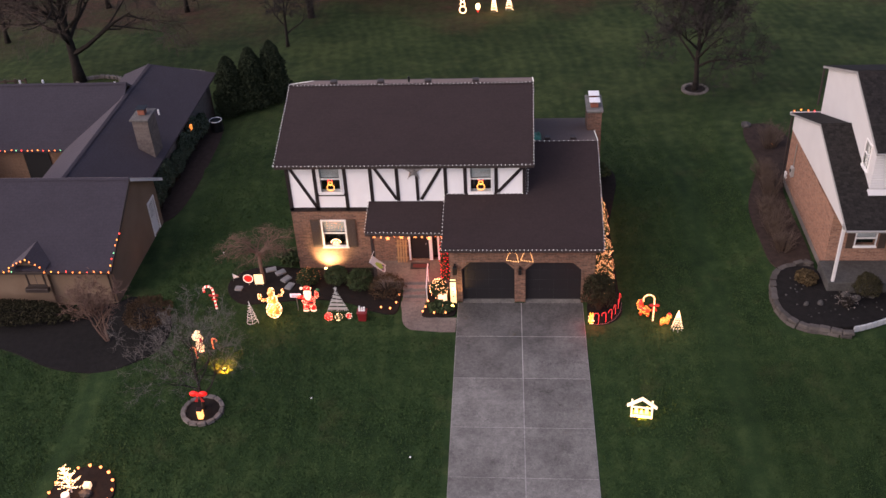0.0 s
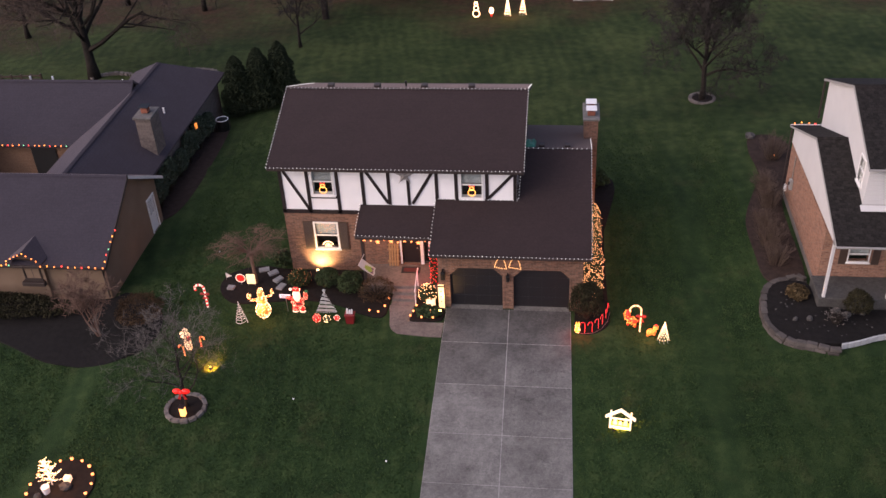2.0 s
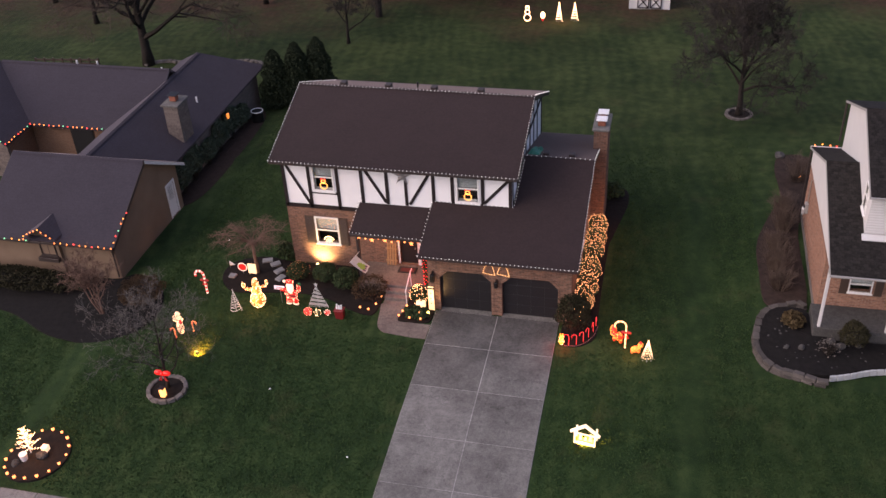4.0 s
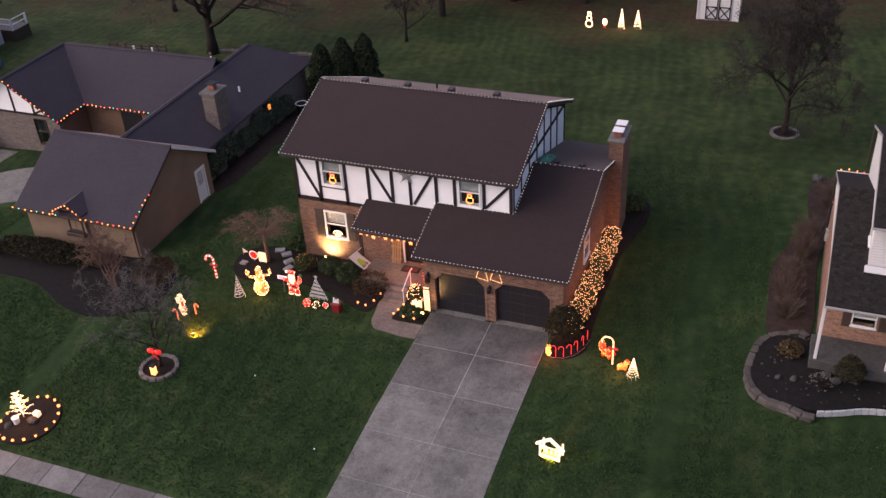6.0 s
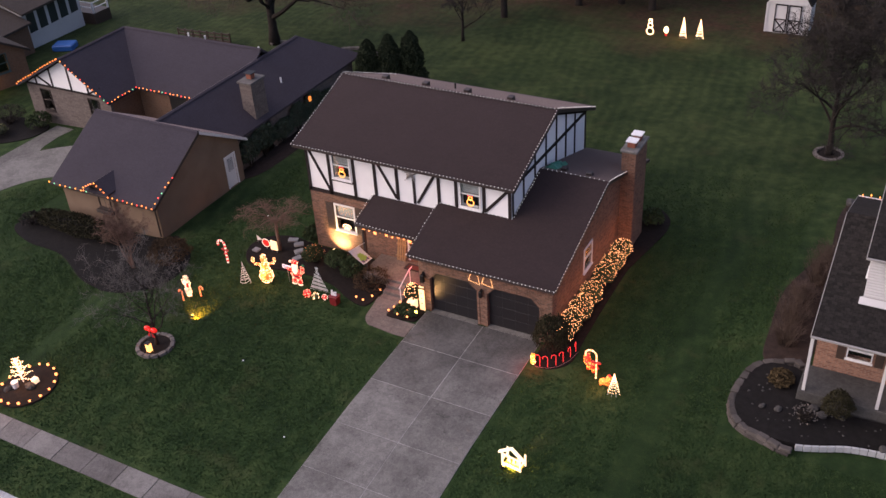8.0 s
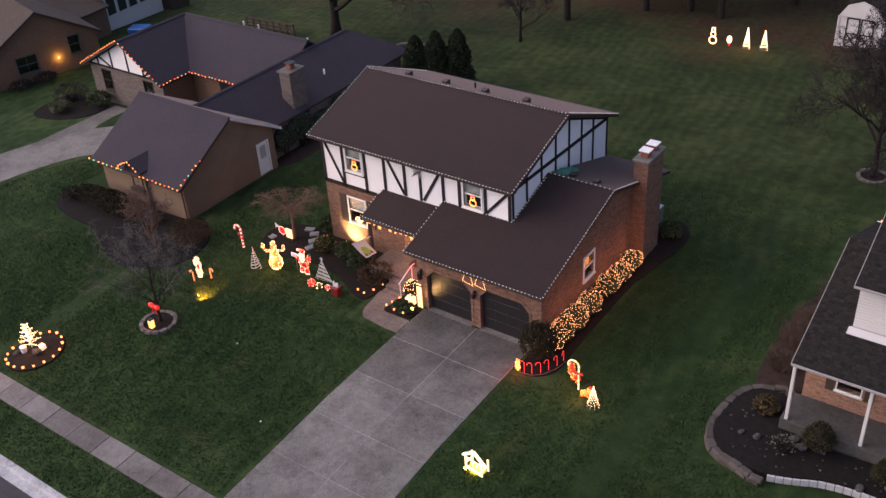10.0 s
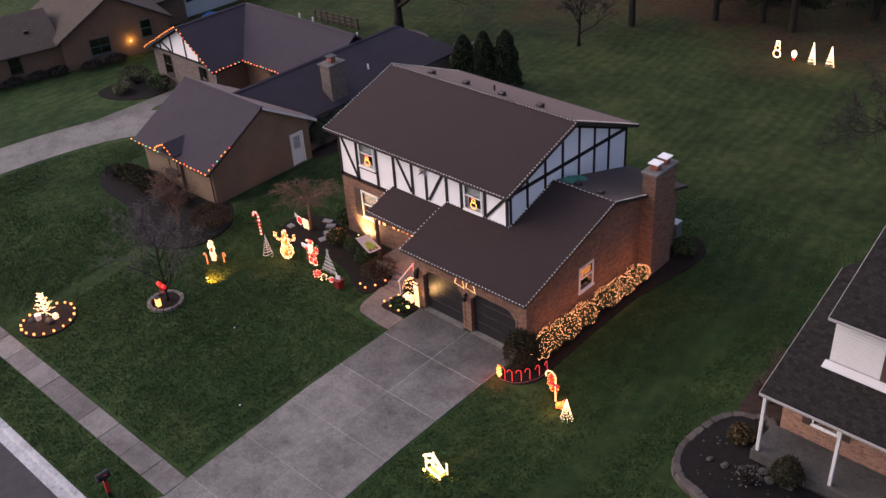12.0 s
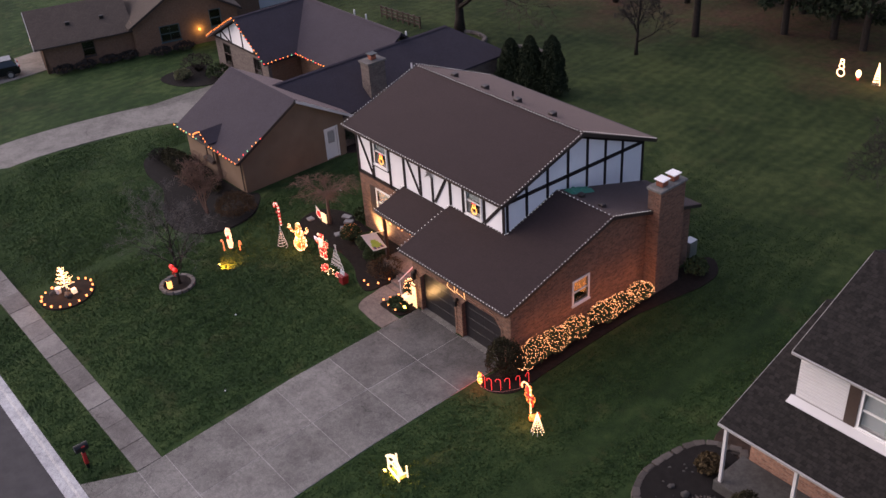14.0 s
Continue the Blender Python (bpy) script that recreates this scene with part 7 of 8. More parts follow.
part("greenery", mesh_of(*leaf_quads([(0.2 * math.cos(k * 1.31), 0.2 * math.sin(k * 1.31), 0.02 + 2.2 * k / 600) for k in range(600)], 0.12, 88), LEAF), None, rc)
lamp("far_figures_light", "POINT", 12, (1.0, 0.40, 0.12), pose(-2.4, 77.6, -0.2), 0.4)
lamp("lantern_ring_light", "POINT", 30, (1.0, 0.40, 0.12), pose(-17.6, 25.1, 0.8), 0.3)
lamp("snowman_light", "POINT", 22, (1.0, 0.40, 0.11), pose(-12.0, 35.85, 0.8), 0.3)
lamp("cane_bed_light", "POINT", 13, (1.0, 0.06, 0.03), pose(3.25, 35.5, 0.45), 0.3)
lamp("cone_tree_light", "POINT", 14, (1.0, 0.36, 0.10), pose(6.3, 35.5, 0.65), 0.3)
lamp("red_garland_light", "POINT", 16, (1.0, 0.03, 0.04), pose(-4.25, 38.5, 1.3), 0.25)
fg = thing("garden_flag", pose(-7.3, 38.61, 2.2), "pale blue garden flag with a green motif on a pole", "flag")
part("pole", rod(bmesh.new(), (0, 0.02, 0), (0, -1.42, 0.33), 0.014), WHITE, fg)
fl = bmesh.new()
rows = []
for i in range(13):
    u = i / 12
    rows.append([fl.verts.new((0.62 * v + 0.04 * math.sin(u * 5 + v * 4) * v, -0.5 - 0.9 * u + 0.2 * v, 0.115 + 0.21 * u - 0.72 * v - 0.05 * math.sin(v * 3.1))) for v in [j / 12 for j in range(13)]])
for i in range(12):
    for j in range(12):
        f = fl.faces.new((rows[i][j], rows[i + 1][j], rows[i + 1][j + 1], rows[i][j + 1]))
        inner = (i - 5.5) ** 2 / 10 + (j - 6.5) ** 2 / 7 < 1.2 or (j in (7, 8) and 2 <= i <= 9)
        f.material_index = 1 if inner else (2 if j in (9, 10) and i % 3 != 1 and 0 < i < 11 else 3 if j in (9, 10) and 0 < i < 11 else 0)
bmesh.ops.solidify(fl, geom=fl.faces[:], thickness=0.006)
part("cloth", fl, [plain("flag_pale_blue", (0.52, 0.60, 0.64), 0.8), plain("flag_green", (0.26, 0.46, 0.07), 0.8), plain("flag_dark", (0.10, 0.09, 0.16), 0.8), plain("flag_pink", (0.55, 0.36, 0.36), 0.8)], fg)

# tall lit board, ball shrub and white box by the garage
bd = thing("tall_sign_board", pose(-3.42, 37.36, 0.0), "tall cream lit board with dark dots", "sign")
part("board", boxed(-0.14, 0.14, -0.03, 0.03, 0.02, 1.42, 0.01), glow("lit_cream_board", (1.0, 0.66, 0.30), 0.5), bd)
part("cap_board", boxed(-0.17, 0.17, -0.04, 0.035, 1.3, 1.38), TIMBER, bd)
for z in (0.45, 0.75, 1.05):
    part("dot", rod(bmesh.new(), (0, -0.04, z), (0, -0.029, z), 0.035, None, 10), BLACKP, bd)
wl = thing("wall_lantern", pose(-3.3, 37.44, 1.75), "dark carriage lantern on the garage brick", "lantern")
part("body", boxed(-0.1, 0.1, -0.2, -0.02, 0.0, 0.42, 0.02), BLACKM, wl)
part("bracket", boxed(-0.04, 0.04, -0.05, 0.059, 0.3, 0.5), BLACKM, wl)
wl2 = thing("wall_lantern", pose(-0.22, 37.44, 1.75), "dark carriage lantern between the garage doors", "lantern")
part("body", boxed(-0.08, 0.08, -0.18, -0.02, 0.0, 0.32, 0.02), BLACKM, wl2)
part("bracket", boxed(-0.03, 0.03, -0.05, 0.059, 0.22, 0.38), BLACKM, wl2)
bsh = shrub("ball_shrub", -4.15, 37.75, 0.42, 1.1, LEAF, "round green shrub ball wound with warm bulbs", 200, 600, 0.1)
bulbs_part("bulbs", [(0.44 * math.cos(a) * math.cos(b), 0.44 * math.sin(a) * math.cos(b), 0.58 + 0.56 * math.sin(b)) for a, b in zip(rngh.uniform(0, 6.28, 80), rngh.uniform(-0.6, 1.5, 80))], 0.016, NETBULB, bsh)
wb = thing("lit_gift_box", pose(-3.95, 37.3, 0.06), "square glowing white gift box", "ornament")
part("box", boxed(-0.2, 0.2, -0.2, 0.2, 0, 0.45, 0.02), glow("lit_gift_white", (1.0, 0.66, 0.34), 0.55), wb)

# bells of wire over the garage pier, star on the gable front
bl = thing("bell_lights", pose(-0.2, 37.42, 2.74) @ Matrix.Scale(1.3, 4), "pair of wire bells outlined in small bulbs", "light figure")
bpts = []
for s in (-1, 1):
    c = Vector((s * 0.24, 0, -0.02))
    out = [c + Vector((s * 0.02 + dx, 0, dz)) for dx, dz in ((-0.06, 0.26), (-0.16, 0.1), (-0.24, -0.16), (0.2, -0.24), (0.14, 0.06), (0.06, 0.26), (-0.06, 0.26))]
    part("bell", tubed(out, 0.012, 5, WOOD), None, bl)
    bpts += along(out, 0.06)
bow = [(-0.05, 0, 0.25), (-0.4, 0, 0.32), (-0.36, 0, 0.14), (0, 0, 0.22), (0.4, 0, 0.32), (0.36, 0, 0.14), (0.05, 0, 0.25)]
part("bow", tubed(bow, 0.012, 5, WOOD), None, bl)
bpts += along(bow, 0.06)
bulbs_part("bulbs", [tuple(p) for p in bpts], 0.017, glow("amber_bell_bulb", (1.0, 0.50, 0.18), 1.1, False), bl)
sr = thing("wall_star", pose(-5.3, HY0 - 0.06, 5.72), "large silver tinsel star on the stucco", "ornament")
bm = bmesh.new()
tips = [((0.46 if k % 2 == 0 else 0.18) * math.sin(k * math.pi / 5), 0, (0.46 if k % 2 == 0 else 0.18) * math.cos(k * math.pi / 5)) for k in range(10)]
c0, c1 = bm.verts.new((0, -0.1, 0)), bm.verts.new((0, 0.02, 0))
tv = [bm.verts.new(t) for t in tips]
for k in range(10):
    bm.faces.new((c0, tv[k], tv[(k + 1) % 10]))
    bm.faces.new((c1, tv[(k + 1) % 10], tv[k]))
TINSEL = rough_surface("worn_tinsel", (0.10, 0.085, 0.08), (0.42, 0.38, 0.36), 9.0, 0.35, 60.0, 0.5)
part("star", bm, TINSEL, sr)
bulbs_part("tinsel", [(t[0] * f, -0.05 - 0.05 * (1 - f), t[2] * f) for t in tips for f in (0.55, 0.8, 1.0)], 0.026, TINSEL, sr)

# neon figures in the upper windows, arch candles in the lower one
for x, lab in ((-9.4, "glowing orange neon snowman in the window"), (-2.09, "glowing orange neon snowman in the window")):
    nf = thing("neon_figure", pose(x, HY0 + 0.005, 4.6), lab, "neon sign", "window neons")
    for r, z in ((0.18, 0.2), (0.1, 0.43)):
        part("tube", tubed([(r * math.cos(k * 0.45), 0, z + r * math.sin(k * 0.45)) for k in range(15)], 0.02, 5, NEON), None, nf)
    part("hat", tubed([(-0.12, 0, 0.54), (0.12, 0, 0.54), (0.07, 0, 0.65), (-0.07, 0, 0.65), (-0.12, 0, 0.54)], 0.012, 5, REDBULB), None, nf)
ac = thing("candle_arch", pose(-9.5, HY0 + 0.005, 1.44), "glowing candle arch on the window sill", "window light")
part("arch", tubed([(0.25 * math.cos(k * math.pi / 8), 0, 0.12 + 0.2 * math.sin(k * math.pi / 8)) for k in range(9)], 0.02, 5, TREEBULB), None, ac)
for k in range(5):
    part("candle", rod(bmesh.new(), (-0.14 + 0.07 * k, 0, 0.0), (-0.14 + 0.07 * k, 0, 0.16 + 0.05 * (2 - abs(k - 2))), 0.016, 0.014, 6), TREEBULB, ac)

for name, m, cols, top, lab in (("window_strands", pose(-9.5, HY0 + 0.012, 2.82), 7, 0.62, "strands of tiny warm bulbs in the window"),
                                ("window_strands", pose(GX1 - 0.012, 41.89, 2.72, 0, 0, 90), 6, 0.55, "strands of tiny warm bulbs in the side window")):
    wsr = thing(name, m, lab, "string lights", "window strands")
    part("wire", rod(bmesh.new(), (-0.42, 0, 0.02), (0.42, 0, 0.02), 0.004, None, 4), BLACKM, wsr)
    rs = np.random.default_rng(cols)
    bulbs_part("bulbs", [(-0.36 + 0.72 * (c + rs.uniform(-0.3, 0.3)) / (cols - 1), 0, -0.02 - (k + rs.uniform(-0.3, 0.3)) * 0.1) for c in range(cols) for k in range(int(top / 0.1)) if rs.uniform() < 0.7], 0.0095, AMBERBULB, wsr)

# green tarp on the rear roof
tp = thing("green_tarp", pose(0, 0, 0), "crumpled green tarp on the garage roof", "tarp")
bm = bmesh.new()
grid = [[bm.verts.new((0.25 + 0.12 * i, 43.9 + 0.17 * j + 0.05 * noise.noise((i * 0.7, j * 0.7, 2)), garage_z(43.9 + 0.17 * j) + (0.02 if i in (0, 5) or j in (0, 9) else 0.16 + 0.14 * noise.noise((i * 0.9, j * 0.9, 7))))) for j in range(10)] for i in range(6)]
for i in range(5):
    for j in range(9):
        bm.faces.new((grid[i][j], grid[i + 1][j], grid[i + 1][j + 1], grid[i][j + 1]))
part("sheet", bm, plain("green_tarp_sheet", (0.02, 0.17, 0.115), 0.45), tp)

# mailbox, cooling units
mb = thing("mailbox", on_ground(-4.75, 20.95, 0), "black mailbox on a post with a red ribbon", "mailbox")
part("post", boxed(-0.06, 0.06, -0.06, 0.06, -0.1, 1.05, 0.01), BLACKM, mb)
bm = bmesh.new()
prism(bm, [(0.14 * math.cos(a), -0.3, 1.18 + 0.14 * math.sin(a)) for a in [math.pi * k / 8 for k in range(9)]] + [(-0.14, -0.3, 1.03), (0.14, -0.3, 1.03)], (0, 0.55, 0))
part("box", bm, BLACKM, mb)
part("ribbon", boxed(-0.075, 0.075, -0.075, 0.075, 0.25, 0.85, 0.01), RED, mb, "red ribbon round the post")
part("flag", boxed(0.14, 0.16, -0.05, 0.1, 1.2, 1.26), RED, mb)


def cooling_unit(x, y, up, label, r=0.4, h=0.8):
    root = thing("air_conditioner", on_ground(x, y, 0, up), label, "air conditioner")
    part("case", rod(bmesh.new(), (0, 0, 0.0), (0, 0, h), r, r, 16), BLACKM, root)
    part("grille", rod(bmesh.new(), (0, 0, h), (0, 0, h + 0.03), r * 0.9, r * 0.8, 16), BLACKM, root)
    part("rim", tubed([(r * math.cos(k * math.pi / 8), r * math.sin(k * math.pi / 8), h + 0.02) for k in range(17)], 0.03, 5, CAPWHITE), None, root)


cooling_unit(-20.3, 56.6, 0.0, "round grey outdoor air conditioner")
ub = thing("utility_box", pose(2.9, 50.1, 0.0), "grey utility box behind the chimney", "utility box")
part("case", boxed(-0.2, 0.3, 0, 0.6, 0.0, 0.9, 0.02), STEEL, ub)

# far: glowing figures, shed, brick house, car
fs3 = thing("outline_snowman", on_ground(-5.1, 78.0) @ Matrix.Scale(0.68, 4), "glowing outline snowman by the far trees", "light figure")
for r, z in ((0.42, 0.5), (0.28, 1.2), (0.2, 1.68)):
    part("ring", tubed([(r * math.cos(k * 0.4), 0, z + r * math.sin(k * 0.4)) for k in range(17)], 0.045, 5, FIGBULB), None, fs3)
part("hat", boxed(-0.2, 0.2, -0.03, 0.03, 1.86, 1.98), FIGBULB, fs3)
figure("red_figure", [(0, 0, 0, 0.8, 0.3, 1, 0.6, 1.5), (1, 0, 0, 0.25, 0.12, 1.2, 1, 2.0)], [FIGBULB, REDLIT], on_ground(-3.85, 78.2) @ Matrix.Scale(0.66, 4), "small glowing pink figure by the far trees", "light figure")
shed = thing("garden_shed", on_ground(4.6, 83.4, 0) @ Matrix.Scale(1.12, 4), "white garden shed with dark crossed doors", "shed")
part("wall", boxed(-1.45, 1.45, -1.0, 1.2, -0.1, 2.3), SIDING, shed)
part("roof", prismed([(-1.6, -1.1, 2.2), (-1.0, -1.1, 3.1), (0, -1.1, 3.5), (1.0, -1.1, 3.1), (1.6, -1.1, 2.2)], (0, 2.4, 0)), SHINGLE_E, shed)
part("gable", prismed([(-1.45, -1.13, 2.2), (-0.95, -1.13, 3.0), (0, -1.13, 3.35), (0.95, -1.13, 3.0), (1.45, -1.13, 2.2)], (0, 0.028, 0)), SIDING, shed)
for s in (-1, 1):
    dd = part("door", boxed(min(0.03 * s, 0.9 * s), max(0.03 * s, 0.9 * s), -1.05, -1.003, 0.12, 2.15), SIDING, shed)
    for a, b in (((0.07, 0.14), (0.07, 2.12)), ((0.86, 0.14), (0.86, 2.12)), ((0.07, 0.16), (0.86, 0.16)), ((0.07, 1.05), (0.86, 1.05)), ((0.07, 2.1), (0.86, 2.1)), ((0.07, 0.16), (0.86, 1.05)), ((0.07, 1.05), (0.86, 0.16))):
        part("trim", rod(bmesh.new(), (s * a[0], -1.07, a[1]), (s * b[0], -1.07, b[1]), 0.05, None, 4), TIMBER, dd)
part("ramp", boxed(-0.9, 0.9, -1.9, -1.02, -0.1, 0.06), DRIVE, shed)
for x in (-1.45, 1.45):
    part("corner_board", boxed(x - 0.06, x + 0.06, -1.06, -1.003, -0.05, 2.25), SIDING, shed)


# small white balls left on the grass
for x, y in ((-4.6, 27.4), (-9.2, 30.6), (-15.9, 41.6)):
    o = part("lawn_ball", ball(bmesh.new(), (0, 0, 0.035), 0.04, 2), CAPWHITE)
    o.matrix_basis = on_ground(x, y)
    tagged(o, "small white ball lying on the lawn", "ball", "balls on the lawn")


# ---- grass tufts on the lawns round the house ----
def tufts():
    rng = np.random.default_rng(99)
    n = 500000
    x = rng.uniform(-40.0, 26.0, n)
    y = rng.uniform(20.35, 60.0, n)

    def inside(poly):
        hit = np.zeros(len(x), bool)
        for (ax, ay), (bx, by) in zip(poly, poly[1:] + poly[:1]):
            if ay != by:
                hit ^= ((ay > y) != (by > y)) & (x < (bx - ax) * (y - ay) / (by - ay) + ax)
        return hit

    # thins out towards the ends of the lawn
    thin = np.minimum(np.clip((x + 46) / 6.0, 0, 1), np.clip((60 - y) / 14.0, 0, 1))
    skip = rng.uniform(0, 1, n) > thin
    skip |= ((x > -3.3) & (x < 3.0) & (y < 37.6)) | ((x > -11.9) & (x < 4.6) & (y > 37.3) & (y < 50.8))
    skip |= (y > 22.3) & (y < 23.65)
    skip |= ((x > -6.2) & (x < -3.0) & (y > 34.9) & (y < 38)) | ((x > 2.8) & (x < 4.75) & (y > 35.5) & (y < 50)) | ((x > 11.5) & (y > 34.7) & (y < 39.9)) | ((x > 14.8) & (y > 34.4)) | ((x > 11.9) & (y > 39.5))
    skip |= inside([(-15.0, 38.3), (-13.9, 37.1), (-12.2, 37.25), (-10.4, 37.5), (-8.6, 37.2), (-7.4, 36.6), (-6.2, 36.35), (-6.0, 40.3), (-13.4, 40.5), (-14.9, 39.6)])
    skip |= inside([(-30.2, 35.5), (-28.0, 34.5), (-25.0, 34.2), (-21.8, 32.7), (-19.0, 32.3), (-17.2, 33.2), (-16.7, 34.8), (-17.3, 36.7), (-19.4, 38.4), (-30.0, 38.4)])
    skip |= ((x < -19.4) & (x > -30.5) & (y > 36.5)) | (x < -36.3) | ((x < -30.0) & (y > 42.0))
    for (ax, ay), (bx, by) in zip(RANCH_DRIVE, RANCH_DRIVE[1:]):
        f = np.clip(((x - ax) * (bx - ax) + (y - ay) * (by - ay)) / ((bx - ax) ** 2 + (by - ay) ** 2), 0, 1)
        skip |= (x - ax - f * (bx - ax)) ** 2 + (y - ay - f * (by - ay)) ** 2 < 2.5 ** 2
    skip |= (x + 13.78) ** 2 + (y - 29.75) ** 2 < 1.0
    skip |= (x + 17.6) ** 2 + (y - 25.25) ** 2 < 2.3
    x, y = x[~skip], y[~skip]
    n = len(x)
    side = np.clip((y - 20.3) / 2.0, 0, 1)
    z = np.where(y < 30, np.maximum(-0.62, (y - 30) * 0.055), 0.0) - np.where(y > 52, (y - 52) * 0.04, 0.0)
    z += side * (np.where(x > 9, np.minimum(0.4, (x - 9) * 0.08), 0.0) - np.where(x < -18, np.minimum(1.6, (-18 - x) * 0.04), 0.0))
    dip = np.clip((-17.3 - x) / 2.6, 0, 1) * np.clip((x + 35.0) / 8.0, 0, 1)
    z -= 0.28 * dip * dip * (3 - 2 * dip) * side
    a = rng.uniform(0, 6.283, n)
    w, h = rng.uniform(0.02, 0.05, n), rng.uniform(0.03, 0.075, n)
    lx, ly = rng.normal(0, 0.03, n), rng.normal(0, 0.03, n)
    co = np.empty((n, 3, 3))
    co[:, 0] = np.stack((x - w * np.cos(a), y - w * np.sin(a), z - 0.005), 1)
    co[:, 1] = np.stack((x + w * np.cos(a), y + w * np.sin(a), z - 0.005), 1)
    co[:, 2] = np.stack((x + lx, y + ly, z + h), 1)
    me = bpy.data.meshes.new("grass")
    me.vertices.add(n * 3)
    me.vertices.foreach_set("co", co.ravel())
    me.loops.add(n * 3)
    me.loops.foreach_set("vertex_index", np.arange(n * 3))
    me.polygons.add(n)
    me.polygons.foreach_set("loop_start", np.arange(n) * 3)
    me.update(calc_edges=True)
    me.materials.append(TUFT)
    tagged(part("grass", me, None), "short uneven green grass tufts on the lawn", "grass", "", "stuff")


tufts()


# amber lantern on the ivy wall, pale edging pipe at the raised bed
al = thing("wall_lantern", pose(-20.75, 53.2, 1.3), "amber lantern on the ivy-grown wall", "lantern")
part("glass", boxed(-0.04, 0.08, -0.1, 0.1, 0.05, 0.38, 0.015), glow("amber_lantern_glass", (1.0, 0.30, 0.05), 0.4), al)
part("back_plate", boxed(-0.45, -0.06, -0.05, 0.05, 0.1, 0.4), BLACKM, al)
pe = thing("edging_strip", pose(0, 0, 0), "row of pale plastic edging pieces along the raised bed", "edging")
curve = along([(*p, 0.0) for p in rounded([(13.9, 34.72), (14.72, 34.84), (15.5, 35.12), (16.4, 35.5), (17.5, 35.7), (18.6, 35.72), (19.8, 35.6), (21.0, 35.4), (22.2, 35.1)], 8)[8:57]], 0.3)
EDGEPALE = rough_surface("pale_edging_plastic", (0.30, 0.31, 0.32), (0.46, 0.47, 0.48), 5.0, 0.6, 40.0, 0.2)
piece = finish(boxed(-0.14, 0.14, -0.045, 0.045, 0.0, 0.3, 0.015), EDGEPALE)
for p, q in zip(curve, curve[1:]):
    o = part("edging_piece", piece, None, pe)
    o.matrix_basis = pose(p.x, p.y, ground_z(p.x, p.y) + 0.05, 0, 0, math.degrees(math.atan2(q.y - p.y, q.x - p.x)))


mbx = thing("meter_box", pose(EX, 46.4, 1.7), "pale grey electricity meter on the brick side wall", "meter")
part("case", boxed(-0.16, -0.002, -0.17, 0.17, 0.0, 0.55, 0.015), BARGE, mbx)
part("dial", rod(bmesh.new(), (-0.16, 0, 0.34), (-0.22, 0, 0.34), 0.09, 0.085, 12), BLACKM, mbx)
part("conduit", rod(bmesh.new(), (-0.06, 0, 0.55), (-0.06, 0, 1.9), 0.025), STEEL, mbx)
tbx = thing("service_box", pose(EX, 47.5, 0.95), "small white service box on the brick side wall", "utility box")
part("case", boxed(-0.1, -0.002, -0.13, 0.13, 0.0, 0.34, 0.012), WHITE, tbx)
part("cable", tubed([(-0.04, 0, 0.0), (-0.04, 0.04, -0.4), (-0.04, 0.0, -0.85)], 0.012, 5, BLACKM), None, tbx)
path_lantern(14.5, 52.0, 0.05, 0.25, 0.05, "small glowing lantern in the back bed")


# ---- brick house and white house to the far west ----
fh = thing("brick_house", pose(-52.7, 37.3, -1.45, 0, 0, -14), "long brown brick house with weathered grey-brown roof", "house")
# local: x points outwards to the lawn, y runs along the wall
FW1 = (3.2, 4.1, 0.9, 2.1)
part("wall", holed_wall(0, 7.4, -0.6, 2.6, [FW1], lambda a, b, c, d: (-0.25, 0.0, a, b, c, d)), BRICK_WEST, fh)
window(fh, *FW1, 0.0, "x", 1, 0, "window", 0.05, 0.03, True, DARKTRIM)
part("roof", prismed([(0.45, -0.6, 2.45), (0.45, 7.6, 2.45), (-3.8, 7.6, 4.45), (-3.8, -0.6, 4.45)], (0, 0, -0.16)), SHINGLE_F, fh, "weathered grey-brown shingle roof")
part("roof", prismed([(-3.802, -0.6, 4.45), (-3.802, 7.6, 4.45), (-8.1, 7.6, 2.45), (-8.1, -0.6, 2.45)], (0, 0, -0.16)), SHINGLE_F, fh)
part("gutter", boxed(0.45, 0.55, -0.6, 7.4, 2.3, 2.42), DARKTRIM, fh)
part("wall", prismed([(0, 0, -0.6), (-7.6, 0, -0.6), (-7.6, 0, 2.5), (-3.8, 0, 4.28), (0, 0, 2.5)], (0, 0.25, 0)), BRICK_WEST, fh, "brown brick gable with garage")
part("garage_door", boxed(-6.5, -1.6, -0.06, -0.003, 0.0, 2.2), SHUTTER, fh)
part("barge_board", prismed([(0.45, -0.63, 2.28), (-3.8, -0.63, 4.27), (-3.8, -0.63, 4.45), (0.45, -0.63, 2.45)], (0, 0.03, 0)), SIDING, fh)
FW2, FW3 = (9.6, 11.2, 1.0, 2.3), (14.0, 14.9, 1.5, 2.9)
w2 = holed_wall(7.4, 16.4, -0.6, 2.9, [FW2, FW3], lambda a, b, c, d: (0.5, 0.75, a, b, c, d))
prism(w2, [(0.75, 7.4, 2.9), (0.75, 16.4, 2.9), (0.75, 11.9, 5.5)], (-0.25, 0, 0))
part("wall", w2, BRICK_WEST, fh, "brown brick gable wall")
TEAL = plain("teal_frame", (0.05, 0.09, 0.10), 0.5)
window(fh, *FW2, 0.75, "x", 1, 0, "window", 0.06, 0.03, True, TEAL, 1)
window(fh, *FW3, 0.75, "x", 1, 0, "window", 0.06, 0.03, True, TEAL)
part("wall", boxed(-0.25, 0.5, 7.4, 7.65, -0.6, 3.0), BRICK_WEST, fh)
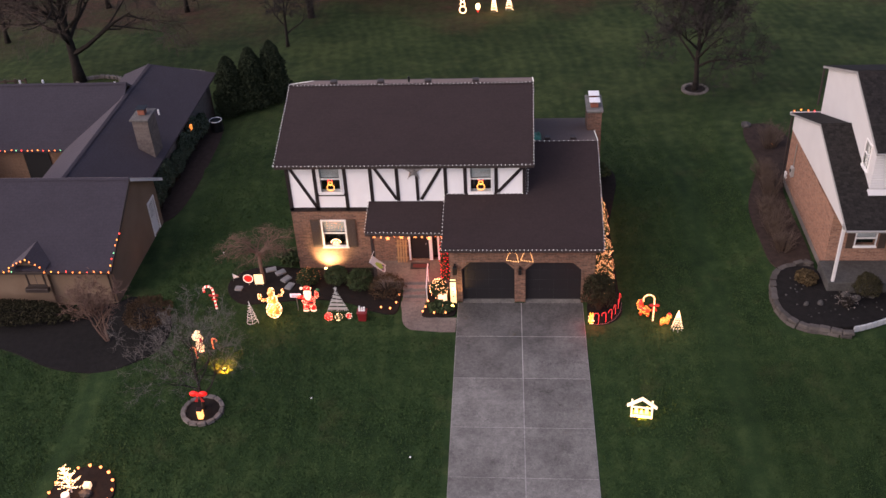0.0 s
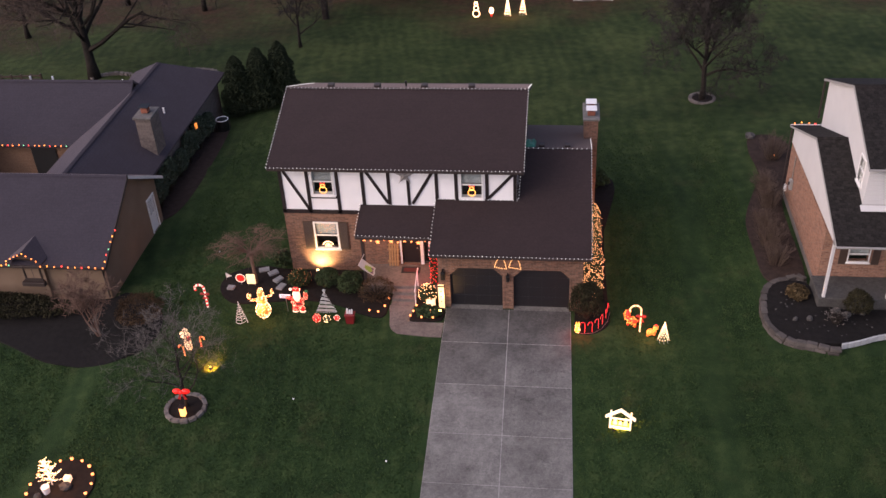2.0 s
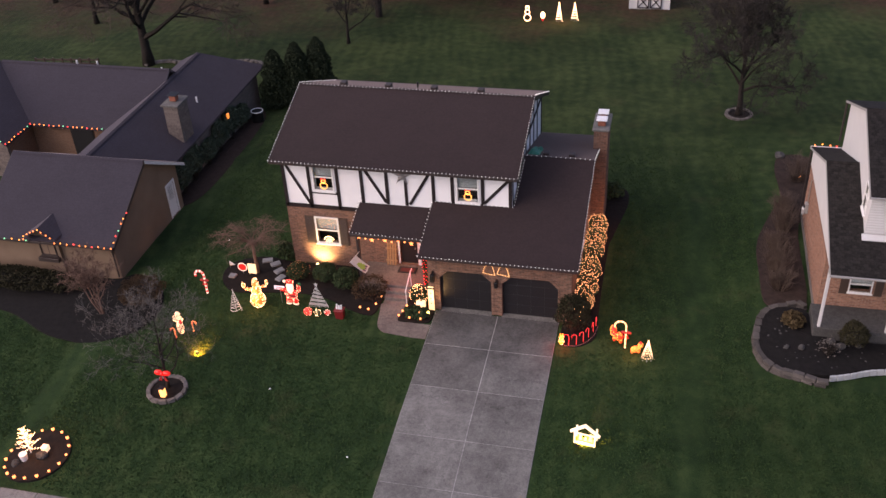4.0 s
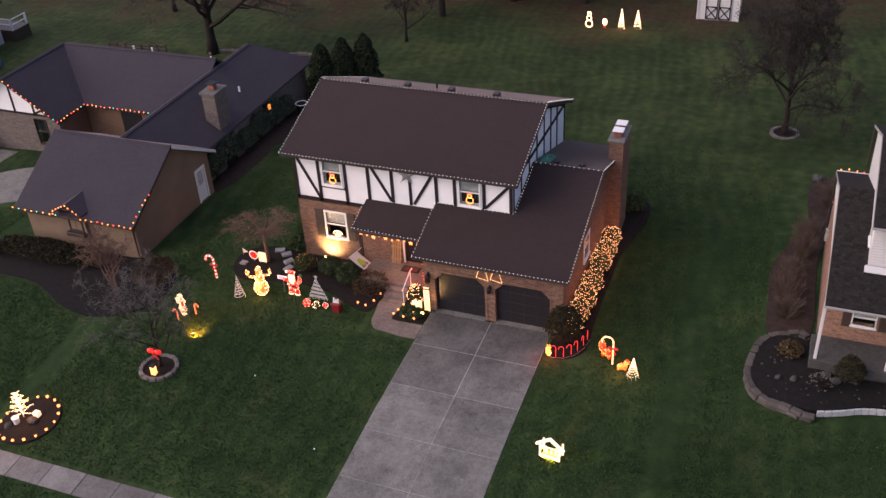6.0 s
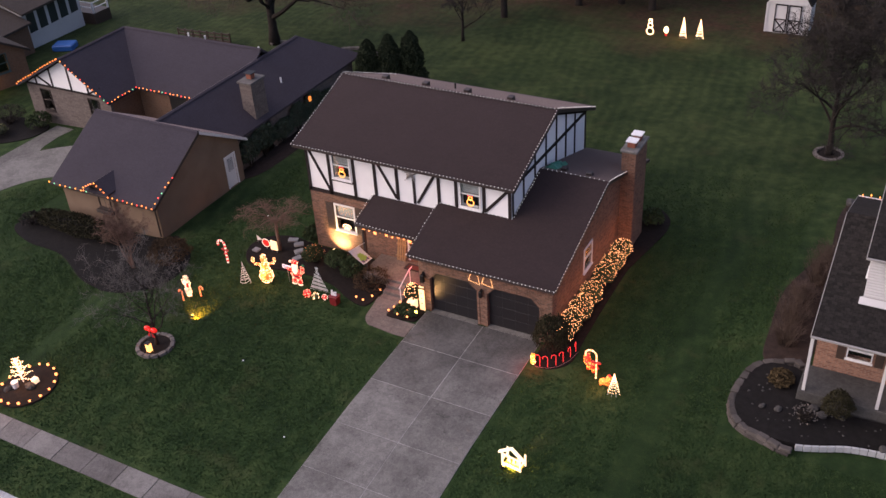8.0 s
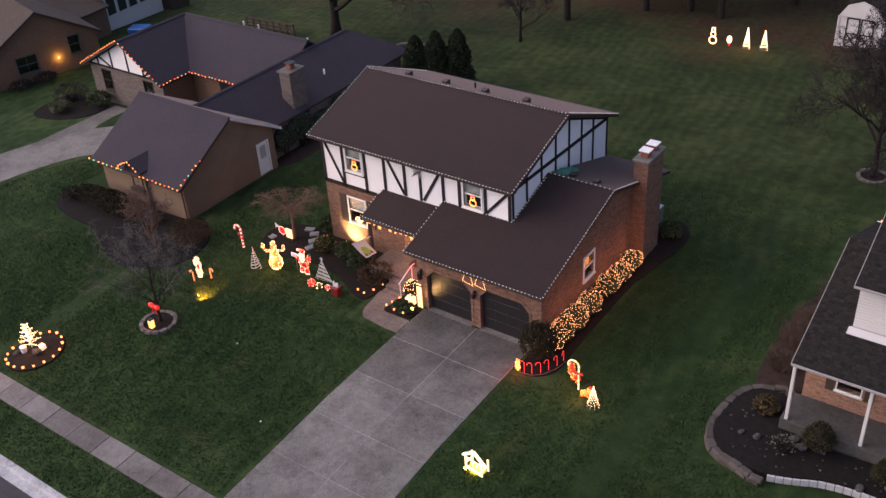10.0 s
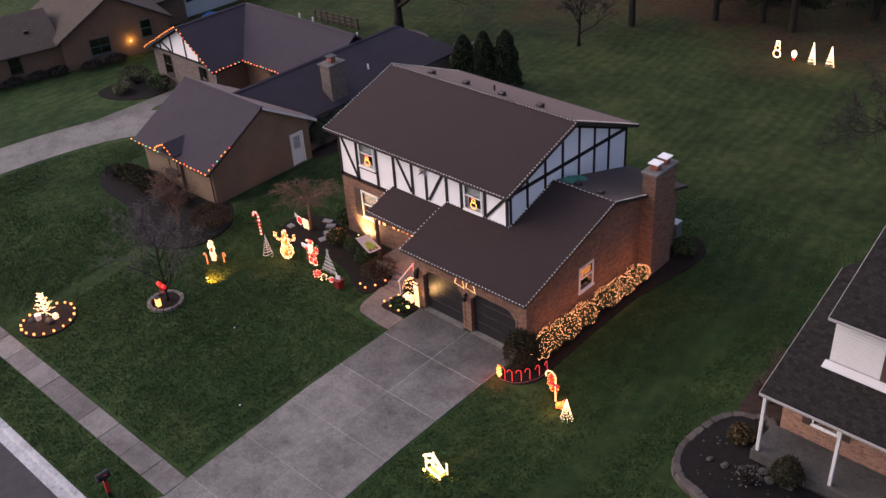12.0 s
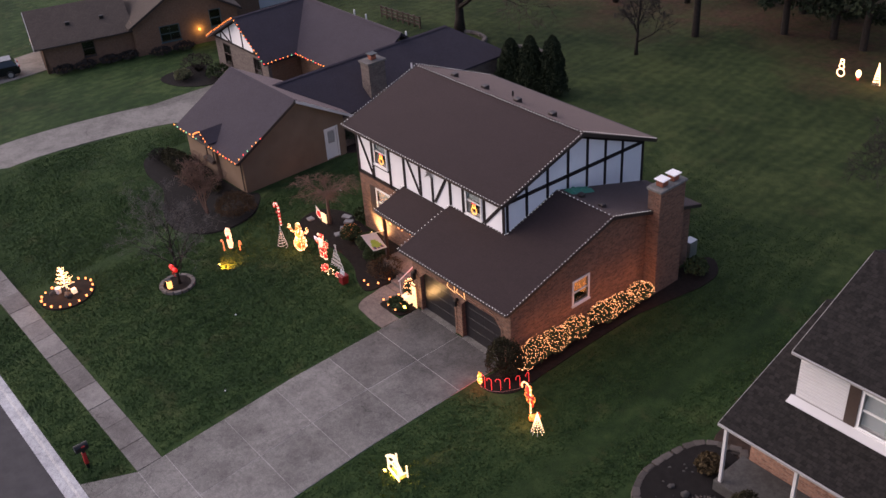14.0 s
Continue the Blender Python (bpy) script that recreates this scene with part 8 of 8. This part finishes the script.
for s, y0 in ((-1, 7.0), (1, 16.8)):
    part("roof", prismed([(1.1, y0, 2.75), (1.1, 11.9, 5.65), (-9.0, 11.9, 5.65), (-9.0, y0, 2.75)], (0, 0, -0.16)), SHINGLE_F, fh)
    part("barge_board", prismed([(1.1, y0, 2.55), (1.1, 11.9, 5.45), (1.1, 11.9, 5.64), (1.1, y0, 2.74)], (0.03, 0, 0)), DARKTRIM, fh)
for u in (2.4, 5.2):
    part("roof_vent", boxed(-1.7, -1.4, u, u + 0.35, 3.3, 3.6, 0.03), BLACKM, fh)
wl3 = part("wall_light", ball(bmesh.new(), (0.82, 12.9, 1.5), 0.08, 1), glow("amber_wall_lamp", (1.0, 0.55, 0.12), 0.8, False), fh, "amber wall lamp")
lamp("wall_light_bulb", "POINT", 14, (1.0, 0.58, 0.12), pose(-52.7, 37.3, -1.45, 0, 0, -14) @ pose(1.05, 12.9, 1.5), 0.08)
tree_far = cone_tree(-54.3, 36.6, 1.7, 0.3, FIGBULB, 0.036, "glowing cone tree hung on the brick gable", 9, 70)
tree_far.matrix_basis = pose(-52.7, 37.3, -1.45, 0, 0, -14) @ pose(-5.0, -0.31, 1.2)
lamp("gable_tree_light", "POINT", 14, (1.0, 0.45, 0.12), pose(-52.7, 37.3, -1.45, 0, 0, -14) @ pose(-5.0, -0.9, 1.6), 0.2)
for i, u in enumerate((1.2, 3.0, 5.0, 6.6, 9.2, 11.2)):
    q = pose(-52.7, 37.3, 0, 0, 0, -14) @ Vector((0.75 if u < 7 else 1.6, u, 0))
    shrub("shrub", q.x, q.y, 0.75, 0.7, TWIGDARK, "low dark shrub along the brick house", 300 + i, 420, 0.14, 0.9)

wh = thing("white_house", pose(-54.2, 58.4, -1.75, 0, 0, 5), "white house with a row of tall windows", "house")
part("wall", boxed(-6.0, 0.0, 0.0, 7.0, -0.5, 3.6), SIDING, wh)
for k in range(5):
    pw1 = part("window", boxed(0.0, 0.03, 0.4 + 1.3 * k, 1.5 + 1.3 * k, 1.3, 3.2), SIDING, wh)
    part("pane", boxed(0.03, 0.045, 0.48 + 1.3 * k, 1.42 + 1.3 * k, 1.38, 3.12), plain("dark_glass", (0.03, 0.04, 0.045), 0.08), pw1)
part("roof", prismed([(0.7, -0.5, 3.5), (0.7, 7.4, 3.5), (-6.5, 7.4, 6.2), (-6.5, -0.5, 6.2)], (0, 0, -0.18)), SHINGLE_F, wh)
part("wall", boxed(-3.0, 0.8, -7.5, -0.3, -0.5, 2.8), BRICK_WEST, wh, "brown brick wing")
part("roof", prismed([(1.2, -8.0, 2.75), (1.2, -0.2, 2.75), (-5.0, -0.2, 4.9), (-5.0, -8.0, 4.9)], (0, 0, -0.18)), SHINGLE_F, wh)
dk = thing("wooden_deck", pose(-56.0, 65.8, -2.0), "raised wooden deck with white rails", "deck")
part("platform", boxed(-2.5, 2.2, 0, 2.0, -0.3, 1.05), SHUTTER, dk)
for x, y in ((-2.4, 0.1), (2.1, 0.1), (2.1, 1.9), (-2.4, 1.9)):
    part("post", boxed(x - 0.07, x + 0.07, y - 0.07, y + 0.07, -0.4, 2.05), WHITE, dk)
for z in (1.5, 1.98):
    part("rail", boxed(-2.4, 2.1, 0.06, 0.14, z, z + 0.07), WHITE, dk)
    part("rail", boxed(2.06, 2.14, 0.1, 1.9, z, z + 0.07), WHITE, dk)
bp2 = thing("blue_tarp", on_ground(-51.2, 59.6, 25), "bright blue tarp over a low stack", "tarp")
bm = boxed(-0.9, 0.9, -0.7, 0.7, 0.0, 0.55, 0.08)
part("sheet", bm, plain("blue_tarp_sheet", (0.03, 0.13, 0.40), 0.45), bp2)

# fence and stones behind the ranch house
fn = thing("wooden_fence", pose(0, 0, 0), "low brown wooden fence behind the ranch house", "fence")
for k in range(8):
    x = -42.6 + 0.8 * k
    z = ground_z(x, 64.6)
    part("post", boxed(x - 0.06, x + 0.06, 64.54, 64.66, z - 0.1, z + 1.1), SHUTTER, fn)
for k in range(7):
    x = -42.6 + 0.8 * k
    z = ground_z(x, 64.6)
    for u in (0.35, 0.65, 0.95):
        part("rail", boxed(x + 0.06, x + 0.74, 64.57, 64.63, z + u - 0.07, z + u + 0.07), SHUTTER, fn)
for j, (cx, cy) in enumerate(((-31.9, 66.3), (-25.6, 67.0))):
    lw = thing("stone_border", on_ground(cx, cy), "low dry border of rough grey stones", "edging")
    for k in range(12):
        a = k * 0.26 + 0.1
        o = part("stone", stone_mesh(0.42, 0.3, 0.26, 400 + k % 4), None, lw)
        o.matrix_basis = pose(1.7 * math.cos(a), 1.1 * math.sin(a) - 0.6, -0.03, 0, 0, math.degrees(a) + 80)

# parked car on the far drive
car = thing("parked_car", on_ground(-55.6, 33.6, -12), "black estate car parked on the drive", "car")
PAINT = plain("black_car_paint", (0.012, 0.012, 0.014), 0.16)
CARGLASS = plain("dark_car_glass", (0.02, 0.024, 0.028), 0.06)
bm = bmesh.new()
side = [(-2.25, 0.32), (-2.3, 0.75), (-1.95, 0.95), (-1.05, 1.02), (1.9, 1.05), (2.22, 0.95), (2.28, 0.45), (2.2, 0.3)]
prism(bm, [(-0.88, y, z) for y, z in side], (1.76, 0, 0))
bmesh.ops.bevel(bm, geom=bm.edges[:], offset=0.07, segments=2, affect="EDGES")
part("body", bm, PAINT, car, smooth=False)
bm = bmesh.new()
for z0, z1, ya, yb, yc, yd, w0, w1 in ((1.0, 1.46, -1.0, 2.1, -0.35, 1.8, 0.82, 0.66),):
    lo = [bm.verts.new(v) for v in ((-w0, ya, z0), (w0, ya, z0), (w0, yb, z0), (-w0, yb, z0))]
    hi = [bm.verts.new(v) for v in ((-w1, yc, z1), (w1, yc, z1), (w1, yd, z1), (-w1, yd, z1))]
    for k in range(4):
        bm.faces.new((lo[k], lo[(k + 1) % 4], hi[(k + 1) % 4], hi[k]))
    bm.faces.new(hi)
    bm.faces.new(lo[::-1])
cab = part("cabin_glass", bm, CARGLASS, car)
part("roof_panel", boxed(-0.67, 0.67, -0.32, 1.82, 1.455, 1.52, 0.03), PAINT, car)
for x in (-0.82, 0.82):
    for y in (-1.4, 1.4):
        wheel = part("wheel", rod(bmesh.new(), (x - 0.12, y, 0.33), (x + 0.12, y, 0.33), 0.33, None, 20), BLACKP, car, "black tyre")
        part("rim", rod(bmesh.new(), (x - 0.125, y, 0.33), (x + 0.125, y, 0.33), 0.2, None, 14), STEEL, wheel, "silver rim")
for x in (-0.62, 0.62):
    part("headlight", boxed(x - 0.17, x + 0.17, -2.31, -2.2, 0.66, 0.8, 0.03), STEEL, car)
    part("tail_light", boxed(x - 0.14, x + 0.14, 2.2, 2.3, 0.75, 0.95, 0.03), RED, car)
